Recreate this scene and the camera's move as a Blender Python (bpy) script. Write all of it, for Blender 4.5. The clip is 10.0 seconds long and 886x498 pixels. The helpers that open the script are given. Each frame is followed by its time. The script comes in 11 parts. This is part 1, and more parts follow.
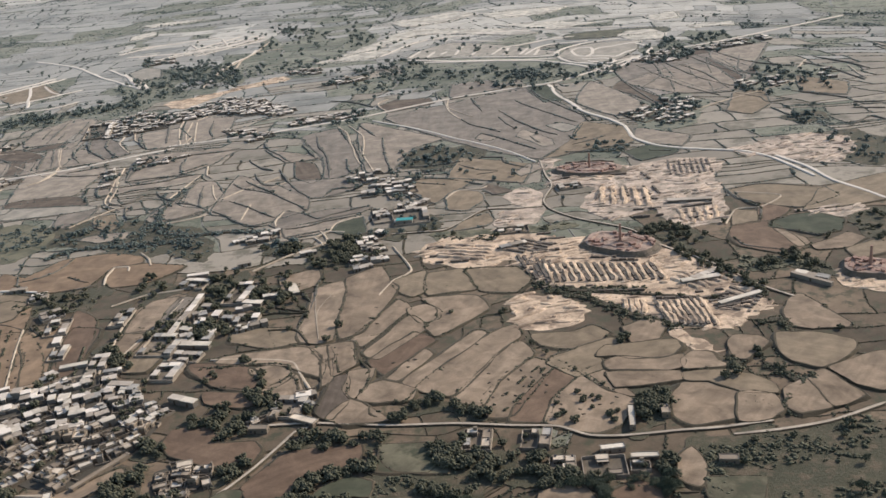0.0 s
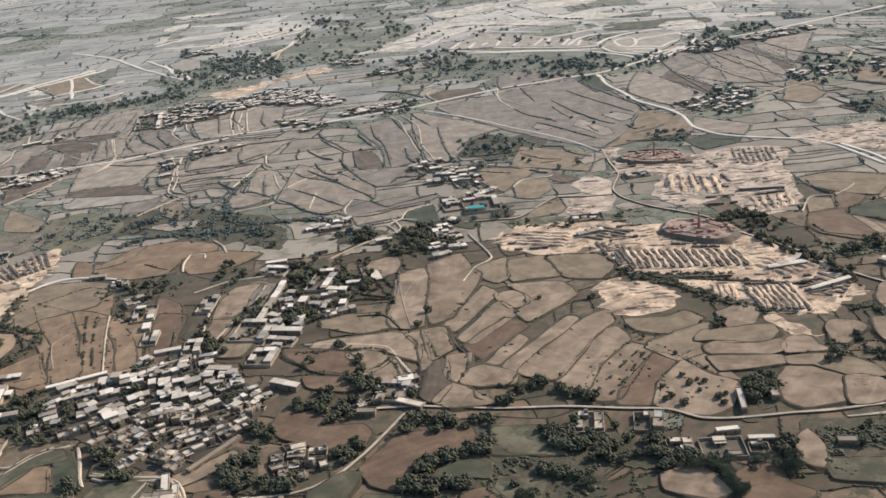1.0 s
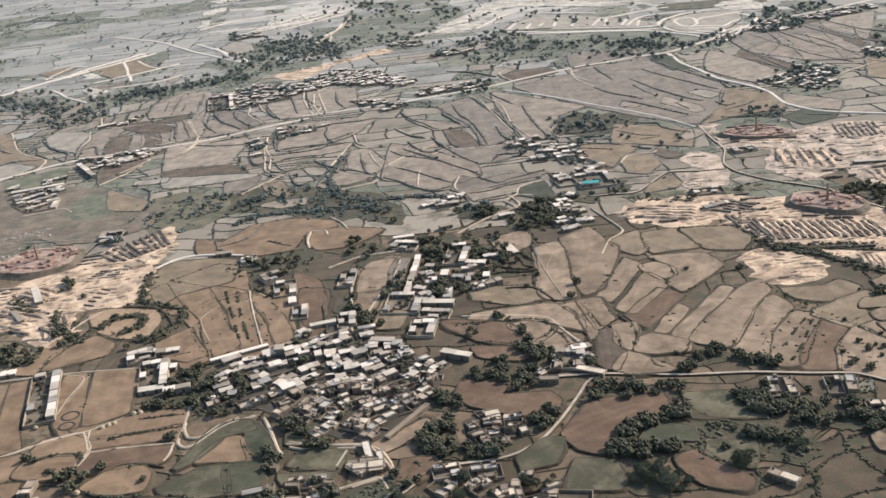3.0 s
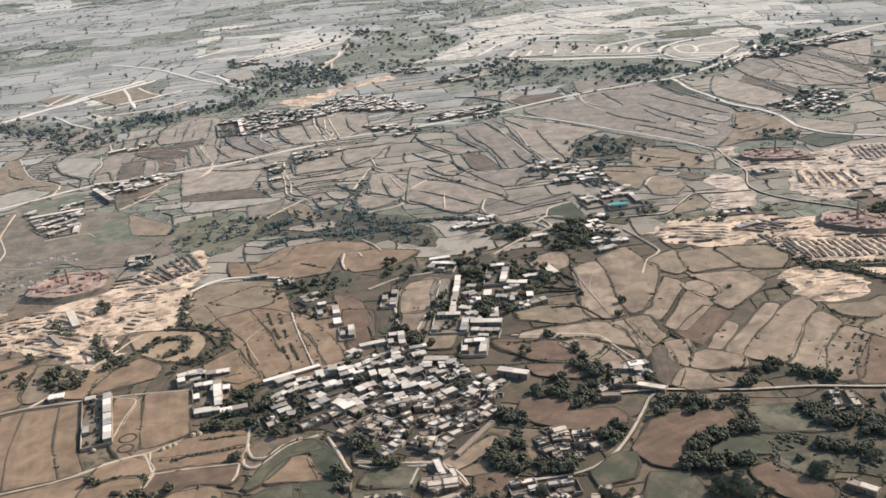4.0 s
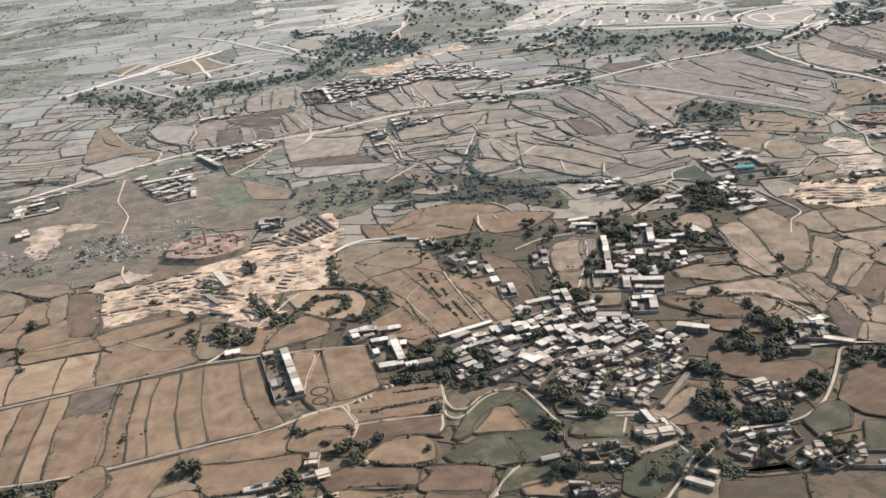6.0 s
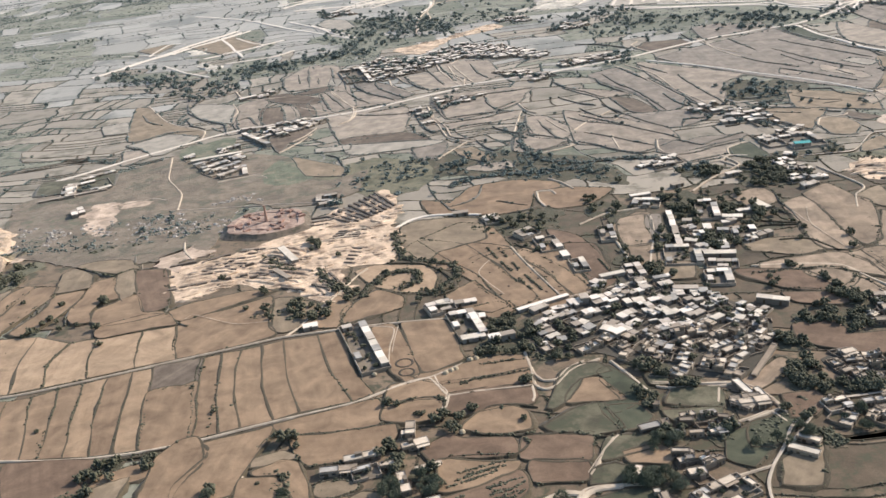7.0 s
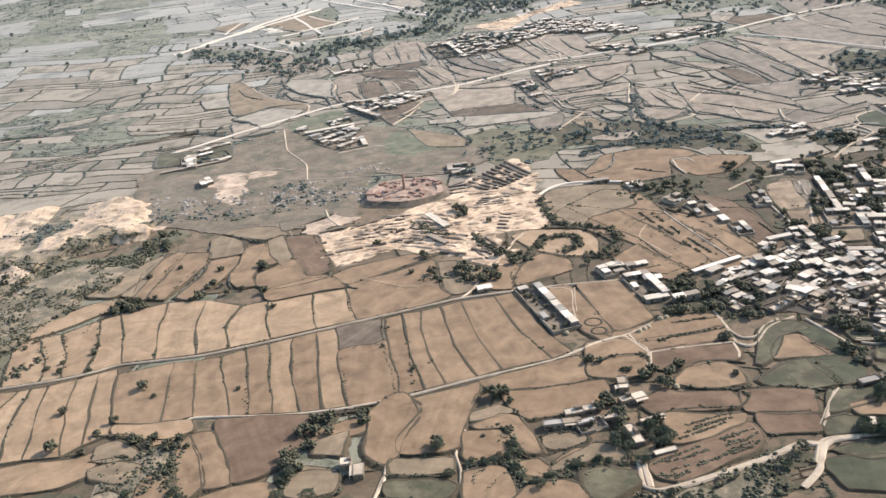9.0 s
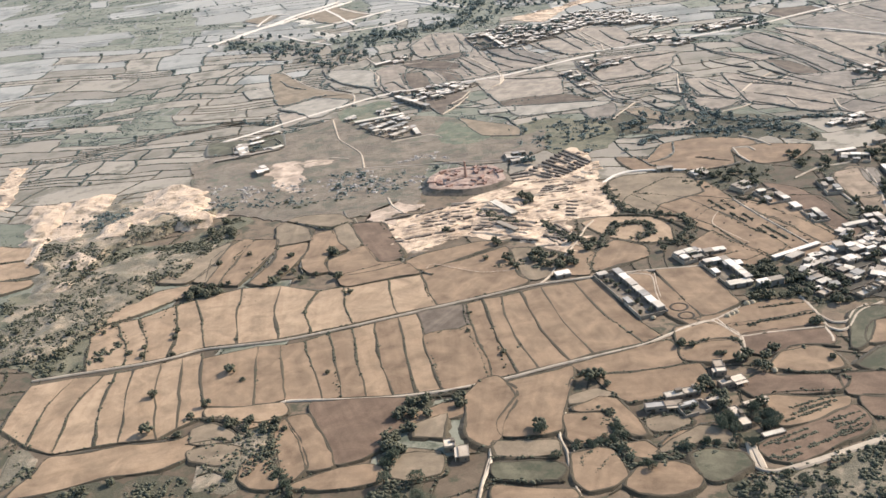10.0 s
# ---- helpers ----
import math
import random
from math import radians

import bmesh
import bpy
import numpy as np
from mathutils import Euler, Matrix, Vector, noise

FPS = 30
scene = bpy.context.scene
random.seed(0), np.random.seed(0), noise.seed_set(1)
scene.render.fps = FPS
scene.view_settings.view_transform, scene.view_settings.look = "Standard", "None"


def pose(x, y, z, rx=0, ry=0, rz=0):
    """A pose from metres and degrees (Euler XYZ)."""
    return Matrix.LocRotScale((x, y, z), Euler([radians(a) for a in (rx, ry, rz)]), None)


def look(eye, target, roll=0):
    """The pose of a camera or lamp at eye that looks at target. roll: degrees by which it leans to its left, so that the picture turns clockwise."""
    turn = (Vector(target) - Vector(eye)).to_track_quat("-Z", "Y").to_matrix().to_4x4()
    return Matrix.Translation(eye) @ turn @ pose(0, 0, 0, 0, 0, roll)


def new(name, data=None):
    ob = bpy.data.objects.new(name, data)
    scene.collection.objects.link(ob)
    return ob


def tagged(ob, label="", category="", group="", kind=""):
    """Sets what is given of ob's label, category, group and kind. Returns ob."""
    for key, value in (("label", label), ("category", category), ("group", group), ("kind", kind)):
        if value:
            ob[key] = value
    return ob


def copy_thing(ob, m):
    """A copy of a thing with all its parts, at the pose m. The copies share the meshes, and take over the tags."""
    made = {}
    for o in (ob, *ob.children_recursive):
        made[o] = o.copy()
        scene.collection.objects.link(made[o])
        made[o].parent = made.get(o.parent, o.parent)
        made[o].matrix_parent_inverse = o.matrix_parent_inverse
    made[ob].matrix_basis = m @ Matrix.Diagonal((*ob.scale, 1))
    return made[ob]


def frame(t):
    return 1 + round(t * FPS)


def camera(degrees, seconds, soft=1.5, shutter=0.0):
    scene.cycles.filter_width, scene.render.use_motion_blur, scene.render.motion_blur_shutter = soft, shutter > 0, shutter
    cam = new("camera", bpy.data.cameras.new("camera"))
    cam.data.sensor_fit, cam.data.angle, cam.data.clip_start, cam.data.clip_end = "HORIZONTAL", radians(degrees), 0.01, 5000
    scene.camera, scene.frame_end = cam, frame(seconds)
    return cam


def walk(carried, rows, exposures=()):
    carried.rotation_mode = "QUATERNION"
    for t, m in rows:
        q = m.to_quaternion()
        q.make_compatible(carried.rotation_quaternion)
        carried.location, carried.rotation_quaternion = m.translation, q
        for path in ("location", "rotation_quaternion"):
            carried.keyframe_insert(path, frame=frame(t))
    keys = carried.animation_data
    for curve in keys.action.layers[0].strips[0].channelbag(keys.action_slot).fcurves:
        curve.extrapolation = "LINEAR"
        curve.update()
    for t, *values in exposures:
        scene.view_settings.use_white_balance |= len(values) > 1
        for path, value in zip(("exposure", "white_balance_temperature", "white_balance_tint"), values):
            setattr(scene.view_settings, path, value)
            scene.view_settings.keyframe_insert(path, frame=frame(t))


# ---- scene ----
cam = camera(48.34, 10.0, soft=1.6)
# the aircraft's track: seconds, place in metres, turn in degrees
ROWS = [
    (0.0, -0.00, 0.00, 186.42, 68.321, 5.507, -3.067),
    (0.5, -18.16, -0.39, 186.79, 68.067, 5.550, -3.009),
    (1.0, -37.27, -1.68, 187.69, 67.996, 5.601, -2.815),
    (1.5, -55.68, -1.72, 187.98, 67.905, 5.540, -2.672),
    (2.0, -72.39, -1.88, 188.53, 67.536, 5.429, -2.818),
    (2.5, -90.94, -2.06, 188.95, 66.869, 5.622, -2.852),
    (4.0, -142.62, -3.24, 189.18, 68.769, 5.411, -5.327),
    (4.5, -161.11, -3.30, 188.81, 69.064, 5.290, -5.407),
    (5.0, -178.22, -3.40, 188.62, 68.824, 5.269, -5.425),
    (5.5, -196.71, -3.08, 188.63, 68.195, 5.466, -5.180),
    (7.0, -246.24, -2.31, 187.64, 66.644, 5.548, -5.242),
    (7.5, -264.87, -2.02, 186.69, 66.470, 5.817, -5.103),
    (8.0, -282.01, -2.29, 186.22, 66.335, 5.768, -4.944),
    (8.5, -299.80, -2.18, 185.62, 66.140, 5.773, -4.887),
    (9.0, -316.91, -1.76, 185.05, 65.996, 5.758, -4.912),
    (9.5, -332.82, -0.87, 184.18, 65.920, 5.655, -5.016),
    (10.0, -350.00, -0.00, 183.25, 65.862, 5.650, -4.876),
]
walk(cam, [(t, pose(x, y, z, rx, ry, rz)) for t, x, y, z, rx, ry, rz in ROWS],
     exposures=[(0.0, 0.13), (1.0, 0.24), (2.5, 0.38), (4.5, 0.47), (5.5, 0.46), (7.5, 0.65), (9.0, 0.74), (10.0, 0.76)])

# ---- sky, sun and exposure ----
SUN_AZ, SUN_EL = 27.0, 32.0
sky_world = bpy.data.worlds.new("sky")
sky_world.use_nodes = True
scene.world = sky_world
sky = sky_world.node_tree.nodes.new("ShaderNodeTexSky")
sky.sky_type, sky.sun_disc = "NISHITA", False
sky.sun_elevation, sky.sun_rotation = radians(SUN_EL), radians(90 - SUN_AZ)
sky.dust_density, sky.air_density = 1.0, 1.2
backing = sky_world.node_tree.nodes["Background"]
backing.inputs["Strength"].default_value = 0.15
sky_world.node_tree.links.new(sky.outputs["Color"], backing.inputs["Color"])
sun_data = bpy.data.lights.new("sun", "SUN")
sun_data.energy, sun_data.angle, sun_data.color = 4.6, radians(1.2), (1.0, 0.905, 0.785)
sun = new("sun", sun_data)
toward = Vector((math.cos(radians(SUN_AZ)) * math.cos(radians(SUN_EL)), math.sin(radians(SUN_AZ)) * math.cos(radians(SUN_EL)), math.sin(radians(SUN_EL))))
sun.matrix_basis = look(toward * 900, (0, 0, 0))

# ---- materials ----
rng = random.Random(7)


def surface(name, low, high, size=0.25, spread=0.5, rough=0.95, bump=0.3, vary=0.0, island=False, furrow=0.0, patch=0.0, patch_colour=(0, 0, 0), haze_sheen=0.07, stain=0.0):
    """A worn matt surface: fine grain and broad stains between two colours; vary shifts the tone piece by piece."""
    mat = bpy.data.materials.new(name)
    mat.use_nodes = True
    nodes, links = mat.node_tree.nodes, mat.node_tree.links
    bsdf = nodes["Principled BSDF"]
    bsdf.inputs["Roughness"].default_value = rough
    bsdf.inputs["Specular IOR Level"].default_value = 0.15
    # bluish grazing-angle sheen imitates haze, stronger on far materials
    bsdf.inputs["Sheen Weight"].default_value, bsdf.inputs["Sheen Roughness"].default_value = haze_sheen, 0.45
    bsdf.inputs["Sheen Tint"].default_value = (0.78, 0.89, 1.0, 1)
    where = nodes.new("ShaderNodeNewGeometry")
    fine, broad = nodes.new("ShaderNodeTexNoise"), nodes.new("ShaderNodeTexNoise")
    fine.inputs["Scale"].default_value, fine.inputs["Detail"].default_value = 1 / size, 6
    broad.inputs["Scale"].default_value, broad.inputs["Detail"].default_value = 1 / (size * 22), 5
    for n in (fine, broad):
        n.inputs["Roughness"].default_value = 0.65
        links.new(where.outputs["Position"], n.inputs["Vector"])
    add = nodes.new("ShaderNodeMath")
    add.operation = "MULTIPLY_ADD"
    links.new(broad.outputs["Fac"], add.inputs[0])
    add.inputs[1].default_value = 1.4
    links.new(fine.outputs["Fac"], add.inputs[2])
    level = nodes.new("ShaderNodeMapRange")
    level.inputs["From Min"].default_value, level.inputs["From Max"].default_value = 1.2 - spread, 1.2 + spread
    links.new(add.outputs[0], level.inputs["Value"])
    last = level.outputs["Result"]
    own = None
    if vary:
        if island:
            own = where.outputs["Random Per Island"]
        else:
            info = nodes.new("ShaderNodeObjectInfo")
            own = info.outputs["Random"]
        shift = nodes.new("ShaderNodeMath")
        shift.operation = "MULTIPLY_ADD"
        links.new(own, shift.inputs[0])
        shift.inputs[1].default_value = vary
        off = nodes.new("ShaderNodeMath")
        off.operation = "ADD"
        off.inputs[1].default_value = -vary / 2
        links.new(last, off.inputs[0])
        links.new(off.outputs[0], shift.inputs[2])
        last = shift.outputs[0]
    if furrow:
        along, stretch = nodes.new("ShaderNodeTexCoord"), nodes.new("ShaderNodeVectorMath")
        stretch.operation = "MULTIPLY"
        stretch.inputs[1].default_value = (0.025, 0.45, 1.0)
        links.new(along.outputs["Object"], stretch.inputs[0])
        wave = nodes.new("ShaderNodeTexNoise")
        wave.inputs["Scale"].default_value, wave.inputs["Detail"].default_value = 1.0, 4
        links.new(stretch.outputs[0], wave.inputs["Vector"])
        more = nodes.new("ShaderNodeMath")
        more.operation = "MULTIPLY_ADD"
        links.new(wave.outputs["Fac"], more.inputs[0])
        more.inputs[1].default_value = furrow
        even = nodes.new("ShaderNodeMath")
        even.operation = "ADD"
        even.inputs[1].default_value = -furrow / 2
        links.new(last, even.inputs[0])
        links.new(even.outputs[0], more.inputs[2])
        last = more.outputs[0]
    mix = nodes.new("ShaderNodeMix")
    mix.data_type = "RGBA"
    mix.inputs[6].default_value, mix.inputs[7].default_value = (*low, 1), (*high, 1)
    links.new(last, mix.inputs[0])
    colour = mix.outputs[2]
    if stain:
        blot, dim = nodes.new("ShaderNodeTexNoise"), nodes.new("ShaderNodeMapRange")
        blot.inputs["Scale"].default_value, blot.inputs["Detail"].default_value, blot.inputs["Roughness"].default_value = 0.11, 8, 0.62
        blot.inputs["Distortion"].default_value = 0.6
        links.new(where.outputs["Position"], blot.inputs["Vector"])
        dim.inputs["From Min"].default_value, dim.inputs["From Max"].default_value = 0.38, 0.66
        dim.inputs["To Min"].default_value, dim.inputs["To Max"].default_value = 1.0 + stain * 0.4, 1.0 - stain
        links.new(blot.outputs["Fac"], dim.inputs["Value"])
        wash = nodes.new("ShaderNodeVectorMath")
        wash.operation = "SCALE"
        links.new(colour, wash.inputs[0])
        links.new(dim.outputs[0], wash.inputs["Scale"])
        colour = wash.outputs[0]
    if patch:
        spots = nodes.new("ShaderNodeTexNoise")
        spots.inputs["Scale"].default_value, spots.inputs["Detail"].default_value = 1 / patch, 7
        spots.inputs["Roughness"].default_value = 0.7
        links.new(where.outputs["Position"], spots.inputs["Vector"])
        gate = nodes.new("ShaderNodeMapRange")
        gate.inputs["From Min"].default_value, gate.inputs["From Max"].default_value = 0.50, 0.60
        links.new(spots.outputs["Fac"], gate.inputs["Value"])
        over = nodes.new("ShaderNodeMix")
        over.data_type = "RGBA"
        links.new(gate.outputs[0], over.inputs[0])
        links.new(colour, over.inputs[6])
        over.inputs[7].default_value = (*patch_colour, 1)
        colour = over.outputs[2]
    links.new(colour, bsdf.inputs["Base Color"])
    relief = nodes.new("ShaderNodeBump")
    relief.inputs["Strength"].default_value, relief.inputs["Distance"].default_value = bump, size * 0.4
    links.new(add.outputs[0], relief.inputs["Height"])
    links.new(relief.outputs[0], bsdf.inputs["Normal"])
    return mat


SOIL = {
    "pale": surface("pale_soil", (0.235, 0.156, 0.096), (0.376, 0.264, 0.171), 0.5, 0.55, vary=0.4, furrow=0.8, stain=0.3),
    "tan": surface("tan_soil", (0.164, 0.106, 0.066), (0.287, 0.196, 0.124), 0.5, 0.55, vary=0.28, furrow=0.8, stain=0.3),
    "brown": surface("brown_soil", (0.103, 0.065, 0.043), (0.197, 0.131, 0.088), 0.5, 0.55, vary=0.22, furrow=0.8, stain=0.3),
    "dark": surface("dark_soil", (0.069, 0.052, 0.040), (0.185, 0.143, 0.109), 0.5, 0.55, vary=0.22, furrow=1.1, stain=0.3, haze_sheen=0.03),
    "grey": surface("grey_soil", (0.190, 0.152, 0.122), (0.300, 0.248, 0.204), 0.7, 0.55, vary=0.22, furrow=0.8, stain=0.3, haze_sheen=0.13),
    "olive": surface("stubble_soil", (0.149, 0.111, 0.073), (0.280, 0.210, 0.142), 0.5, 0.55, vary=0.22, furrow=0.8, stain=0.3),
    # far stand-in for the pale soil, dulled for haze in its colour
    "fawn": surface("hazed_fawn_soil", (0.230, 0.194, 0.152), (0.350, 0.301, 0.240), 0.7, 0.6, vary=0.5, furrow=0.6, stain=0.3, haze_sheen=0.11),
    "moss": surface("weedy_fallow", (0.074, 0.068, 0.043), (0.150, 0.130, 0.086), 0.5, 0.6, vary=0.4, furrow=0.6, stain=0.45, patch=9.0, patch_colour=(0.062, 0.062, 0.038)),
    "dun": surface("dun_soil", (0.182, 0.130, 0.088), (0.318, 0.235, 0.165), 0.5, 0.55, vary=0.4, furrow=0.9, stain=0.4),
    # rose and umber: tan and brown soil greyed for distance haze
    "rose": surface("hazed_rosy_soil", (0.190, 0.146, 0.108), (0.319, 0.257, 0.197), 0.6, 0.55, vary=0.3, furrow=0.8, stain=0.35, haze_sheen=0.1),
    "umber": surface("hazed_umber_soil", (0.138, 0.108, 0.083), (0.241, 0.196, 0.154), 0.6, 0.55, vary=0.3, furrow=0.8, stain=0.35, haze_sheen=0.1),
    "chalk": surface("bare_pale_earth", (0.378, 0.324, 0.258), (0.630, 0.551, 0.444), 2.0, 0.8, vary=0.2, furrow=0.8, stain=0.5, patch=26.0, patch_colour=(0.284, 0.244, 0.194), haze_sheen=0.14),
    "green": surface("young_crop", (0.040, 0.046, 0.028), (0.092, 0.090, 0.058), 0.5, 0.7, vary=0.22, furrow=0.6, stain=0.3),
}
PALE_FAR = surface("far_sandy_soil", (0.290, 0.255, 0.211), (0.520, 0.465, 0.392), 3.0, 0.9, vary=0.5, island=True, patch=40.0, patch_colour=(0.240, 0.215, 0.174), haze_sheen=0.15)
# far soil and banks paled and greyed: distance haze mixed into the colours
FAR_SOIL = surface("hazed_far_soil", (0.203, 0.181, 0.152), (0.354, 0.325, 0.279), 1.2, 1.1, vary=0.4, island=True, patch=70.0, patch_colour=(0.159, 0.149, 0.126), haze_sheen=0.14)
FAR_BANK = surface("hazed_far_bank", (0.125, 0.112, 0.09), (0.22, 0.196, 0.162), 0.8, 0.6, haze_sheen=0.2)
TERRACE = surface("stubble_terrace", (0.072, 0.054, 0.036), (0.205, 0.146, 0.098), 0.8, 0.9, vary=0.8, patch=8.0, patch_colour=(0.070, 0.064, 0.040), stain=0.25)
NEAR_SOIL = surface("terrace_soil", (0.072, 0.054, 0.036), (0.205, 0.146, 0.098), 0.8, 0.9, vary=0.8, island=True, patch=8.0, patch_colour=(0.070, 0.064, 0.040), stain=0.25)
# mid-distance soil, lifted and greyed to carry some haze in its colour
MID_SOIL = surface("hazed_mid_plain_soil", (0.172, 0.141, 0.106), (0.326, 0.273, 0.212), 0.9, 1.0, vary=0.6, island=True, patch=24.0, patch_colour=(0.140, 0.118, 0.084), haze_sheen=0.11)
SCRUBGRASS = surface("dry_grass", (0.098, 0.092, 0.058), (0.215, 0.184, 0.122), 1.0, 0.7, bump=0.8, patch=11.0, patch_colour=(0.072, 0.072, 0.046), stain=0.3)
SCRUB = surface("scrub_ground", (0.10, 0.092, 0.063), (0.215, 0.18, 0.13), 1.2, 0.7, bump=0.8, patch=16.0, patch_colour=(0.135, 0.128, 0.085))
# pasture and farther wood floors: grass paled and cooled for haze
GRASS_FAR = surface("far_pasture", (0.108, 0.110, 0.078), (0.240, 0.226, 0.168), 1.4, 0.8, vary=0.6, island=True, patch=12.0, patch_colour=(0.088, 0.092, 0.064), haze_sheen=0.08)
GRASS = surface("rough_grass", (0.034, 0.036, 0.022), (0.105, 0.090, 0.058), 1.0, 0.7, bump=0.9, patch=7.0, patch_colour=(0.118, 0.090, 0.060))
# weedy bank for farther fields, paled for haze in the colour
MIDBANK = surface("hazed_weedy_bank", (0.076, 0.066, 0.052), (0.157, 0.135, 0.108), 0.6, 0.6, bump=0.6, vary=0.4, haze_sheen=0.1)
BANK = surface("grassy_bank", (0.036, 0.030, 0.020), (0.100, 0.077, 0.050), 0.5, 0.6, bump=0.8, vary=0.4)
COMMONGRASS = surface("common_grass", (0.106, 0.087, 0.061), (0.258, 0.198, 0.148), 1.6, 0.75, bump=0.8, patch=15.0, patch_colour=(0.111, 0.099, 0.069), stain=0.35)
LUSHGRASS = surface("green_grazing", (0.083, 0.094, 0.061), (0.175, 0.173, 0.118), 1.4, 0.7, bump=0.8, patch=12.0, patch_colour=(0.189, 0.166, 0.116), stain=0.3)
BAREEARTH = surface("bare_pink_earth", (0.34, 0.250, 0.185), (0.60, 0.455, 0.345), 1.2, 0.7, bump=0.7, patch=8.0, patch_colour=(0.27, 0.205, 0.15), stain=0.35)
DIRT = surface("weedy_dirt", (0.130, 0.102, 0.076), (0.235, 0.188, 0.142), 1.2, 0.7, bump=0.7, patch=9.0, patch_colour=(0.120, 0.112, 0.076), stain=0.35)
DUST = surface("dusty_track", (0.33, 0.258, 0.188), (0.53, 0.432, 0.332), 0.5, 0.7, vary=0.3, stain=0.3)
PALEDUST = surface("pale_sandy_track", (0.489, 0.411, 0.330), (0.686, 0.603, 0.517), 0.6, 0.7, vary=0.3)
ROAD = surface("gravel_road", (0.314, 0.255, 0.198), (0.490, 0.410, 0.328), 0.4, 0.7, vary=0.3, stain=0.3)
SAND = surface("dug_sand", (0.40, 0.280, 0.188), (0.73, 0.548, 0.392), 0.8, 0.6, bump=0.9, patch=9.0, patch_colour=(0.24, 0.172, 0.122), stain=0.4)
DRYCLAY = surface("dry_clay_ground", (0.350, 0.261, 0.195), (0.618, 0.477, 0.367), 0.9, 0.6, bump=0.9, patch=8.0, patch_colour=(0.232, 0.187, 0.140), stain=0.45, haze_sheen=0.12)
BRICKDUST = surface("brick_dust", (0.27, 0.185, 0.142), (0.47, 0.345, 0.272), 0.6, 0.7, bump=0.7, patch=5.0, patch_colour=(0.20, 0.125, 0.095), stain=0.4)
# kiln's outer slope, its shade put in as a darker earth colour
KILNBANK = surface("shaded_kiln_bank", (0.085, 0.068, 0.053), (0.19, 0.148, 0.112), 0.6, 0.7, bump=0.8, patch=4.0, patch_colour=(0.07, 0.062, 0.045))
RAWBRICK = surface("unfired_bricks", (0.080, 0.062, 0.050), (0.180, 0.145, 0.115), 0.3, 0.7, vary=0.5)
FIREDBRICK = surface("fired_bricks", (0.19, 0.105, 0.08), (0.33, 0.215, 0.17), 0.25, 0.7, vary=0.3)
MUD = surface("mud_plaster", (0.120, 0.094, 0.070), (0.265, 0.212, 0.162), 0.5, 0.7, vary=0.9)
ROOF = surface("flat_roof", (0.273, 0.212, 0.157), (0.620, 0.510, 0.396), 0.5, 0.7, vary=1.3, stain=0.35)
WHITEROOF = surface("whitewashed_roof", (0.427, 0.360, 0.285), (0.698, 0.614, 0.513), 0.5, 0.7, vary=0.6, stain=0.25)
GREYROOF = surface("weathered_roof", (0.20, 0.180, 0.16), (0.46, 0.42, 0.375), 0.5, 0.7, vary=0.9, stain=0.35)
TEAL = surface("teal_sheet_roof", (0.03, 0.20, 0.20), (0.05, 0.30, 0.29), 0.8, 0.8, rough=0.5)
TIMBER = surface("old_timber", (0.04, 0.03, 0.022), (0.11, 0.08, 0.055), 0.2, 0.7)
SHADEPANE = surface("window_shutter", (0.02, 0.022, 0.025), (0.05, 0.05, 0.055), 0.2, 0.7, rough=0.35)
LEAF = surface("foliage", (0.041, 0.051, 0.034), (0.097, 0.106, 0.074), 0.4, 0.6, vary=0.7, rough=0.9, haze_sheen=0.0)
# far leaves lighter and bluer: distance haze put into the colour
FARLEAF = surface("hazed_far_foliage", (0.061, 0.077, 0.068), (0.123, 0.141, 0.124), 0.8, 0.6, vary=0.9, island=True, rough=0.85, haze_sheen=0.16)
SHRUB = surface("scrub_leaves", (0.046, 0.049, 0.034), (0.115, 0.110, 0.076), 0.8, 0.6, vary=0.9, island=True, rough=0.9, haze_sheen=0.0)
BARK = surface("bark", (0.06, 0.045, 0.03), (0.14, 0.10, 0.07), 0.2, 0.6)
DUNG = surface("manure", (0.03, 0.025, 0.018), (0.08, 0.065, 0.05), 0.3, 0.6)
STRAW = surface("straw", (0.26, 0.205, 0.135), (0.42, 0.345, 0.245), 0.2, 0.6)
STONE = surface("boulder_stone", (0.143, 0.127, 0.110), (0.440, 0.391, 0.341), 0.4, 0.6, island=True, vary=1.1)


def again(model, m):
    """Another of a thing that already stands, at the pose and size of m."""
    a, b, c = model.scale
    return copy_thing(model, m @ Matrix.Diagonal((1 / a, 1 / b, 1 / c, 1)))


# ---- plan bookkeeping ----
X0, Y0, STEP, NX, NY = -1500.0, 120.0, 2.0, 1500, 1420
taken = np.zeros((NY, NX), bool)


def cover(pts, grid=None, value=True):
    """Mark the plan cells inside an outline."""
    grid = taken if grid is None else grid
    p = np.array([(q[0], q[1]) for q in pts], float)
    i0, j0 = np.maximum(((p.min(0) - (X0, Y0)) / STEP).astype(int) - 1, 0)
    i1, j1 = np.minimum(((p.max(0) - (X0, Y0)) / STEP).astype(int) + 2, (NX, NY))
    if i1 <= i0 or j1 <= j0:
        return
    gx, gy = np.meshgrid(X0 + (np.arange(i0, i1) + 0.5) * STEP, Y0 + (np.arange(j0, j1) + 0.5) * STEP)
    inside = np.zeros(gx.shape, bool)
    for (ax, ay), (bx, by) in zip(p, np.roll(p, -1, 0)):
        if ay != by:
            inside ^= ((ay > gy) != (by > gy)) & (gx < (bx - ax) * (gy - ay) / (by - ay) + ax)
    grid[j0:j1, i0:i1][inside] = value


def is_taken(x, y):
    i, j = int((x - X0) / STEP), int((y - Y0) / STEP)
    return 0 <= i < NX and 0 <= j < NY and bool(taken[j, i])


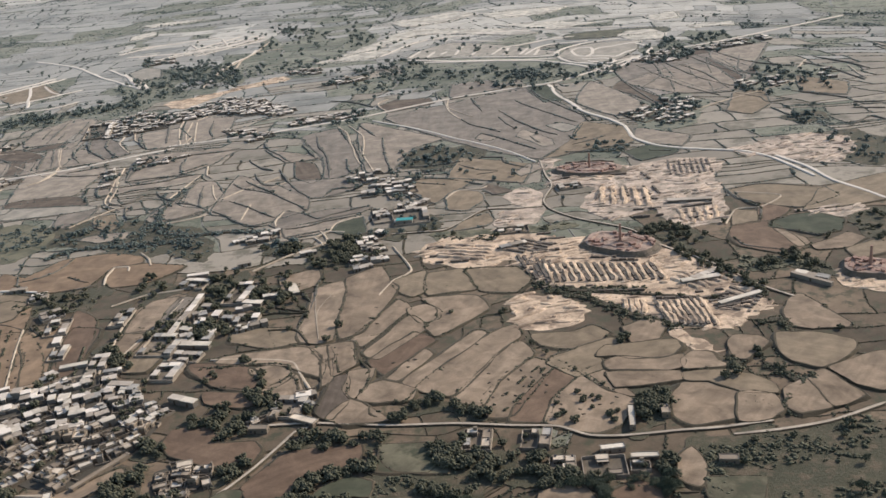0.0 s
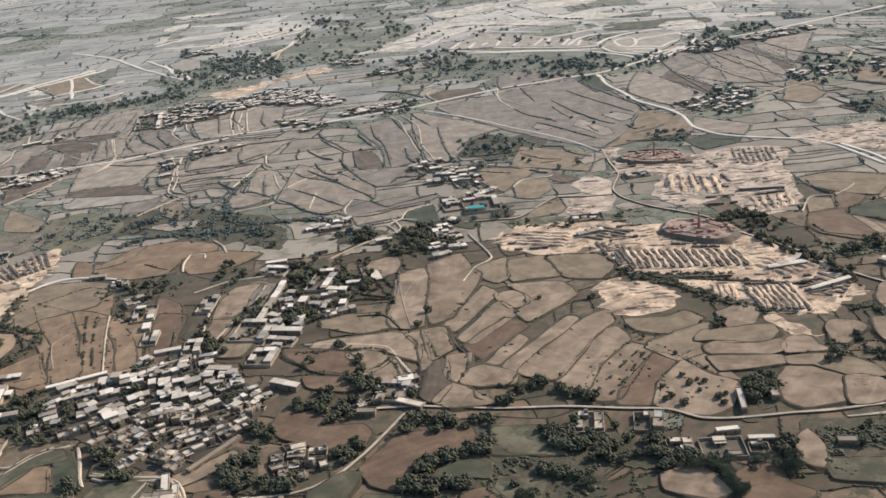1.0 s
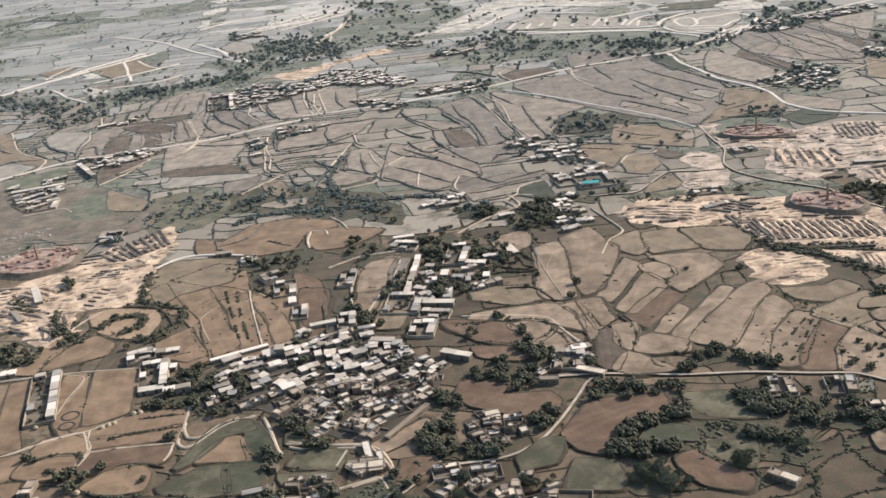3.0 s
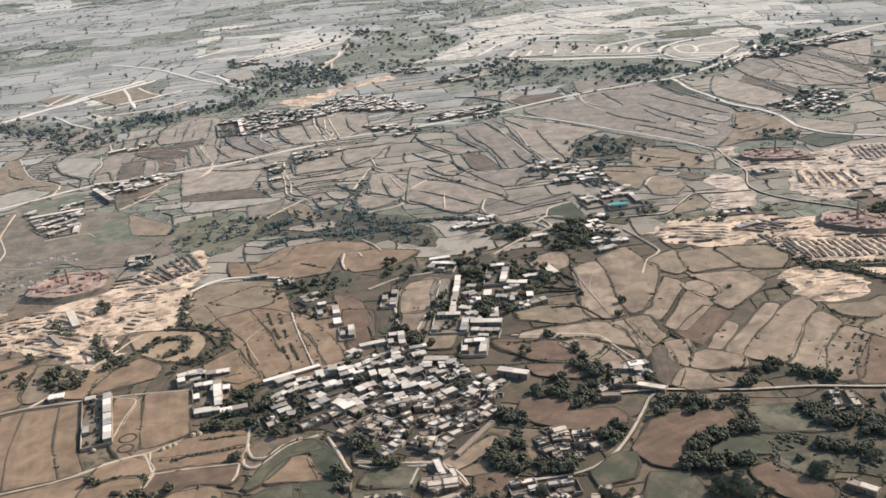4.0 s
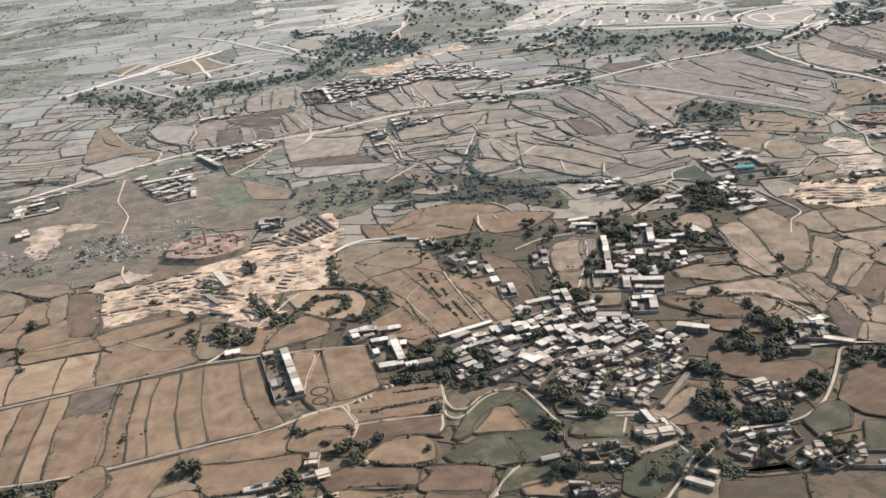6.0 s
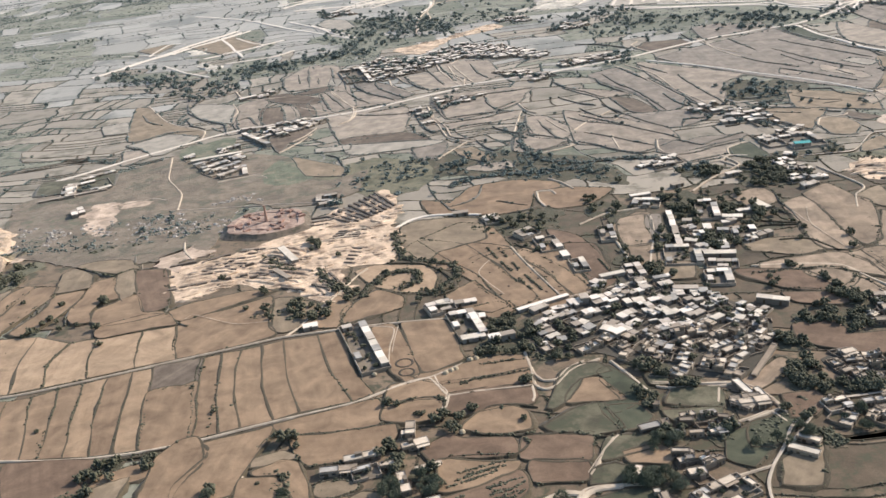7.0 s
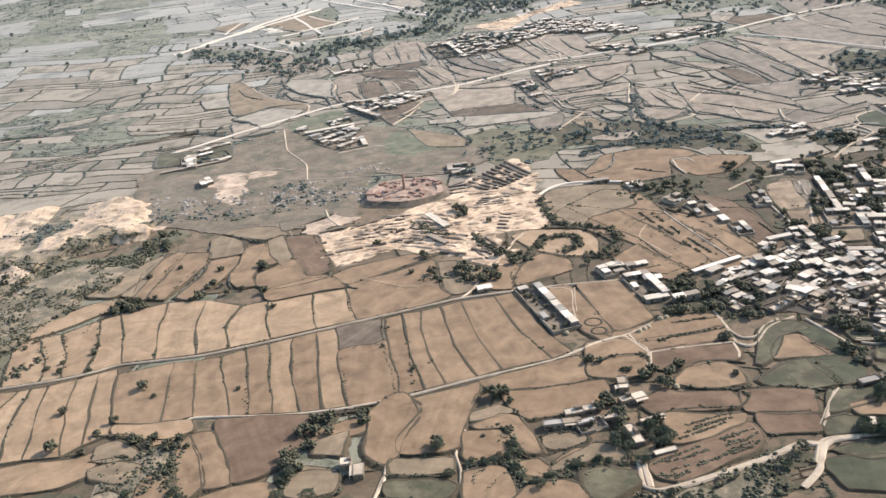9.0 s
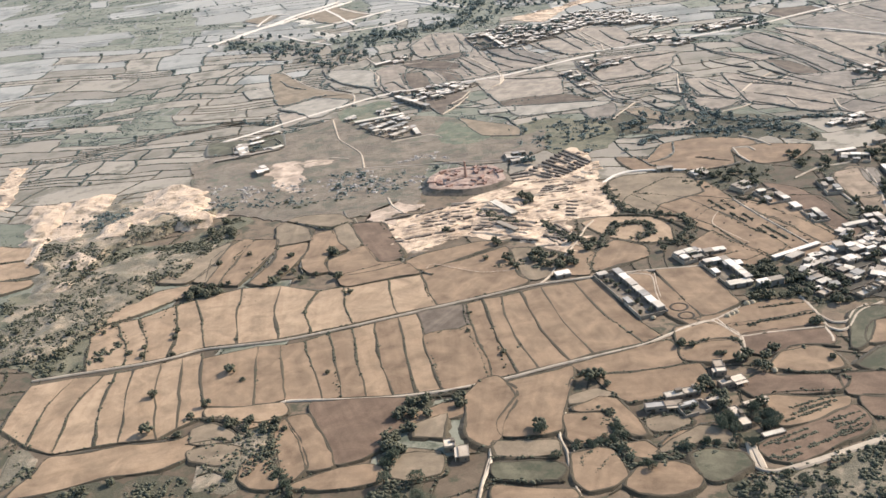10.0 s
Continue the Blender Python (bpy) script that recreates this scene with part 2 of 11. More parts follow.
def within(x, y, pts):
    hit = False
    for (ax, ay), (bx, by) in zip(pts, pts[1:] + pts[:1]):
        if (ay > y) != (by > y) and x < (bx - ax) * (y - ay) / (by - ay) + ax:
            hit = not hit
    return hit


def curve_through(pts, closed, steps, bend=0.36):
    """A smooth line through plan points."""
    p = [Vector(q[:2]) for q in pts]
    n, out = len(p), []
    for i in range(n if closed else n - 1):
        a = p[i - 1] if closed or i else p[0]
        b, c = p[i], p[(i + 1) % n]
        d = p[(i + 2) % n] if closed or i + 2 < n else p[-1]
        for k in range(steps):
            s = k / steps
            tb, tc = (c - a) * bend, (d - b) * bend
            h = (2 * s ** 3 - 3 * s ** 2 + 1) * b + (s ** 3 - 2 * s ** 2 + s) * tb + (-2 * s ** 3 + 3 * s ** 2) * c + (s ** 3 - s ** 2) * tc
            out.append(h)
    if not closed:
        out.append(p[-1])
    return out


def area(pts):
    return 0.5 * sum(a[0] * b[1] - b[0] * a[1] for a, b in zip(pts, pts[1:] + pts[:1]))


def shrink(pts, d):
    """Move an outline (counter-clockwise) inwards by d."""
    out, n = [], len(pts)
    for i in range(n):
        a, b, c = pts[i - 1], pts[i], pts[(i + 1) % n]
        u, v = (b - a), (c - b)
        u, v = u.normalized() if u.length > 1e-6 else v.normalized(), v.normalized() if v.length > 1e-6 else u.normalized()
        nrm = Vector((-u.y - v.y, u.x + v.x))
        if nrm.length < 1e-4:
            nrm = Vector((-u.y, u.x))
        nrm.normalize()
        cosine = max(0.55, nrm.dot(Vector((-u.y, u.x))))
        out.append(b + nrm * d / cosine)
    return out


def link(name, bm, material, parent=None):
    mesh = bpy.data.meshes.new(name)
    bm.to_mesh(mesh)
    bm.free()
    for m in material if isinstance(material, (list, tuple)) else [material]:
        mesh.materials.append(m)
    ob = new(name, mesh)
    ob.parent = parent
    return ob


def part(name, bm, material, parent, label=""):
    return tagged(link(name, bm, material, parent), label)


def from_arrays(name, verts, faces, material):
    mesh = bpy.data.meshes.new(name)
    mesh.from_pydata(verts, [], faces)
    mesh.materials.append(material)
    return new(name, mesh)


def box(bm, x, y, z, w, d, h, turn=0.0, slot=0, taper=1.0):
    """A block standing on z, centred at x, y."""
    ca, sa = math.cos(turn), math.sin(turn)
    vs = []
    for k, (sx, sy, sz) in enumerate([(-1, -1, 0), (1, -1, 0), (1, 1, 0), (-1, 1, 0), (-1, -1, 1), (1, -1, 1), (1, 1, 1), (-1, 1, 1)]):
        f = taper if sz else 1.0
        lx, ly = sx * w / 2 * f, sy * d / 2 * f
        vs.append(bm.verts.new((x + lx * ca - ly * sa, y + lx * sa + ly * ca, z + sz * h)))
    for f in [(3, 2, 1, 0), (4, 5, 6, 7), (0, 1, 5, 4), (1, 2, 6, 5), (2, 3, 7, 6), (3, 0, 4, 7)]:
        bm.faces.new([vs[i] for i in f]).material_index = slot
    return vs


# ---- roads and tracks ----
def road(kind, width, *pts):
    line = curve_through(pts, False, 8)
    bm = bmesh.new()
    left, right, n = [], [], len(line)
    rings = []
    for i, p in enumerate(line):
        u = (line[min(i + 1, n - 1)] - line[max(i - 1, 0)]).normalized()
        side = Vector((-u.y, u.x))
        w = width * 0.165 * (1 + max(0.0, p.y - 600) / 500) * (1 + 0.22 * noise.noise((p.x * 0.08, p.y * 0.08, 3)))
        w *= min(1.0, 0.6 + 0.4 * min(i, n - 1 - i))
        wob = 0.3 * width * noise.noise((p.x * 0.03, p.y * 0.03, 8))
        c = p + side * wob
        profile = {"path": ((-w, 0.505), (0, 0.53), (w, 0.505)), "road": ((-w - 0.5, 0.1), (-w, 0.50), (0, 0.55), (w, 0.50), (w + 0.5, 0.1))}.get(kind, ((-w - 0.35, 0.3), (-w * 0.8, 0.515), (0, 0.535), (w * 0.8, 0.515), (w + 0.35, 0.3)))
        ring = []
        for off, z in profile:
            q = c + side * off
            ring.append(bm.verts.new((q.x, q.y, z + (0.2 if z > 0.45 else 0.0))))
        rings.append(ring)
        left.append(c + side * (w + 0.8))
        right.append(c - side * (w + 0.8))
    for a, b in zip(rings, rings[1:]):
        for k in range(len(a) - 1):
            bm.faces.new((a[k + 1], a[k], b[k], b[k + 1])).material_index = 1 if kind == "road" and k in (0, 3) else 0
    for a, b, c, d in zip(left, left[1:], right, right[1:]):
        cover([a, b, d, c])
    top = {"road": ROAD, "track": DUST, "sand": PALEDUST, "path": DUST}[kind]
    words = {"road": "pale worn gravel road on a low bank between fields", "track": "narrow dust-covered earth track between dry fields", "path": "thin trodden footpath across a dry field", "sand": "wide bare sandy track across the plain"}[kind]
    tagged(link("road", bm, [top, BANK]), words, "road", kind="structure")


road("track", 2.2, (-497.0, 335.2), (-478.5, 336.4), (-464.9, 337.2), (-452.1, 338.2), (-442.3, 340.5), (-432.3, 343.6), (-403.9, 342.5), (-383.1, 345.8), (-357.4, 350.3), (-337.9, 354.8), (-309.1, 360.6), (-297.7, 362.6), (-273.7, 363.2), (-261.0, 362.8), (-249.1, 362.0), (-226.5, 360.3))
road("track", 2.4, (-423.6, 298.2), (-412.5, 293.8), (-404.6, 292.7), (-397.7, 297.5), (-378.2, 293.9), (-359.8, 290.9), (-343.4, 290.5), (-326.0, 292.9), (-297.9, 299.0), (-270.5, 304.1), (-261.8, 307.7), (-251.2, 312.2), (-238.5, 315.9), (-227.3, 322.5))
road("track", 1.8, (-238.5, 315.9), (-237.4, 309.3), (-235.0, 303.5), (-237.1, 294.5), (-239.7, 285.3))
road("track", 3, (-254.8, 240.2), (-256.2, 233.3), (-256.6, 227.9), (-252.0, 225.5), (-236.6, 228.4), (-216.1, 232.8))
road("track", 1.6, (-297.1, 362.4), (-290.9, 370.0), (-285.1, 381.4), (-273.9, 399.5), (-266.9, 413.9), (-261.3, 421.1))
road("track", 1.6, (-261.2, 361.8), (-252.2, 357.5), (-254.2, 342.3), (-255.0, 330.2))
road("sand", 4, (-246.3, 467.9), (-238.3, 476.3), (-227.1, 479.3), (-201.0, 471.5))
road("track", 1.6, (-372.5, 537.0), (-350.0, 532.0), (-327.6, 528.2), (-308.7, 525.0), (-286.9, 519.7))
road("track", 2.2, (-250.4, 482.5), (-264.8, 470.3), (-278.0, 462.5), (-289.6, 462.4), (-301.4, 460.1), (-323.9, 464.6))
road("track", 1.8, (-192.7, 426.1), (-186.8, 395.9), (-179.9, 366.4))
road("track", 1.8, (-180.0, 365.4), (-162.8, 369.0), (-145.4, 372.2))
road("track", 2.0, (-143.8, 421.0), (-143.8, 389.1), (-143.1, 371.6))
road("track", 2.6, (-96.1, 373.1), (-70.8, 367.3), (-60.3, 362.4), (-55.8, 349.0), (-51.2, 337.2))
road("road", 3.4, (-55.8, 307.7), (-60.9, 298.4), (-67.7, 287.2), (-76.0, 276.8), (-84.4, 270.6), (-93.2, 267.6), (-106.8, 266.7), (-115.8, 262.2), (-126.2, 252.0), (-132.4, 246.0))
road("track", 2.4, (-203.2, 324.8), (-202.9, 310.3), (-200.2, 303.0), (-195.1, 302.5), (-189.5, 308.9), (-182.9, 312.5))
road("track", 2, (-164.1, 291.2), (-149.8, 287.7), (-136.6, 284.5), (-131.5, 281.4), (-127.7, 273.4), (-125.4, 261.2))
road("track", 2.2, (-140.2, 261.5), (-129.8, 265.5), (-123.7, 267.4))
road("track", 2.4, (-90.5, 468.0), (-74.4, 484.2), (-61.0, 493.3), (-54.3, 500.4), (-59.2, 517.3), (-72.2, 517.1))
road("track", 2, (-155.9, 442.6), (-140.4, 452.6), (-122.8, 454.5), (-108.8, 466.0))
road("road", 3.6, (-74.5, 315.8), (-48.4, 312.7), (-20.9, 306.0), (3.0, 301.8), (22.1, 296.5), (37.1, 292.6), (46.8, 285.0), (57.7, 282.7), (76.8, 282.0), (91.7, 280.7), (109.0, 281.4))
road("road", 3, (76.9, 606.0), (76.0, 575.0), (76.2, 551.8), (67.8, 528.0), (69.3, 512.5), (80.7, 494.5), (103.8, 469.2), (113.1, 444.2), (128.6, 418.6), (142.0, 387.8), (151.9, 372.7))
road("road", 3, (65.8, 518.6), (51.8, 520.4), (33.0, 522.8), (10.8, 498.9), (-1.6, 498.3), (-20.0, 499.7))
road("sand", 7, (115.5, 818.6), (118.5, 769.0), (124.7, 726.7), (139.5, 684.3), (144.5, 665.5), (143.7, 634.8), (153.8, 611.8), (168.1, 599.1), (197.6, 581.8), (210.7, 562.4), (217.5, 539.2), (221.5, 520.7))
road("sand", 5.5, (-39.8, 774.3), (19.4, 800.7), (68.5, 815.4), (118.0, 824.2), (163.7, 853.6), (216.7, 899.6), (281.5, 920.4), (338.4, 942.5), (441.2, 988.3))
road("sand", 5.5, (-39.8, 774.3), (-78.2, 763.5), (-117.9, 753.9), (-189.5, 744.7))
road("sand", 5.5, (-466.5, 616.4), (-421.5, 645.8), (-375.9, 678.0), (-343.3, 694.0), (-263.8, 705.6), (-184.8, 738.9))
road("sand", 3.6, (-32.6, 757.9), (-0.6, 720.7), (32.2, 674.1), (58.2, 636.7), (74.5, 603.0))
road("track", 2.4, (-51.4, 751.7), (-39.2, 712.0), (-38.4, 665.3), (-30.3, 621.0))
road("track", 2, (29.0, 802.4), (28.2, 772.0), (44.1, 736.2))
road("track", 1.6, (151.1, 462.6), (162.8, 481.0), (176.4, 481.1), (191.5, 495.0), (171.6, 507.1))
road("track", 2.6, (187.1, 679.7), (228.9, 705.1), (266.7, 725.5), (295.4, 742.0))
road("track", 2, (-18.2, 481.9), (-9.5, 447.9), (-18.8, 436.2), (-25.3, 420.9))
road("track", 2.2, (-362.9, 814.7), (-350.9, 781.6), (-318.6, 775.8))
road("track", 2.2, (-233.4, 821.6), (-223.7, 777.1), (-210.3, 761.3))
road("track", 2.2, (-185.5, 818.5), (-182.7, 776.3), (-175.3, 744.7))
road("track", 2.2, (-211.5, 671.5), (-208.0, 641.8), (-204.8, 614.4), (-190.9, 596.5))
road("track", 2.2, (-305.5, 735.7), (-268.7, 696.1), (-265.8, 718.2))
road("track", 2.4, (-202.0, 963.1), (-194.3, 1051.3), (-173.1, 1128.0), (-163.2, 1204.0))
road("sand", 7, (-2.4, 978.4), (49.7, 957.3), (118.3, 924.7), (152.1, 883.3), (171.4, 841.0))
road("sand", 6, (171.4, 841.0), (197.7, 877.7), (228.7, 922.7), (221.1, 957.2))
road("sand", 6, (-27.8, 1029.9), (15.6, 1096.0), (88.6, 1105.8), (177.7, 1081.0), (256.7, 1040.2))
road("road", 3.0, (-50.4, 310.3), (-53.3, 310.1), (-55.8, 307.7))
road("path", 0.9, (-304.7, 378.6), (-319.6, 380.7), (-338.1, 394.4), (-342.1, 390.9))
road("path", 0.9, (-381.1, 394.2), (-374.3, 411.6), (-367.6, 427.7), (-371.5, 451.4), (-373.4, 461.0))
road("path", 0.9, (-367.6, 427.7), (-357.6, 407.7))
road("path", 1.1, (-55.2, 428.0), (-53.7, 406.0), (-51.0, 381.0))
road("path", 1.0, (-47.1, 429.1), (-53.3, 409.3), (-51.0, 381.0))
road("path", 1.0, (-250.0, 359.3), (-252.0, 348.5), (-253.4, 337.7))
road("path", 1.0, (-203.3, 376.2), (-211.3, 400.1), (-204.5, 413.4))
road("road", 3, (-112.1, 266.5), (-122.4, 260.3), (-128.6, 254.4), (-135.1, 244.8), (-141.4, 237.2), (-146.1, 229.6), (-148.1, 221.8), (-146.3, 215.2))
road("track", 2.6, (-206.0, 227.9), (-200.0, 237.2), (-194.4, 238.5), (-181.3, 237.2))
road("track", 2.2, (-163.0, 292.3), (-149.5, 287.5), (-136.3, 285.2), (-131.4, 278.2), (-127.5, 269.7), (-126.1, 260.5))
road("road", 3.6, (93.7, 275.8), (107.0, 275.8), (126.9, 278.3), (148.7, 284.7))
road("sand", 7, (213.9, 565.6), (223.6, 538.0), (227.8, 509.2), (238.8, 473.9))
road("path", 1.0, (-305.4, 267.5), (-306.8, 258.1), (-306.2, 250.4), (-307.7, 239.1), (-308.3, 228.4))
road("path", 1.0, (-332.6, 248.9), (-335.5, 239.7), (-337.9, 231.6))
road("sand", 8, (-510.4, 939.2), (-476.3, 982.9), (-435.4, 1047.0), (-388.8, 1104.9))
road("sand", 5, (-433.4, 1032.9), (-402.5, 1062.4), (-375.0, 1097.1))
road("sand", 5, (-409.9, 969.1), (-373.1, 991.0), (-334.8, 1020.1))
road("sand", 5, (-384.7, 934.3), (-342.4, 940.6), (-321.5, 960.2))
road("sand", 5, (-402.5, 1062.4), (-386.0, 1010.2), (-370.5, 956.9))
road("sand", 5, (-454.2, 1239.6), (-386.7, 1169.4), (-324.7, 1070.9), (-265.9, 988.8))
road("track", 2.2, (-128.7, 258.1), (-131.5, 265.1), (-137.9, 263.5), (-145.4, 261.6))
road("track", 2.2, (-141.4, 237.2), (-153.3, 234.7), (-160.7, 231.6), (-169.1, 229.9))
road("path", 1.2, (-184.4, 262.5), (-192.1, 252.2), (-196.7, 245.7))
road("sand", 4, (-270.2, 1165.4), (-179.1, 1267.4))
road("sand", 4, (-292.0, 1148.7), (-207.8, 1268.9))
road("sand", 4, (-243.5, 1156.0), (-169.4, 1223.4))
road("sand", 3, (-264.0, 1244.0), (-233.8, 1161.4))
road("sand", 3, (-229.3, 1265.3), (-207.5, 1184.5))
road("track", 3, (-180.4, 1021.7), (-182.1, 1090.7), (-168.3, 1138.3), (-141.9, 1144.7))
road("track", 2.6, (-283.8, 774.2), (-276.6, 750.1), (-265.5, 717.6))
road("track", 2.6, (-235.8, 792.8), (-234.6, 771.6), (-228.0, 756.0), (-219.3, 739.9))
road("track", 2.6, (-194.2, 833.7), (-192.9, 801.8), (-186.8, 769.7), (-181.0, 745.2))
road("track", 2.6, (-181.6, 816.8), (-177.6, 788.4), (-171.3, 751.4))
road("track", 2.6, (-176.4, 768.6), (-179.7, 744.6))
road("track", 2.6, (-182.1, 823.3), (-175.7, 835.3))
road("track", 2.6, (-212.2, 696.3), (-209.0, 662.6), (-203.8, 642.6))
road("track", 2.6, (-263.9, 710.7), (-265.4, 693.2), (-270.8, 679.5))
road("track", 2.6, (-148.3, 676.4), (-145.4, 655.9), (-140.1, 646.5))
road("track", 2.6, (-208.3, 665.1), (-203.6, 635.9), (-202.4, 616.3), (-191.9, 606.1))
road("track", 2.6, (-214.7, 571.3), (-209.2, 580.1), (-202.4, 588.9), (-193.7, 599.5), (-182.9, 600.1))
road("track", 2.6, (-149.4, 654.7), (-156.3, 630.0), (-161.9, 609.0))
road("track", 2.6, (-137.4, 628.9), (-133.9, 610.4), (-129.9, 596.3))
road("track", 2.6, (-154.1, 559.5), (-140.2, 563.0), (-131.1, 568.5))
road("track", 2.6, (-168.0, 495.0), (-169.3, 482.7), (-167.2, 471.5))
road("track", 2.6, (-168.0, 495.0), (-160.4, 494.1), (-159.1, 487.7))
road("track", 2.6, (-157.9, 513.9), (-152.1, 504.5), (-148.2, 492.6))
road("track", 2.6, (-20.9, 784.2), (-26.4, 798.0), (-29.0, 815.3), (-21.0, 827.4))
road("track", 2.6, (26.7, 790.0), (27.2, 763.5), (31.4, 744.6), (35.0, 732.8))
road("track", 2.6, (-59.8, 750.6), (-52.0, 729.7), (-48.3, 701.1), (-46.6, 686.7), (-44.3, 666.1), (-39.6, 639.5))
road("track", 2.6, (-87.5, 617.7), (-96.3, 608.1))
road("track", 2.6, (-126.3, 594.9), (-114.6, 610.3), (-93.3, 631.0))
road("track", 2.6, (-105.5, 578.3), (-107.2, 561.6), (-107.9, 550.8))
road("track", 2.6, (-82.9, 557.9), (-86.4, 542.7), (-85.5, 533.9))
road("track", 2.6, (-53.7, 514.9), (-50.4, 527.0), (-43.3, 531.7), (-37.6, 534.9))
road("track", 2.6, (-92.5, 504.7), (-82.5, 507.8), (-69.7, 508.0), (-61.5, 508.9), (-53.7, 514.9), (-44.8, 511.6))
road("track", 2.6, (-61.7, 508.0), (-57.2, 499.6), (-56.0, 493.5))
road("track", 2.6, (12.4, 549.1), (20.0, 561.6), (34.2, 561.9), (38.8, 565.0))
road("track", 2.6, (-431.1, 798.0), (-420.1, 769.1), (-408.6, 743.1), (-396.2, 724.3), (-380.4, 709.2), (-373.6, 699.9), (-373.2, 680.4))
road("track", 2.6, (-360.1, 772.4), (-354.3, 746.3), (-356.3, 731.9))
road("track", 2.6, (-283.3, 777.2), (-275.7, 752.4), (-268.7, 727.2), (-263.9, 716.2))
road("track", 2.6, (-307.1, 647.0), (-299.0, 657.5), (-292.4, 673.6))
road("track", 2.6, (-264.6, 708.1), (-268.7, 685.7), (-276.2, 676.8))
road("track", 2.6, (-315.1, 624.9), (-303.3, 642.6), (-295.0, 660.0))
road("track", 2.6, (-350.5, 578.4), (-336.7, 581.8), (-326.2, 583.3), (-319.3, 574.9))
road("track", 2.6, (-355.8, 483.9), (-353.7, 471.3), (-348.9, 460.5))
road("track", 2.6, (-409.2, 556.7), (-396.8, 559.1), (-387.0, 561.5), (-376.4, 555.5))
road("track", 2.6, (350.6, 774.0), (345.5, 742.4), (345.3, 727.4))
road("track", 2.6, (330.5, 810.0), (313.5, 782.6))
road("sand", 9, (-333.0, 1197.7), (-292.0, 1191.3), (-258.1, 1185.3), (-218.2, 1200.0), (-191.1, 1229.1), (-173.5, 1248.6))
road("sand", 6, (-348.3, 1223.4), (-318.9, 1258.7), (-277.6, 1275.3), (-234.6, 1277.8))
road("sand", 5, (-352.8, 1259.6), (-312.7, 1267.7), (-284.1, 1266.2))
road("sand", 4, (-198.3, 972.7), (-198.9, 1017.8), (-196.3, 1048.4), (-190.4, 1085.7), (-177.8, 1114.1), (-172.3, 1153.1))
road("sand", 5, (-336.0, 1125.7), (-299.7, 1067.4), (-271.3, 1014.0), (-260.8, 987.8))
road("sand", 9, (-486.4, 974.1), (-464.2, 999.8), (-438.0, 1028.1), (-410.4, 1058.1), (-384.3, 1091.8))
road("sand", 5, (-446.4, 956.7), (-419.5, 915.9), (-392.2, 881.5))
road("sand", 4, (-393.2, 986.1), (-368.0, 994.3), (-353.9, 1006.6), (-368.3, 1025.0), (-386.7, 1062.6))
road("sand", 5, (-307.5, 1086.5), (-286.4, 1030.4), (-266.3, 991.3))
road("sand", 4, (-471.1, 1012.5), (-458.7, 1065.8), (-440.4, 1060.8))
road("sand", 4, (-500.7, 1029.9), (-466.0, 1018.1), (-442.4, 1009.9))
road("sand", 8, (-2.4, 994.5), (42.7, 965.8), (85.1, 944.7), (121.2, 929.8), (139.4, 925.2))
road("sand", 7, (44.0, 986.2), (86.8, 961.4), (123.2, 943.4), (142.0, 941.3))
road("sand", 6, (1.8, 1004.4), (12.5, 1033.4))
road("sand", 6, (18.7, 994.6), (27.5, 1024.5))
road("sand", 6, (33.6, 1004.8), (40.0, 1017.1))
road("sand", 6, (47.3, 993.6), (59.7, 1045.5))
road("sand", 6, (63.7, 984.1), (74.2, 1019.6))
road("sand", 6, (93.0, 966.9), (102.7, 1002.4))
road("sand", 6, (109.0, 960.7), (121.4, 991.0))
road("sand", 6, (121.4, 950.4), (131.0, 978.7))
road("sand", 6, (49.6, 1076.7), (78.8, 1058.3), (101.5, 1044.0))
road("sand", 6, (82.7, 976.0), (97.3, 1005.6), (115.4, 1011.2), (140.4, 1023.0), (164.9, 1028.6), (174.1, 1029.9))
road("sand", 6, (114.1, 957.6), (129.3, 986.2), (145.6, 999.3), (165.3, 997.1), (182.5, 996.5))
road("sand", 6, (140.6, 933.2), (144.2, 955.2), (155.1, 970.6), (174.6, 984.6), (204.1, 989.6), (215.4, 989.2))
road("sand", 7, (144.2, 955.2), (141.8, 923.8), (148.4, 900.2), (165.8, 882.3), (177.6, 865.1))
road("sand", 6, (158.7, 952.7), (167.7, 962.9), (177.7, 956.9), (173.8, 928.6), (165.0, 919.0), (157.8, 929.1), (158.7, 952.7))
road("sand", 6, (174.0, 937.5), (185.1, 952.4), (196.7, 954.8), (214.5, 959.9), (229.3, 963.6))
road("sand", 6, (165.0, 919.0), (182.3, 911.9), (191.1, 903.9), (205.1, 919.0), (214.6, 925.3))
road("sand", 6, (160.2, 907.5), (180.2, 901.7), (187.3, 886.5), (180.1, 876.9), (163.5, 897.2))
road("sand", 6, (187.3, 886.5), (201.0, 889.7), (205.0, 895.8))
road("sand", 7, (177.6, 865.1), (163.9, 847.1))
road("track", 2.6, (-120.7, 442.0), (-126.2, 415.6), (-133.0, 397.5), (-138.5, 380.4))
road("track", 5, (-214.1, 218.3), (-206.6, 225.0), (-200.3, 234.7), (-195.7, 237.4), (-187.8, 237.6))
road("track", 6, (-199.7, 236.0), (-205.9, 238.0), (-218.3, 233.1), (-232.7, 229.4), (-247.1, 225.9))
road("track", 5, (-253.7, 238.2), (-254.3, 232.8), (-255.1, 227.1))
road("track", 2.6, (-202.8, 319.2), (-203.0, 311.7), (-203.5, 301.1), (-200.4, 297.0), (-196.2, 298.4), (-190.0, 306.0))
road("track", 2.6, (-254.9, 311.4), (-245.8, 314.5), (-240.5, 314.4), (-237.7, 308.1), (-234.5, 301.1), (-223.7, 301.5), (-204.4, 300.5))
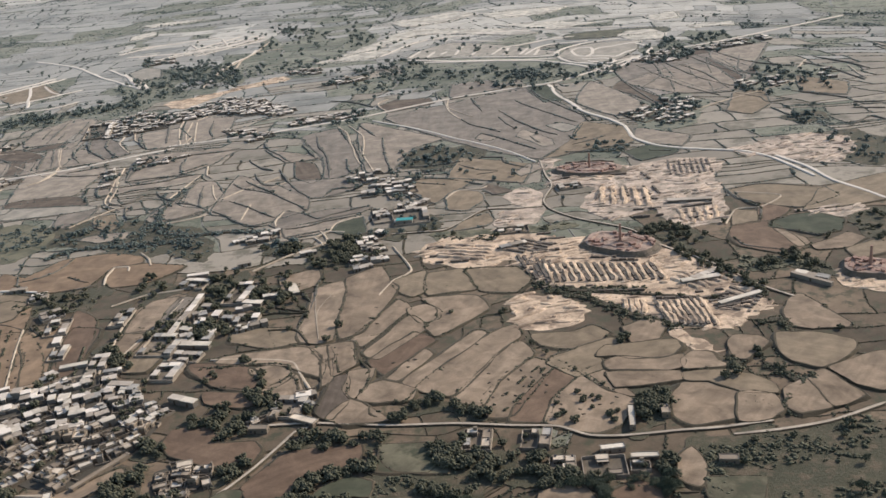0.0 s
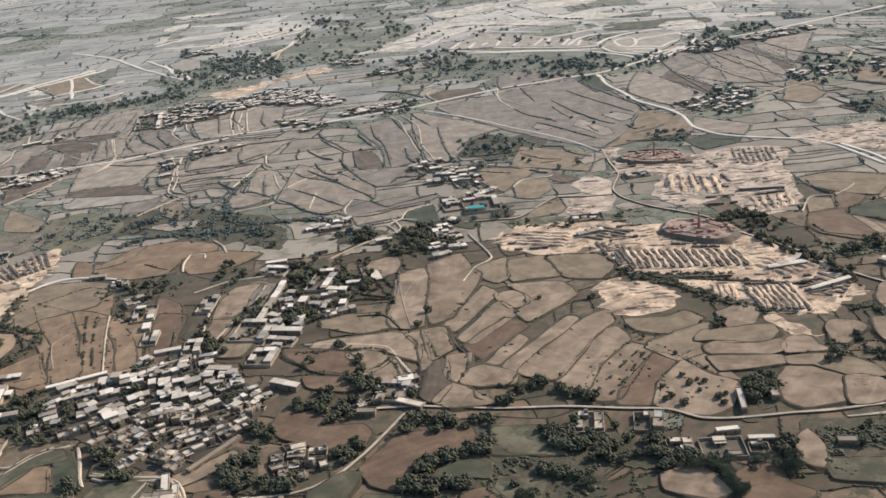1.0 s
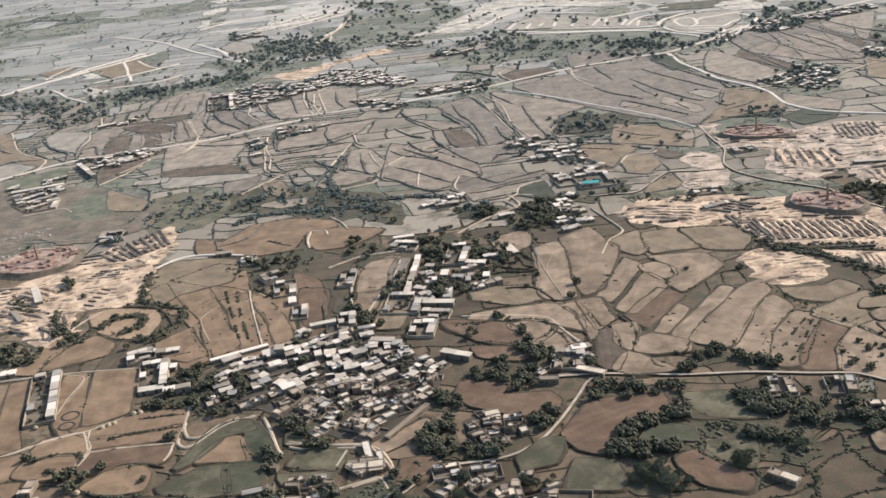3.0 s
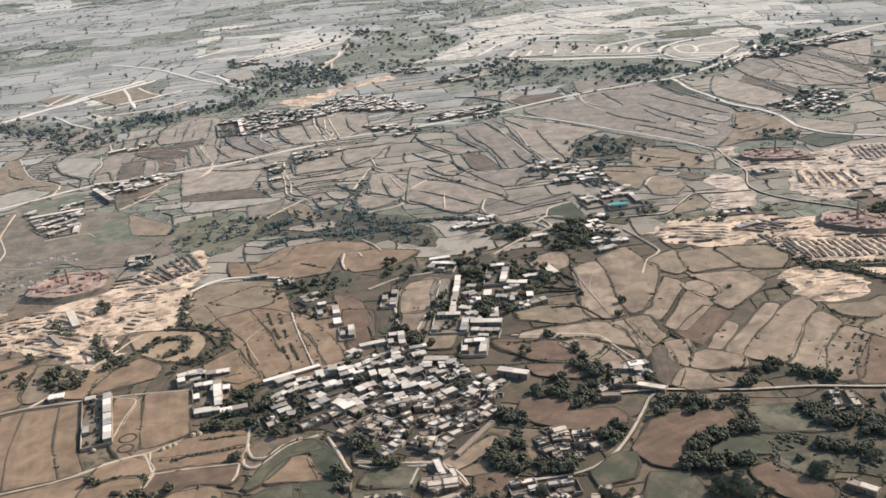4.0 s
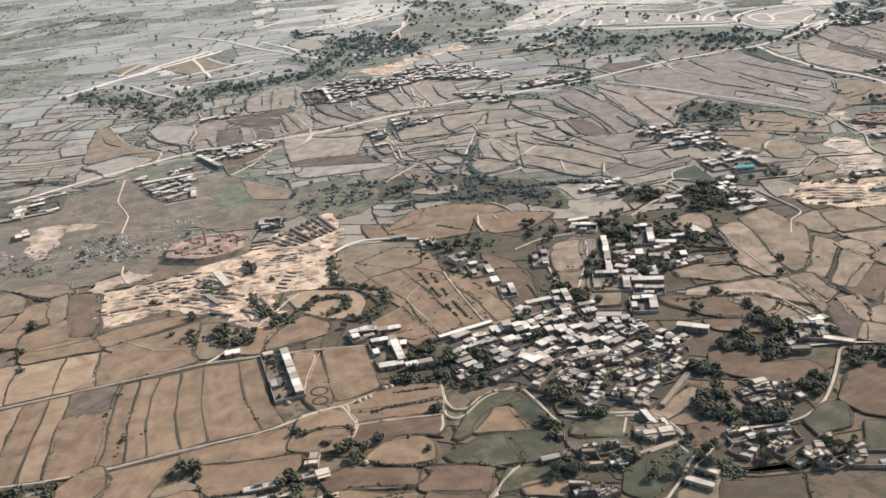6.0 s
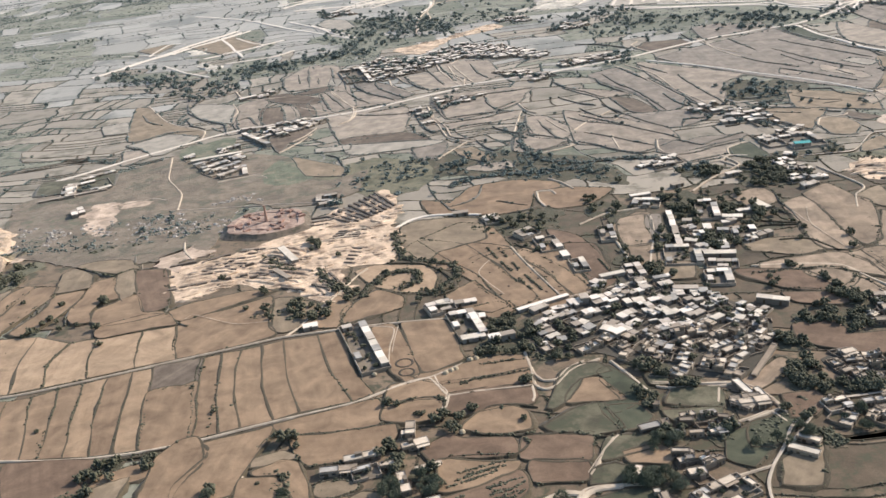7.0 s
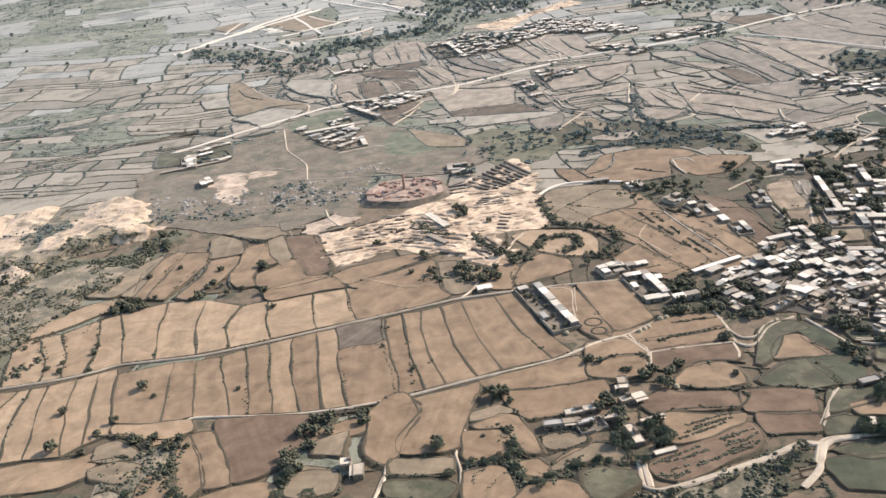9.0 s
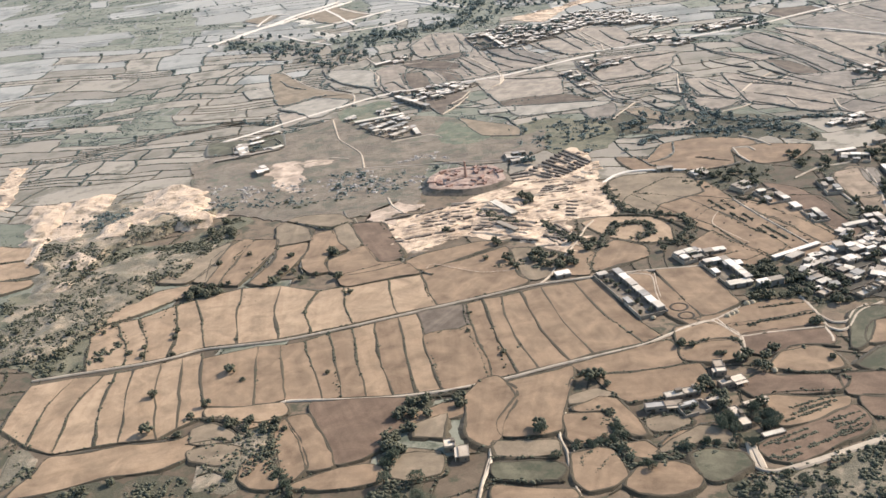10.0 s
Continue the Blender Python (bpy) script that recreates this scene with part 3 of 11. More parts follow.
road("track", 2.6, (-234.5, 301.1), (-236.3, 293.6), (-239.5, 288.6))
road("track", 2.6, (-204.4, 300.5), (-204.6, 293.3), (-205.8, 289.6))
road("track", 2.6, (-190.0, 306.0), (-185.7, 309.2), (-177.0, 312.6))
road("track", 2.6, (-173.6, 310.3), (-170.1, 300.6), (-167.0, 290.6), (-164.5, 284.8))
road("track", 2.6, (-162.5, 289.4), (-157.5, 286.9), (-142.7, 284.2), (-139.2, 284.0))
road("track", 2.6, (-142.3, 282.9), (-145.8, 274.1))
road("track", 2.6, (-182.3, 263.5), (-188.8, 256.6), (-192.0, 250.9), (-196.5, 244.2))
road("track", 2.6, (-465.5, 612.1), (-445.2, 618.4), (-420.1, 625.5))
road("track", 1.2, (-305.1, 278.6), (-305.2, 268.4), (-309.2, 256.4), (-308.7, 247.3), (-309.8, 236.1), (-308.9, 225.3))
road("track", 1.5, (-331.0, 258.3), (-332.5, 246.7), (-335.7, 239.0), (-337.9, 231.0))
road("track", 2.6, (-387.2, 643.0), (-382.9, 599.3), (-376.4, 581.6), (-369.6, 563.4), (-367.6, 535.8))
road("track", 1, (-368.1, 424.3), (-374.3, 411.5), (-382.7, 398.9))
road("track", 1, (-368.1, 424.3), (-364.0, 414.0), (-363.1, 405.0))

# ---- shrubs gathered for the joined scrub ----
shrubs = []


def shrub(x, y, r, z=0.0):
    shrubs.append((x, y, z, r))


# ---- dug sand and working grounds ----
def sand_ground(*pts):
    clay = DRYCLAY if min(p[1] for p in pts) > 445 and min(p[0] for p in pts) > -60 else SAND
    line = curve_through(pts, True, 14)
    if area([(p.x, p.y) for p in line]) < 0:
        line.reverse()
    line = [p + Vector((noise.noise((p.x * 0.06, p.y * 0.06, 1)), noise.noise((p.x * 0.06, p.y * 0.06, 5)))) * 5.0 + Vector((noise.noise((p.x * 0.22, p.y * 0.22, 7)), noise.noise((p.x * 0.22, p.y * 0.22, 9)))) * 2.6 for p in line]
    cover(line)
    bm = bmesh.new()
    low = [bm.verts.new((p.x, p.y, -3.0)) for p in shrink(line, -0.8)]
    top = [bm.verts.new((p.x, p.y, 0.30 + 0.10 * noise.noise((p.x * 0.1, p.y * 0.1, 2)))) for p in line]
    n = len(line)
    for i in range(n):
        bm.faces.new((low[i], low[(i + 1) % n], top[(i + 1) % n], top[i]))
    bm.faces.new(top)
    tagged(link("sand_ground", bm, clay), "bare dug sandy ground, pale and trampled", "ground", kind="structure")
    p = [tuple(q) for q in line]
    xs, ys = [q[0] for q in p], [q[1] for q in p]
    verts, faces = [], []
    for _ in range(int(min(420, abs(area(p)) / 22))):
        x, y = rng.uniform(min(xs), max(xs)), rng.uniform(min(ys), max(ys))
        if not within(x, y, p):
            continue
        r, h, t = rng.uniform(0.5, 2.0), rng.uniform(0.25, 0.9), rng.gauss(0.25, 0.3)
        k, b = 7, len(verts)
        e = rng.uniform(1, 6.0)
        for ring, (f, z) in enumerate(((1.0, 0.1), (0.6, 0.3 + h * 0.75))):
            for i in range(k):
                a = 2 * math.pi * i / k
                lx, ly = r * f * e * math.cos(a) * rng.uniform(0.8, 1.2), r * f * math.sin(a) * rng.uniform(0.8, 1.2)
                verts.append((x + lx * math.cos(t) - ly * math.sin(t), y + lx * math.sin(t) + ly * math.cos(t), z))
        verts.append((x, y, 0.35 + h))
        for i in range(k):
            j = (i + 1) % k
            faces += [(b + i, b + j, b + k + j, b + k + i), (b + k + i, b + k + j, b + 2 * k)]
    if faces:
        tagged(from_arrays("spoil_heap", verts, faces, clay), "low heaps of dug sand and spoil on bare ground", "heap", kind="stuff")


sand_ground((-355.8, 444.8), (-343.0, 458.5), (-327.3, 459.4), (-314.9, 468.0), (-295.8, 479.6), (-280.8, 498.3), (-260.7, 514.7), (-249.3, 528.6), (-239.5, 496.9), (-246.7, 472.4), (-244.1, 461.2), (-244.8, 435.3), (-252.7, 423.2), (-272.6, 424.8), (-273.9, 399.5), (-278.5, 389.6), (-289.5, 398.0), (-302.8, 411.9), (-322.9, 419.6), (-339.1, 414.8), (-353.6, 412.8))
sand_ground((-1.4, 479.3), (21.1, 485.0), (56.1, 479.2), (68.3, 467.7), (88.0, 464.9), (111.8, 448.6), (128.1, 417.3), (137.2, 394.3), (141.1, 375.7), (137.8, 366.0), (127.6, 360.2), (116.2, 349.6), (101.2, 358.7), (86.5, 370.9), (77.7, 381.9), (65.4, 400.7), (50.6, 414.6), (43.1, 443.8), (25.8, 439.9), (7.1, 445.4), (-2.1, 458.6))
sand_ground((80.6, 576.9), (99.0, 583.4), (124.5, 573.6), (151.3, 580.8), (178.5, 570.1), (168.4, 529.4), (161.6, 490.8), (152.2, 468.3), (139.9, 463.6), (125.5, 464.0), (123.6, 494.2), (99.6, 485.5), (90.3, 505.4), (87.6, 516.2), (99.5, 541.2), (78.4, 551.0))
sand_ground((33.5, 392.5), (38.8, 402.2), (52.9, 402.2), (62.8, 390.8), (64.0, 378.5), (56.7, 367.4), (42.6, 368.2), (33.0, 377.4))
sand_ground((47.3, 540.4), (62.0, 556.9), (66.8, 538.8), (64.4, 519.1), (51.5, 518.5), (39.0, 501.6), (43.6, 492.9), (57.4, 492.9), (64.9, 514.0), (58.4, 521.1))
sand_ground((192.4, 586.5), (226.6, 599.8), (250.3, 604.0), (268.7, 582.0), (246.2, 543.5), (220.6, 553.6))
sand_ground((90.6, 355.0), (97.8, 355.8), (102.9, 339.1), (108.8, 334.2), (102.3, 331.9), (93.9, 338.8))
sand_ground((-229.3, 906.3), (-208.1, 920.2), (-175.3, 939.2), (-140.1, 970.3), (-122.5, 977.8), (-118.9, 957.4), (-153.6, 937.7), (-176.0, 923.3), (-203.6, 877.7))
sand_ground((-590.0, 586.3), (-593.5, 619.2), (-583.5, 610.0), (-572.3, 551.3), (-573.2, 533.9))
sand_ground((179.5, 396.4), (202.0, 396.6), (202.2, 380.4), (190.1, 371.6), (176.6, 378.3))
sand_ground((191.5, 469.0), (212.6, 473.6), (224.4, 467.0), (208.2, 456.6))
sand_ground((77.6, 608.1), (87.8, 602.1), (79.9, 587.1), (74.2, 586.8))
sand_ground((41.1, 515.2), (53.0, 516.0), (54.4, 499.6), (54.2, 491.5), (42.5, 486.0), (39.7, 495.0))
sand_ground((54.0, 544.1), (61.7, 550.6), (60.8, 535.4), (58.3, 525.0), (49.6, 528.4))
sand_ground((191.9, 470.1), (199.1, 462.5), (221.3, 466.6), (223.7, 472.1), (207.4, 468.5))
sand_ground((93.0, 356.3), (97.9, 350.4), (105.7, 342.9), (102.3, 335.5), (96.4, 340.3), (93.0, 347.6))

# ---- houses ----
def house_model(w, d, h, roof, style):
    """A flat-roofed house of plastered walls with a parapet, a door and shuttered windows; its origin is at its base."""
    house = new("house")
    house.empty_display_size = 0.5
    bm = bmesh.new()
    t = 0.35
    box(bm, 0, -d / 2 + t / 2, -0.6, w, t, h + 0.6)
    box(bm, 0, d / 2 - t / 2, -0.6, w, t, h + 0.6)
    box(bm, -w / 2 + t / 2, 0, -0.6, t, d - 2 * t, h + 0.6)
    box(bm, w / 2 - t / 2, 0, -0.6, t, d - 2 * t, h + 0.6)
    part("wall", bm, MUD, house)
    bm = bmesh.new()
    box(bm, 0, 0, h - 0.05, w + 0.3, d + 0.3, 0.22)
    roof_slab = part("roof", bm, roof, house)
    bm = bmesh.new()
    ph = 0.42 if style != 2 else 0.2
    for sx, sy, ww, dd in ((0, -1, w + 0.2, 0.2), (0, 1, w + 0.2, 0.2), (-1, 0, 0.2, d - 0.2), (1, 0, 0.2, d - 0.2)):
        box(bm, sx * w / 2, sy * d / 2, h + 0.17, ww, dd, ph)
    part("parapet", bm, MUD, roof_slab)
    bm = bmesh.new()
    box(bm, -w * 0.15, -d / 2 - 0.03, 0, 1.0, 0.1, min(2.0, h - 0.6))
    part("door", bm, TIMBER, house, "dark wooden door")
    for x in (-w * 0.36, w * 0.25):
        bm = bmesh.new()
        box(bm, x, -d / 2 - 0.02, 1.0, 0.8, 0.1, 0.9)
        part("window", bm, SHADEPANE, house)
    bm = bmesh.new()
    box(bm, w / 2 + 0.02, d * 0.1, 1.0, 0.1, 0.8, 0.9)
    part("window", bm, SHADEPANE, house)
    if style == 1:
        bm = bmesh.new()
        box(bm, w * 0.28, d * 0.22, h + 0.17, w * 0.36, d * 0.42, 2.1)
        part("stair_head", bm, MUD, roof_slab, "small plastered room on the roof")
    if style == 2:
        bm = bmesh.new()
        box(bm, 0, -d / 2 - 0.8, h - 0.3, w * 0.9, 1.7, 0.14)
        for x in (-w * 0.4, 0, w * 0.4):
            box(bm, x, -d / 2 - 1.5, -0.6, 0.2, 0.2, h + 0.3)
        part("veranda", bm, [roof], house, "open veranda on posts")
    if style == 3:
        bm = bmesh.new()
        bmesh.ops.create_cone(bm, cap_ends=True, segments=10, radius1=0.55, radius2=0.5, depth=1.0, matrix=Matrix.Translation((-w * 0.3, d * 0.25, h + 0.67)))
        part("water_tank", bm, SHADEPANE, roof_slab, "dark round water tank")
    return house


MODELS = []
for w, d, h, roof, style in ((6.2, 4.6, 3.0, ROOF, 0), (5.4, 4.4, 3.2, ROOF, 1), (7.4, 4.4, 2.9, GREYROOF, 2), (5.0, 5.0, 3.4, ROOF, 3), (8.4, 4.6, 3.0, MUD, 0), (6.4, 5.2, 3.6, WHITEROOF, 1), (7.0, 4.2, 3.0, ROOF, 2), (4.4, 4.0, 2.7, GREYROOF, 0), (9.0, 4.4, 3.1, WHITEROOF, 0)):
    MODELS.append((house_model(w, d, h, roof, style), w, d, h, {id(ROOF): "tan flat-roofed", id(GREYROOF): "grey flat-roofed", id(MUD): "mud-roofed", id(WHITEROOF): "whitewashed flat-roofed"}[id(roof)]))
houses_wanted = []


def put_house(x, y, w, d, h, turn, group="village houses", pick=None):
    k = pick if pick is not None else rng.choices(range(9), (5, 4, 2, 4, 3, 2, 4, 3, 1))[0]
    houses_wanted.append((x, y, w, d, h * 0.58, turn, group, k))
    c, s = math.cos(turn), math.sin(turn)
    cover([(x + a * w / 2 * c - b * d / 2 * s, y + a * w / 2 * s + b * d / 2 * c) for a, b in ((-1.2, -1.3), (1.2, -1.3), (1.2, 1.3), (-1.2, 1.3))])


def build_houses():
    """The houses nearest to the flight line one by one, the far ones joined."""
    houses_wanted.sort(key=lambda q: q[1])
    used = set()
    for x, y, w, d, h, turn, group, k in houses_wanted[:310]:
        model, mw, md, mh, words = MODELS[k]
        m = pose(x, y, 0.02, 0, 0, math.degrees(turn)) @ Matrix.Diagonal((w / mw, d / md, h / mh, 1))
        if k in used:
            ob = again(model, m)
        else:
            ob = model
            ob.matrix_basis = m
            used.add(k)
        tagged(ob, words + " plastered village house with a low parapet", "house", group)
    bm = bmesh.new()
    for x, y, w, d, h, turn, group, k in houses_wanted[310:]:
        box(bm, x, y, -0.3, w, d, h + 0.3, turn)
        box(bm, x, y, h + 0.004, w + 0.25, d + 0.25, 0.3, turn, slot={5: 2, 8: 2, 2: 3, 7: 3}.get(k, 1))
        c, s = math.cos(turn), math.sin(turn)
        box(bm, x + s * d / 2, y - c * d / 2, 0.1, 0.9, 0.2, 1.9, turn, slot=4)
    tagged(link("distant_houses", bm, [MUD_FAR, ROOF_FAR, WHITEROOF, GREYROOF, TIMBER]), "far flat-roofed plastered houses in small hamlets", "houses", kind="stuff")


MUD_FAR = surface("far_mud_plaster", (0.119, 0.102, 0.084), (0.247, 0.214, 0.179), 0.5, 0.7, vary=0.9, island=True)
ROOF_FAR = surface("far_flat_roof", (0.268, 0.218, 0.171), (0.700, 0.608, 0.518), 0.7, 0.7, vary=1.3, island=True)


def yard_wall(name, runs, h, label, material=None):
    """A walled yard: one wall for each run of two plan points."""
    thing = new(name)
    for (ax, ay), (bx, by) in runs:
        bm = bmesh.new()
        ln = math.hypot(bx - ax, by - ay)
        box(bm, (ax + bx) / 2, (ay + by) / 2, -0.5, ln + 0.12, 0.28, h + 0.5, math.atan2(by - ay, bx - ax))
        part("wall", bm, material or MUD, thing)
    tagged(thing, label, "wall", "courtyard walls")
    return thing


LIME = surface("limewashed_mud", (0.19, 0.152, 0.115), (0.38, 0.315, 0.25), 0.5, 0.7, vary=0.6, stain=0.4)
PALEYARD = surface("trodden_yard", (0.090, 0.072, 0.053), (0.235, 0.188, 0.140), 0.5, 0.6, vary=0.5, stain=0.4)
# village yard earth, darkened to carry the shade between close houses
EARTH = surface("shaded_swept_yard", (0.040, 0.036, 0.028), (0.105, 0.088, 0.068), 0.5, 0.7, vary=0.5)


yard_level = [0.0]


def yard_floor(corners, z=0.34, soil=None):
    yard_level[0] += 0.0011
    z += yard_level[0]
    bm = bmesh.new()
    lo, hi = [bm.verts.new((x, y, -0.4)) for x, y in corners], [bm.verts.new((x, y, z)) for x, y in corners]
    n = len(corners)
    for i in range(n):
        bm.faces.new((lo[i], lo[(i + 1) % n], hi[(i + 1) % n], hi[i]))
    bm.faces.new(hi)
    bmesh.ops.recalc_face_normals(bm, faces=bm.faces)
    tagged(link("yard", bm, soil or EARTH), "bare swept earth yard between houses", "yard", kind="structure")


def building(kind, h, a, b, c):
    """A house or walled yard on the rectangle with the corners a, b, c."""
    a, b, c = Vector(a), Vector(b), Vector(c)
    u, v = b - a, c - b
    lu, lv = u.length, v.length
    t = math.atan2(v.y, v.x) if lv >= lu else math.atan2(u.y, u.x)
    long_side, short = max(lu, lv), min(lu, lv)
    short = max(2.2, short)
    m = (a + c) / 2
    ex, ey = Vector((math.cos(t), math.sin(t))), Vector((-math.sin(t), math.cos(t)))
    corner = lambda sx, sy: tuple(m + ex * sx * long_side / 2 + ey * sy * short / 2)
    if kind in ("room", "long", "tealroof"):
        deep = min(short, 3.8)
        at = -long_side / 2
        while at < long_side / 2 - 0.5:
            w = min(rng.uniform(3.6, 6.5) if kind == "room" else 60.0, long_side / 2 - at)
            if long_side / 2 - at - w < 1.8:
                w = long_side / 2 - at
            p = m + ex * (at + w / 2) + ey * rng.uniform(-0.3, 0.3)
            put_house(p.x, p.y, w - 0.06, deep * rng.uniform(0.8, 1.0), h * (rng.uniform(0.85, 1.15) if kind == "room" else 1.0), t, "outlying houses", rng.choice((0, 1, 3, 4, 6, 7, 5)) if kind == "room" else rng.choice((8, 8, 6, 0)))
            at += w
        if kind == "tealroof":
            bm = bmesh.new()
            box(bm, m.x, m.y, h * 0.69 + 0.03, long_side + 0.5, deep + 0.5, 0.2, t)
            tagged(link("sheet_roof", bm, TEAL), "teal painted metal sheet roof on a house", "roof")
        return
    q = [corner(-1, -1), corner(1, -1), corner(1, 1), corner(-1, 1)]
    cover([corner(-1.04, -1.04), corner(1.04, -1.04), corner(1.04, 1.04), corner(-1.04, 1.04)])
    yard_floor(q, 0.34, PALEYARD)
    gap = m + ey * -short / 2 + ex * long_side * 0.15
    g1, g2 = tuple(gap - ex * 1.2), tuple(gap + ex * 1.2)
    yard_wall("courtyard_wall", [(q[0], g1), (g2, q[1]), (q[1], q[2]), (q[2], q[3]), (q[3], q[0])], 0.45 * h, "pale limewashed wall round a farm courtyard", LIME)
    depth = min(2.9, short * 0.34)
    for _ in range(int(long_side * short / 45) + 1):
        p = m + ex * rng.uniform(-0.4, 0.4) * long_side + ey * rng.uniform(-0.35, 0.15) * short
        saplings.append((p.x, p.y, rng.uniform(0.7, 1.5)))
    if short > 6 and long_side > 9:
        p = m + ex * rng.uniform(-0.1, 0.3) * long_side - ey * (short / 2 - 1.6)
        put_house(p.x, p.y, rng.uniform(3.0, 5.0), 2.2, h * rng.uniform(0.8, 1.0), t, "courtyard houses", rng.choice((0, 4, 7, 2)))
    s = -long_side / 2 + 0.4
    while s < long_side / 2 - 2.2:
        w = min(rng.uniform(3.5, 6.5), long_side / 2 - 0.4 - s)
        if w < 2:
            break
        p = m + ex * (s + w / 2) + ey * (short / 2 - depth / 2 - 0.3)
        if rng.random() < 0.85:
            put_house(p.x, p.y, w - 0.5, depth, h + rng.uniform(-0.4, 0.6), t, "courtyard houses", rng.choice((0, 3, 5, 6, 7)))
        s += w
    if short > 8:
        s = -short / 2 + 1.0
        while s < short / 2 - depth - 3.4:
            w = rng.uniform(3.2, 5.2)
            p = m + ex * (-long_side / 2 + depth / 2 + 0.4) + ey * (s + w / 2)
            if rng.random() < 0.8:
                put_house(p.x, p.y, w - 0.4, depth, h + rng.uniform(-0.4, 0.4), t + math.pi / 2, "courtyard houses", rng.choice((0, 3, 5, 6, 7)))
            s += w


def village(cell, density, *pts):
    """A settlement of walled plots: rooms along the sides of small dark courtyards, split again and again along bent lanes."""
    pts = list(pts)
    cx, cy = sum(p[0] for p in pts) / len(pts), sum(p[1] for p in pts) / len(pts)
    reach = max(math.hypot(p[0] - cx, p[1] - cy) for p in pts)
    base = radians((24 if density > 0.9 else 16) + rng.uniform(-5, 5))
    dense = density > 0.8
    side = cell * (1.12 if dense else 1.2)
    if dense:
        yard_floor(pts, 0.2)

    def spot(u, v):
        a = base + 0.5 * noise.noise((u * 0.012, v * 0.012, cx * 0.01))
        u += 3.0 * noise.noise((u * 0.05, v * 0.05, 4))
        v += 3.0 * noise.noise((u * 0.05, v * 0.05, 9))
        return cx + u * math.cos(a) - v * math.sin(a), cy + u * math.sin(a) + v * math.cos(a)

    def room(place, u, v, w, d, turned):
        x, y = place(u, v)
        x1, y1 = place(u + 1, v)
        a = math.atan2(y1 - y, x1 - x) + rng.gauss(0, 0.09)
        h = (rng.uniform(2.4, 3.8) + (1.7 if rng.random() < 0.1 else 0)) * 0.56
        houses_wanted.append((x, y, w, d, h, a + (math.pi / 2 if turned else 0) + rng.choice((0, math.pi)), "village houses", rng.choices(range(9), (6, 4, 3, 4, 2, 4, 5, 4, 2))[0]))

    def plot(u0, v0, u1, v1):
        uc, vc = (u0 + u1) / 2, (v0 + v1) / 2
        x, y = spot(uc, vc)
        if not within(x, y, pts) or is_taken(x, y):
            return
        w, d = u1 - u0, v1 - v0
        lean = (0.75 * noise.noise((x * 0.035, y * 0.035, 71)) + rng.gauss(0, 0.07)) if dense else rng.gauss(0, 0.12)
        lc, ls = 0.95 * math.cos(lean), 0.95 * math.sin(lean)

        def place(u, v):
            return spot(uc + (u - uc) * lc - (v - vc) * ls, vc + (u - uc) * ls + (v - vc) * lc)

        wild = noise.noise((x * 0.03, y * 0.03, 21)) + rng.uniform(-0.5, 0.5)
        if rng.random() > (0.95 if dense else min(0.92, density + 0.2)) or (dense and x < -172 and wild > 0.62):
            for _ in range(rng.choice((2, 3, 5))):
                saplings.append((*place(rng.uniform(u0, u1), rng.uniform(v0, v1)), rng.uniform(1.2, 2.5)))
            return
        deep = min(rng.uniform(2.9, 4.9), d * 0.52)
        sides = [rng.choice((0, 1))] + rng.sample((0, 1, 2, 3), rng.choices((0, 1, 2), (3, 5, 2))[0])
        runs = []
        for k in range(4):
            if k < 2:
                v = v1 - deep / 2 if k == 0 else v0 + deep / 2
                if k in sides:
                    at = u0 + (rng.uniform(0, w * 0.3) if rng.random() < 0.4 else 0)
                    while at < u1 - 1.2:
                        ln = min(rng.choice((rng.uniform(2.4, 3.8), rng.uniform(2.4, 3.8), rng.uniform(3.8, 6.4))), u1 - at)
                        if rng.random() < 0.95:
                            room(place, at + ln / 2, v, ln - 0.08, deep * rng.uniform(0.8, 1.0), False)
                        at += ln
                else:
                    e = v1 if k == 0 else v0
                    runs.append((place(u0, e), place(u1, e)))
            else:
                u = u0 + deep / 2 if k == 2 else u1 - deep / 2
                if k in sides and d > deep * 1.9:
                    room(place, u, (v0 + v1) / 2 + rng.uniform(-0.4, 0.4), (d - 2 * deep if len(sides) > 1 else d) * rng.uniform(0.75, 0.98) + 0.4, deep * rng.uniform(0.75, 1.0), True)
                else:
                    e = u0 if k == 2 else u1
                    runs.append((place(e, v0), place(e, v1)))
        if rng.random() < 0.55:
            cut = v0 + d * rng.uniform(0.35, 0.65)
            runs.append((place(u0 + w * rng.uniform(0.0, 0.4), cut), place(u1, cut)))
        for _ in range(rng.choice((0, 1, 1, 2))):
            room(place, uc + rng.uniform(-0.2, 0.2) * w, vc + rng.uniform(-0.15, 0.15) * d, rng.uniform(1.4, 2.6), rng.uniform(1.2, 2.0), rng.random() < 0.5)
        if runs:
            yard_wall("courtyard_wall", runs, rng.uniform(0.8, 1.15), "low plastered courtyard wall between village houses", MUD)
        if rng.random() < 0.55:
            saplings.append((*place((u0 + u1) / 2 + rng.uniform(-1, 1), (v0 + v1) / 2 + rng.uniform(-1, 1)), rng.uniform(0.9, 2.1)))

    def split(u0, v0, u1, v1):
        w, d = u1 - u0, v1 - v0
        if max(w, d) < side * rng.uniform(1.15, 1.7):
            g = 0.1 if rng.random() < 0.6 else 0.7
            plot(u0, v0, u1 - g, v1 - g)
        elif w > d * rng.uniform(0.8, 1.2):
            m = u0 + w * rng.uniform(0.38, 0.62)
            split(u0, v0, m, v1)
            split(m, v0, u1, v1)
        else:
            m = v0 + d * rng.uniform(0.38, 0.62)
            split(u0, v0, u1, m)
            split(u0, m, u1, v1)

    split(-reach, -reach, reach, reach)
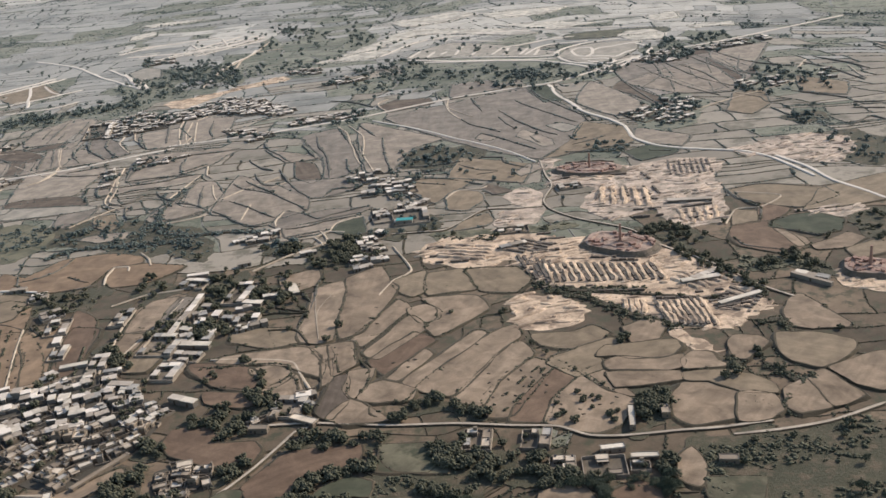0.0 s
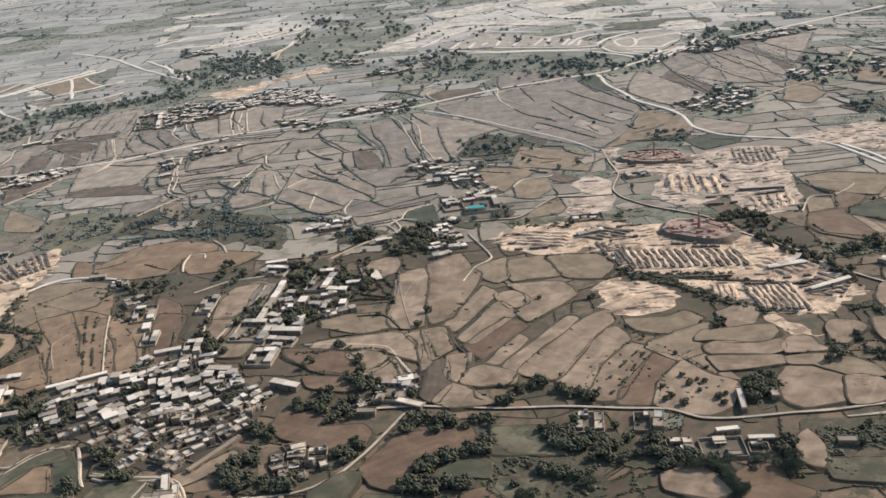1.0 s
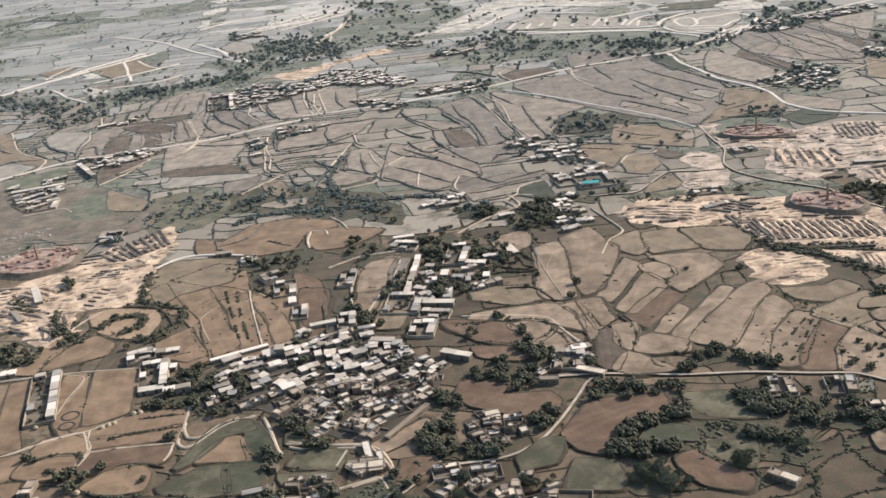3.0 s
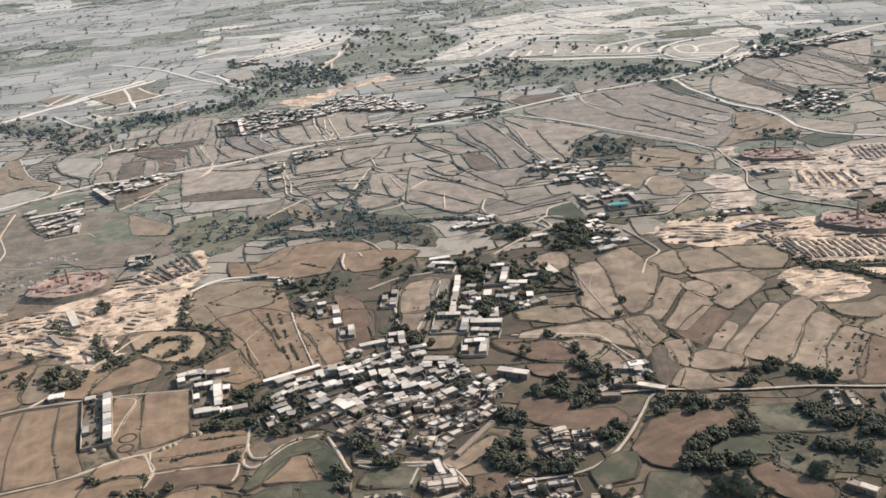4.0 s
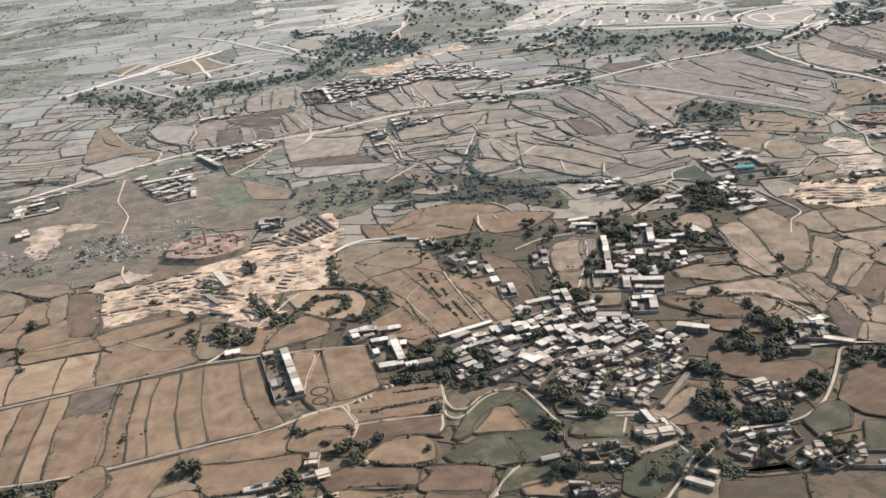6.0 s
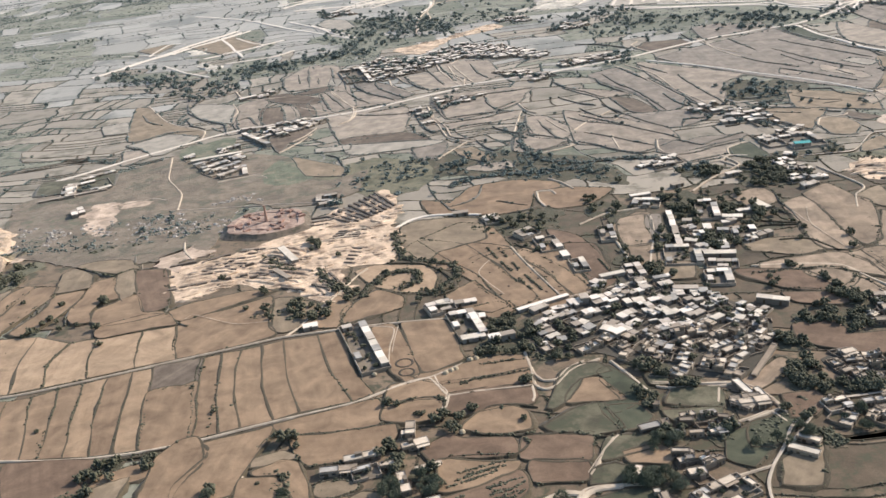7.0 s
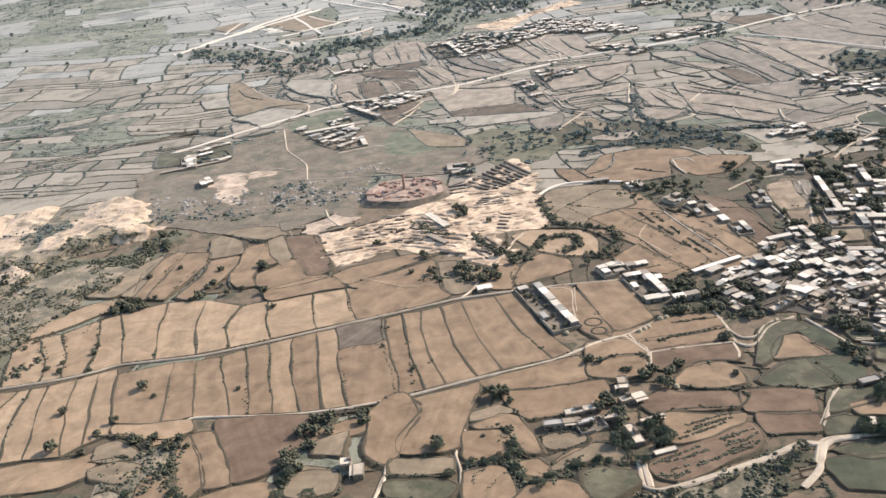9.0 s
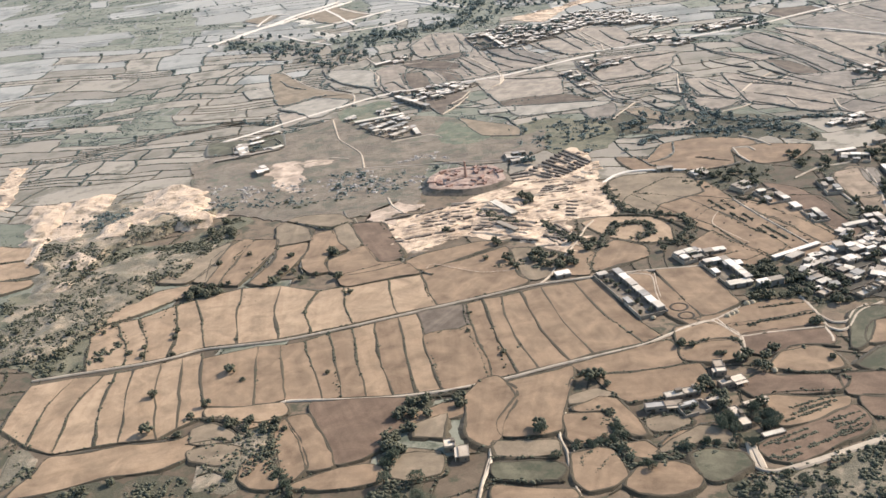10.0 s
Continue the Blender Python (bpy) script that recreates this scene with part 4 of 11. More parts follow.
    cover(pts)


saplings = []
building("compound", 3.6, (-274.4, 362.9), (-265.3, 322.7), (-254.2, 325.6))
building("compound", 3.8, (-237.8, 373.1), (-236.3, 363.5), (-225.0, 366.5))
building("compound", 3.6, (-229.7, 361.7), (-225.9, 338.1), (-214.8, 341.9))
building("room", 3, (-225.6, 374.9), (-225.0, 368.0), (-215.5, 369.0))
building("room", 4, (-215.9, 339.1), (-214.5, 333.3), (-204.1, 335.0))
building("room", 3, (-195.4, 358.3), (-194.4, 352.1), (-187.4, 356.1))
building("compound", 3, (-188.3, 440.0), (-186.9, 431.2), (-177.5, 436.5))
building("room", 3, (-99.8, 479.9), (-98.3, 473.3), (-91.8, 475.3))
building("room", 4, (-140.3, 273.0), (-139.6, 267.8), (-129.3, 267.7))
building("room", 3, (-67.6, 486.4), (-66.7, 478.7), (-58.3, 481.1))
building("compound", 3, (-202.6, 465.4), (-200.1, 455.5), (-191.4, 457.9))
building("room", 3, (-217.0, 478.1), (-214.1, 473.1), (-205.9, 472.8))
building("room", 3, (-290.1, 370.6), (-288.6, 365.3), (-282.5, 366.1))
building("compound", 3, (-290.5, 528.6), (-286.1, 518.2), (-273.6, 518.3))
building("compound", 4, (-277.7, 843.9), (-270.1, 795.6), (-249.2, 793.2))
building("room", 3, (-271.8, 270.7), (-272.5, 266.7), (-260.5, 267.9))
building("room", 3, (-279.8, 265.8), (-280.1, 262.5), (-268.0, 261.9))
building("compound", 3, (-269.4, 263.3), (-269.6, 256.8), (-260.8, 258.6))
building("room", 3, (-345.9, 259.3), (-345.8, 256.0), (-342.1, 255.8))
building("room", 3, (-341.8, 255.4), (-342.0, 249.5), (-338.8, 250.0))
building("room", 4, (-430.7, 555.6), (-427.4, 547.4), (-420.9, 549.0))
building("compound", 3, (-350.8, 599.9), (-348.0, 581.0), (-331.9, 586.2))
building("compound", 3, (-447.3, 603.0), (-443.6, 584.7), (-418.3, 595.1))
building("room", 3, (-286.9, 519.7), (-285.3, 509.4), (-272.4, 511.3))
building("room", 3, (84.7, 264.1), (84.2, 260.9), (90.1, 259.7))
building("long", 3, (131.4, 499.2), (154.6, 495.1), (155.8, 502.6))
building("room", 3, (34.4, 465.9), (37.2, 457.1), (50.8, 460.9))
building("room", 3, (112.3, 402.6), (118.6, 395.6), (133.2, 403.4))
building("compound", 3, (79.3, 550.7), (79.1, 542.0), (92.7, 543.7))
building("tealroof", 4, (-16.0, 519.6), (-16.0, 512.0), (-7.2, 511.1))
building("compound", 3, (-17.8, 531.8), (-16.9, 507.7), (1.7, 515.7))
building("compound", 3, (37.1, 490.5), (37.1, 481.7), (53.4, 480.9))
building("room", 4, (-344.1, 674.3), (-324.3, 639.4), (-322.2, 646.9))
building("room", 3, (-140.8, 276.9), (-142.7, 270.0), (-132.5, 269.2))
building("room", 3, (-11.7, 245.6), (-11.4, 241.2), (-5.0, 234.5))
building("room", 3, (160.7, 397.2), (160.0, 392.2), (170.7, 381.7))
building("room", 4, (-345.9, 259.6), (-345.9, 255.4), (-342.2, 255.2))
building("long", 3, (-372.9, 622.8), (-372.1, 629.0), (-340.0, 636.6))
building("room", 3, (-354.9, 605.3), (-353.7, 597.5), (-338.8, 608.6))
building("room", 3, (-351.1, 591.6), (-350.0, 582.9), (-334.5, 596.9))
building("room", 3, (-448.4, 606.9), (-445.2, 583.1), (-438.3, 583.8))
building("room", 3, (-440.9, 618.2), (-438.7, 610.1), (-420.8, 622.3))
building("room", 4, (-107.9, 339.1), (-104.2, 344.1), (-93.3, 338.0))
building("room", 3, (-237.4, 370.4), (-237.1, 373.9), (-225.6, 374.9))
building("room", 3, (-221.7, 354.6), (-221.3, 359.4), (-213.8, 359.4))
building("room", 3, (-226.0, 342.6), (-225.5, 337.1), (-215.9, 338.2))
building("long", 3, (-135.0, 286.0), (-137.0, 284.2), (-133.9, 267.1))
building("long", 3, (-141.1, 274.0), (-142.4, 272.1), (-137.1, 266.1))
building("long", 3, (-128.6, 250.8), (-129.5, 248.1), (-124.0, 243.3))
building("long", 3, (-133.3, 246.2), (-134.5, 242.8), (-127.3, 236.8))
building("compound", 3, (-169.4, 228.9), (-167.7, 217.9), (-151.0, 224.7))
building("compound", 3, (-157.2, 231.6), (-154.6, 226.0), (-149.1, 227.0))
building("room", 3, (-149.6, 263.7), (-148.6, 265.5), (-145.5, 264.4))
building("long", 3, (109.6, 401.1), (110.8, 394.4), (128.6, 396.5))
building("long", 3, (119.2, 373.0), (119.0, 370.2), (139.0, 377.1))
building("compound", 3, (-114.6, 266.2), (-113.5, 259.4), (-104.3, 260.5))
building("compound", 3, (-102.3, 263.3), (-102.1, 256.1), (-91.8, 256.6))
building("compound", 3, (-80.8, 247.7), (-83.2, 240.1), (-68.0, 236.6))
building("long", 3, (-136.6, 276.3), (-135.3, 267.8), (-134.0, 268.2))
building("long", 3, (-132.0, 278.0), (-130.7, 268.0), (-129.4, 268.7))
building("long", 2.6, (-200.5, 359.2), (-200.4, 357.2), (-177.6, 365.2))
building("long", 2.6, (-129.0, 287.4), (-128.0, 285.6), (-113.3, 303.7))
building("long", 3, (-306.0, 456.4), (-297.9, 437.5), (-293.6, 440.4))
building("long", 3, (-306.5, 429.7), (-299.0, 417.9), (-296.7, 419.9))
building("long", 3, (158.4, 394.7), (170.2, 379.4), (169.7, 377.7))
building("long", 4, (-356.0, 775.1), (-343.3, 782.1), (-343.1, 790.0))
building("long", 3, (-69.1, 442.6), (-66.0, 443.1), (-65.4, 433.2))
building("long", 3, (-123.0, 470.5), (-112.3, 471.0), (-113.2, 467.8))
building("room", 3.4, (-251.8, 284.3), (-246.4, 285.9), (-247.1, 278.8))
building("room", 3.6, (-253.0, 273.9), (-243.9, 275.9), (-244.1, 271.0))
building("room", 3, (-260.5, 263.9), (-255.8, 264.4), (-255.9, 262.2))
building("room", 3.6, (-255.6, 256.4), (-252.6, 257.9), (-251.2, 247.7))
building("long", 2, (-249.4, 259.7), (-240.8, 261.5), (-240.9, 260.9))
building("long", 2, (-249.9, 242.1), (-242.6, 243.4), (-242.7, 242.8))
building("room", 3, (-175.0, 265.1), (-167.9, 266.2), (-168.9, 262.9))
building("room", 3, (-167.7, 266.8), (-164.8, 266.8), (-165.2, 262.7))
building("room", 3, (-161.2, 266.3), (-156.8, 265.5), (-157.9, 263.3))
building("room", 3, (-165.0, 260.2), (-161.4, 260.0), (-162.4, 257.8))
building("long", 3, (-160.5, 259.1), (-155.9, 258.6), (-156.6, 256.4))
building("room", 3, (-167.0, 277.7), (-164.5, 278.2), (-165.3, 275.4))
building("room", 3.4, (-182.2, 243.8), (-179.7, 244.1), (-181.1, 239.8))
building("long", 3, (-178.1, 230.4), (-176.7, 230.6), (-176.4, 221.6))
building("long", 3, (-176.5, 222.2), (-171.7, 222.2), (-172.0, 221.2))
building("long", 3, (-179.9, 232.2), (-178.1, 232.4), (-178.1, 230.4))
village(5.5, 0.8, (-169.4, 248.7), (-160.1, 252.9), (-157.7, 247.5), (-168.0, 227.3), (-170.2, 230.7), (-170.2, 239.5), (-171.5, 244.4))
building("long", 3, (-424.9, 592.7), (-418.1, 597.0), (-417.1, 592.0))
building("long", 2, (-458.5, 581.3), (-419.6, 591.8), (-419.4, 589.4))
building("compound", 3, (-450.3, 607.4), (-441.1, 608.5), (-437.2, 581.8))
building("room", 4, (-432.5, 552.7), (-428.2, 556.2), (-424.7, 545.8))
building("room", 3.4, (-112.8, 442.4), (-110.1, 441.6), (-117.1, 400.4))
building("compound", 3.4, (-126.0, 403.1), (-110.1, 399.5), (-114.2, 379.7))
building("long", 3.4, (-111.1, 390.9), (-97.7, 387.4), (-98.7, 383.4))
building("compound", 3, (-112.6, 383.4), (-99.8, 379.5), (-101.5, 371.2))
building("room", 3.4, (-101.4, 400.7), (-96.7, 399.8), (-98.9, 390.3))
building("compound", 3.2, (-116.9, 373.5), (-106.1, 370.3), (-108.9, 356.8))
building("compound", 3, (-89.7, 417.2), (-80.2, 410.7), (-82.2, 396.6))
building("room", 3, (-101.7, 421.2), (-98.0, 419.9), (-99.2, 414.0))
building("room", 3, (-96.4, 415.2), (-91.5, 413.6), (-92.3, 410.5))
building("compound", 3.4, (-95.2, 453.0), (-84.9, 449.4), (-90.1, 426.0))
building("long", 3, (-88.6, 430.6), (-79.5, 427.6), (-81.0, 422.3))
building("long", 2.6, (-69.0, 441.6), (-65.8, 442.9), (-63.2, 432.7))
building("compound", 3, (-123.5, 466.0), (-110.4, 460.6), (-112.4, 450.9))
building("compound", 3.2, (-148.3, 436.3), (-141.9, 432.7), (-143.8, 415.3))
building("room", 3, (-108.3, 430.5), (-104.0, 429.1), (-104.9, 425.0))
building("room", 3, (-114.2, 407.9), (-109.5, 405.2), (-110.4, 401.5))
building("long", 3.4, (-134.0, 361.3), (-124.4, 358.5), (-125.5, 354.6))
building("compound", 3, (-181.2, 432.6), (-171.1, 429.4), (-169.4, 412.6))
building("compound", 3, (-169.9, 402.6), (-163.2, 400.6), (-162.8, 387.1))
building("room", 3, (-173.1, 409.9), (-169.1, 410.0), (-168.5, 404.0))
building("room", 3, (-163.5, 378.1), (-161.4, 375.2), (-164.6, 372.8))
building("long", 3, (-160.7, 380.7), (-149.7, 382.7), (-149.9, 379.8))
building("compound", 3, (-149.0, 387.2), (-141.2, 389.0), (-140.9, 376.0))
village(6, 0.85, (-165.2, 368.7), (-152.2, 374.9), (-144.3, 378.2), (-140.6, 371.5), (-144.4, 363.8), (-154.5, 360.3), (-166.6, 357.5))
village(7, 0.9, (-95.7, 528.7), (-83.6, 524.1), (-86.0, 506.8), (-99.9, 504.2))
building("compound", 3, (5.5, 295.8), (15.3, 294.9), (13.3, 282.5))
building("compound", 3, (25.4, 291.7), (30.8, 291.3), (28.6, 280.4))
building("room", 3.4, (31.6, 290.4), (35.8, 289.5), (33.2, 279.5))
building("long", 3, (49.2, 276.9), (57.3, 276.9), (56.8, 274.0))
building("long", 3, (57.8, 270.8), (66.7, 269.7), (66.4, 266.8))
building("compound", 3, (42.6, 271.9), (56.5, 270.7), (54.3, 259.7))
building("compound", 3, (57.0, 266.7), (63.0, 265.8), (62.1, 260.6))
building("compound", 3, (31.8, 273.7), (40.3, 273.6), (39.2, 265.1))
building("long", 3.2, (63.8, 299.3), (65.1, 299.0), (62.9, 285.6))
building("room", 3.6, (73.8, 296.3), (77.4, 296.3), (76.7, 290.8))
building("compound", 3, (-63.5, 333.1), (-50.8, 333.0), (-53.9, 318.6))
building("long", 3, (-56.3, 319.3), (-46.9, 313.1), (-48.4, 309.9))
building("room", 3, (-71.1, 314.6), (-64.2, 313.3), (-65.3, 309.6))
building("room", 3, (-65.0, 323.5), (-60.2, 323.1), (-61.6, 318.0))
village(5.5, 0.85, (-101.9, 292.7), (-92.6, 297.4), (-86.1, 291.8), (-80.2, 284.6), (-89.0, 276.5), (-96.8, 276.6), (-101.7, 283.2))
village(7.0, 0.95, (-201.9, 330.9), (-197.0, 350.4), (-178.0, 361.7), (-165.3, 368.6), (-155.1, 380.7), (-141.6, 379.6), (-132.3, 364.6), (-127.1, 355.2), (-119.4, 347.8), (-107.3, 337.0), (-107.0, 323.7), (-112.6, 307.7), (-122.4, 294.9), (-130.2, 286.5), (-145.1, 291.3), (-157.7, 299.8), (-168.4, 310.5), (-181.9, 322.3), (-190.9, 317.4), (-200.1, 324.0))
village(5.5, 0.8, (-102.0, 292.0), (-91.4, 295.7), (-81.6, 283.8), (-85.3, 279.1), (-96.2, 275.3), (-100.4, 279.9))
village(6, 0.75, (-114.4, 260.9), (-103.3, 265.9), (-82.5, 256.6), (-65.7, 245.1), (-63.3, 239.1), (-70.4, 235.4), (-93.3, 243.6), (-114.7, 248.5))
village(6, 0.78, (-72.8, 315.4), (-62.9, 332.0), (-48.5, 335.4), (-48.0, 319.2), (-49.9, 311.5), (-59.5, 311.8))
village(6, 0.7, (-166.7, 262.8), (-165.8, 268.4), (-148.3, 266.6), (-144.2, 260.2), (-152.3, 256.5))
village(9, 0.7, (-36.5, 532.9), (-19.6, 548.9), (4.9, 544.7), (0.9, 529.1), (-16.9, 516.6), (-27.1, 515.3))
village(8, 0.6, (-36.4, 501.5), (-23.6, 501.7), (-21.1, 469.4), (-28.8, 456.4), (-43.8, 460.1), (-33.9, 483.3))
village(8, 0.6, (-103.7, 513.9), (-93.3, 525.1), (-81.6, 518.7), (-86.5, 504.6), (-101.1, 503.2))
village(8, 0.5, (-50.2, 604.7), (-34.2, 622.8), (-17.2, 615.3), (-12.2, 582.9), (-13.9, 560.9), (-31.1, 568.1))
village(8, 0.75, (-274.6, 831.8), (-268.6, 856.6), (-239.2, 875.4), (-208.9, 859.4), (-166.7, 897.1), (-131.9, 877.7), (-99.0, 817.0), (-105.7, 802.9), (-150.8, 833.3), (-179.9, 837.4), (-209.6, 809.7), (-255.8, 783.0))
village(8, 0.7, (-151.1, 770.5), (-127.4, 778.5), (-111.6, 741.4), (-124.9, 722.4))
village(9, 0.7, (-97.4, 794.2), (-46.5, 788.9), (-40.1, 774.7), (-65.4, 763.0), (-95.3, 746.6))
village(8, 0.6, (-204.6, 710.2), (-172.9, 712.2), (-169.7, 696.0), (-194.7, 694.5))
village(8, 0.4, (-223.5, 684.1), (-211.1, 701.8), (-189.8, 711.7), (-186.4, 694.0), (-211.6, 664.2), (-215.7, 638.3))
village(8, 0.5, (-125.5, 1008.1), (-80.3, 995.8), (-89.4, 969.7), (-122.2, 980.7))
village(8, 0.5, (-297.0, 1160.0), (-267.2, 1152.0), (-262.8, 1119.3), (-288.3, 1121.1))
village(9, 0.6, (148.8, 688.6), (181.5, 714.8), (205.2, 722.4), (224.0, 726.9), (202.8, 690.0), (182.3, 665.0), (166.0, 664.1))
village(9, 0.5, (197.5, 876.9), (233.0, 901.6), (253.0, 866.6), (211.8, 847.3))
village(9, 0.4, (241.3, 738.5), (275.0, 768.4), (299.6, 762.0), (284.5, 737.0), (247.0, 719.3))
village(9, 0.4, (264.2, 900.4), (321.5, 926.9), (336.5, 910.5), (277.2, 877.6))
village(9, 0.4, (314.6, 765.2), (340.6, 774.2), (323.5, 737.9))
village(9, 0.4, (-81.9, 929.0), (-55.0, 941.3), (-44.6, 914.6), (-70.9, 902.9))
village(8, 0.6, (-343.6, 686.3), (-317.9, 706.4), (-286.3, 691.4), (-292.7, 670.5), (-321.2, 660.9), (-338.8, 661.5))
village(8, 0.5, (-343.9, 792.5), (-329.6, 801.4), (-323.6, 786.0), (-340.0, 774.7))
village(9, 0.5, (-375.9, 635.8), (-345.3, 645.8), (-338.6, 626.6), (-333.6, 586.9), (-351.3, 584.6))
village(9, 0.5, (-454.1, 599.9), (-427.6, 625.1), (-418.8, 603.4), (-424.8, 588.5), (-445.4, 585.4))
village(7.5, 0.5, (67.6, 300.4), (72.3, 299.4), (66.6, 286.0), (62.2, 286.9))
village(8, 0.6, (-28.1, 589.4), (-4.4, 595.1), (-4.1, 578.4), (-12.3, 561.1), (-24.3, 559.8))
village(7, 0.14, (-129.4, 384.8), (-124.7, 408.3), (-111.9, 450.9), (-92.8, 458.8), (-73.4, 444.1), (-78.3, 403.7), (-96.5, 390.0), (-102.5, 376.8))
village(6, 0.62, (-172.6, 243.0), (-161.4, 251.8), (-157.5, 247.0), (-159.5, 237.9), (-169.0, 236.6))
build_houses()

# ---- fields ----
def bank_shrubs(line, chance, low, high):
    n = len(line)
    for i in range(n):
        a, b = line[i], line[(i + 1) % n]
        steps = max(1, int((b - a).length / 0.8))
        for k in range(steps):
            p = a.lerp(b, k / steps)
            if noise.noise((p.x * 0.035, p.y * 0.035, 6)) + rng.uniform(-0.35, 0.35) > 1 - chance * 1.5:
                shrub(p.x + rng.uniform(-0.35, 0.35), p.y + rng.uniform(-0.35, 0.35), rng.uniform(low, high) * (2.2 if rng.random() < 0.04 else 1), 0.22)


WORDS = {"dun": "dun dry fallow field on a low terrace", "moss": "weedy dull green fallow plot with grassy banks", "rose": "dry rosy brown ploughed field on a low terrace, greyed for haze", "umber": "umber ploughed field on a low terrace, dulled for haze", "chalk": "bare pale levelled earth far across the plain", "fawn": "fawn fallow field on a low terrace, dulled for haze", "pale": "pale dry fallow field on a low terrace", "tan": "dry tan ploughed field on a low terrace", "brown": "reddish brown bare ploughed field with grassy banks", "dark": "dark freshly turned field with grassy banks",
         "grey": "greyish dry field among long narrow strips", "olive": "dull stubble field with grassy banks", "green": "thin green crop field with grassy banks"}


plot_level = [0.32]


def field(tone, *pts, bank=0.74, smooth=True, level=False):
    line = curve_through(pts, True, 6, 0.22 if len(pts) > 5 else 0.1) if smooth else [Vector(p) for p in pts]
    if area([(p.x, p.y) for p in line]) < 0:
        line.reverse()
    if smooth:
        line = shrink(line, -1.1)
    if min(p.x for p in line) > -150 and min(p.y for p in line) <= 470:
        tone = {"tan": "dun", "pale": "dun"}.get(tone, tone)
    # fields beyond y 470 swap to the soils with haze in their colour
    if min(p.y for p in line) > 470:
        tone = {"brown": "umber", "tan": "rose", "pale": "fawn" if min(p.y for p in line) > 560 else "pale"}.get(tone, tone)
    line = [p + Vector((noise.noise((p.x * 0.05, p.y * 0.05, 11)), noise.noise((p.x * 0.05, p.y * 0.05, 17)))) * 1.2 + Vector((noise.noise((p.x * 0.11, p.y * 0.11, 13)), noise.noise((p.x * 0.11, p.y * 0.11, 19)))) * 0.7 + Vector((noise.noise((p.x * 0.3, p.y * 0.3, 21)), noise.noise((p.x * 0.3, p.y * 0.3, 27)))) * 0.25 for p in line]
    cover(line)
    far = min(p.y for p in line)
    bank *= (1.0 + max(0.0, far - 450) / 700) * rng.uniform(0.8, 1.2) * (1.35 if smooth and far < 430 else 1.2)
    z = rng.uniform(0.30, 0.5) + (rng.uniform(0.0, 0.2) if far < 330 else 0.0)
    if level:
        plot_level[0] += 0.003
        z = plot_level[0]
        bank *= 0.8
    bm = bmesh.new()
    rings = []
    for d, h in ((bank * 0.45, z), (bank * 0.1, z + 0.07), (-bank * 0.3, z + 0.02), (-bank * 1.6, -0.15)):
        there = shrink(line, d)
        swell = [max(0.2, 1.0 + 1.5 * noise.noise((q.x * 0.07, q.y * 0.07, 33)) + 0.9 * noise.noise((q.x * 0.35, q.y * 0.35, 35))) for q in line]
        there = [q.lerp(p, f) for p, q, f in zip(there, line, swell)]
        rings.append([bm.verts.new((p.x, p.y, h + (0.16 * noise.noise((p.x * 0.5, p.y * 0.5, 1)) if d != bank * 0.45 else 0))) for p in there])
    n = len(line)
    for inner, outer in zip(rings, rings[1:]):
        for i in range(n):
            bm.faces.new((outer[i], outer[(i + 1) % n], inner[(i + 1) % n], inner[i])).material_index = 1
    bm.faces.new(rings[0])
    longest = max(range(n), key=lambda i: (line[(i + n // 3) % n] - line[i]).length)
    u = line[(longest + n // 3) % n] - line[longest]
    turn = Matrix.Translation((line[0].x, line[0].y, 0)) @ Matrix.Rotation(math.atan2(u.y, u.x), 4, "Z")
    bm.transform(turn.inverted())
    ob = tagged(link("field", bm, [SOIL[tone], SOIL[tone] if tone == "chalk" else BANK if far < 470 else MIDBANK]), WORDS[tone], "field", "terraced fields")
    ob.matrix_basis = turn
    bank_shrubs(line, 0.62 if far < 400 else 0.72, 0.16, 0.50 + max(0.0, far - 450) / 1500)


def field_bank(*pts):
    """A low weedy bank along a line between terraces."""
    line = curve_through(pts, False, 10)
    bm = bmesh.new()
    rings, n = [], len(line)
    for i, p in enumerate(line):
        u = (line[min(i + 1, n - 1)] - line[max(i - 1, 0)]).normalized()
        side = Vector((-u.y, u.x))
        p = p + side * 0.9 * noise.noise((p.x * 0.09, p.y * 0.09, 55))
        w = (0.55 + max(0.0, p.y - 420) / 900) * (1 + 0.75 * noise.noise((p.x * 0.11, p.y * 0.11, 15)) + 0.3 * noise.noise((p.x * 0.4, p.y * 0.4, 17)))
        w *= min(1.0, 0.18 + 0.14 * min(i, n - 1 - i))
        h = 0.58 + min(0.55, 0.42 * w) + 0.12 * noise.noise((p.x * 0.3, p.y * 0.3, 19))
        rings.append([bm.verts.new((p.x + side.x * w * f, p.y + side.y * w * f, z)) for f, z in ((-1.35, 0.2), (-0.75, h - 0.1), (0, h), (0.75, h - 0.12), (1.35, 0.2))])
        if noise.noise((p.x * 0.05, p.y * 0.05, 6)) + rng.uniform(-0.4, 0.4) > 0.1:
            shrub(p.x + rng.gauss(0, w * 0.5), p.y + rng.gauss(0, w * 0.5), rng.uniform(0.4, 0.9) * (0.7 + w * 0.6), 0.5)
    for a, b in zip(rings, rings[1:]):
        for k in range(4):
            bm.faces.new((a[k + 1], a[k], b[k], b[k + 1]))
    bmesh.ops.recalc_face_normals(bm, faces=bm.faces)
    # banks from y 430 on use the haze-paled tone
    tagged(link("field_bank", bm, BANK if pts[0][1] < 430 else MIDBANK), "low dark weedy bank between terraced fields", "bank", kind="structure")


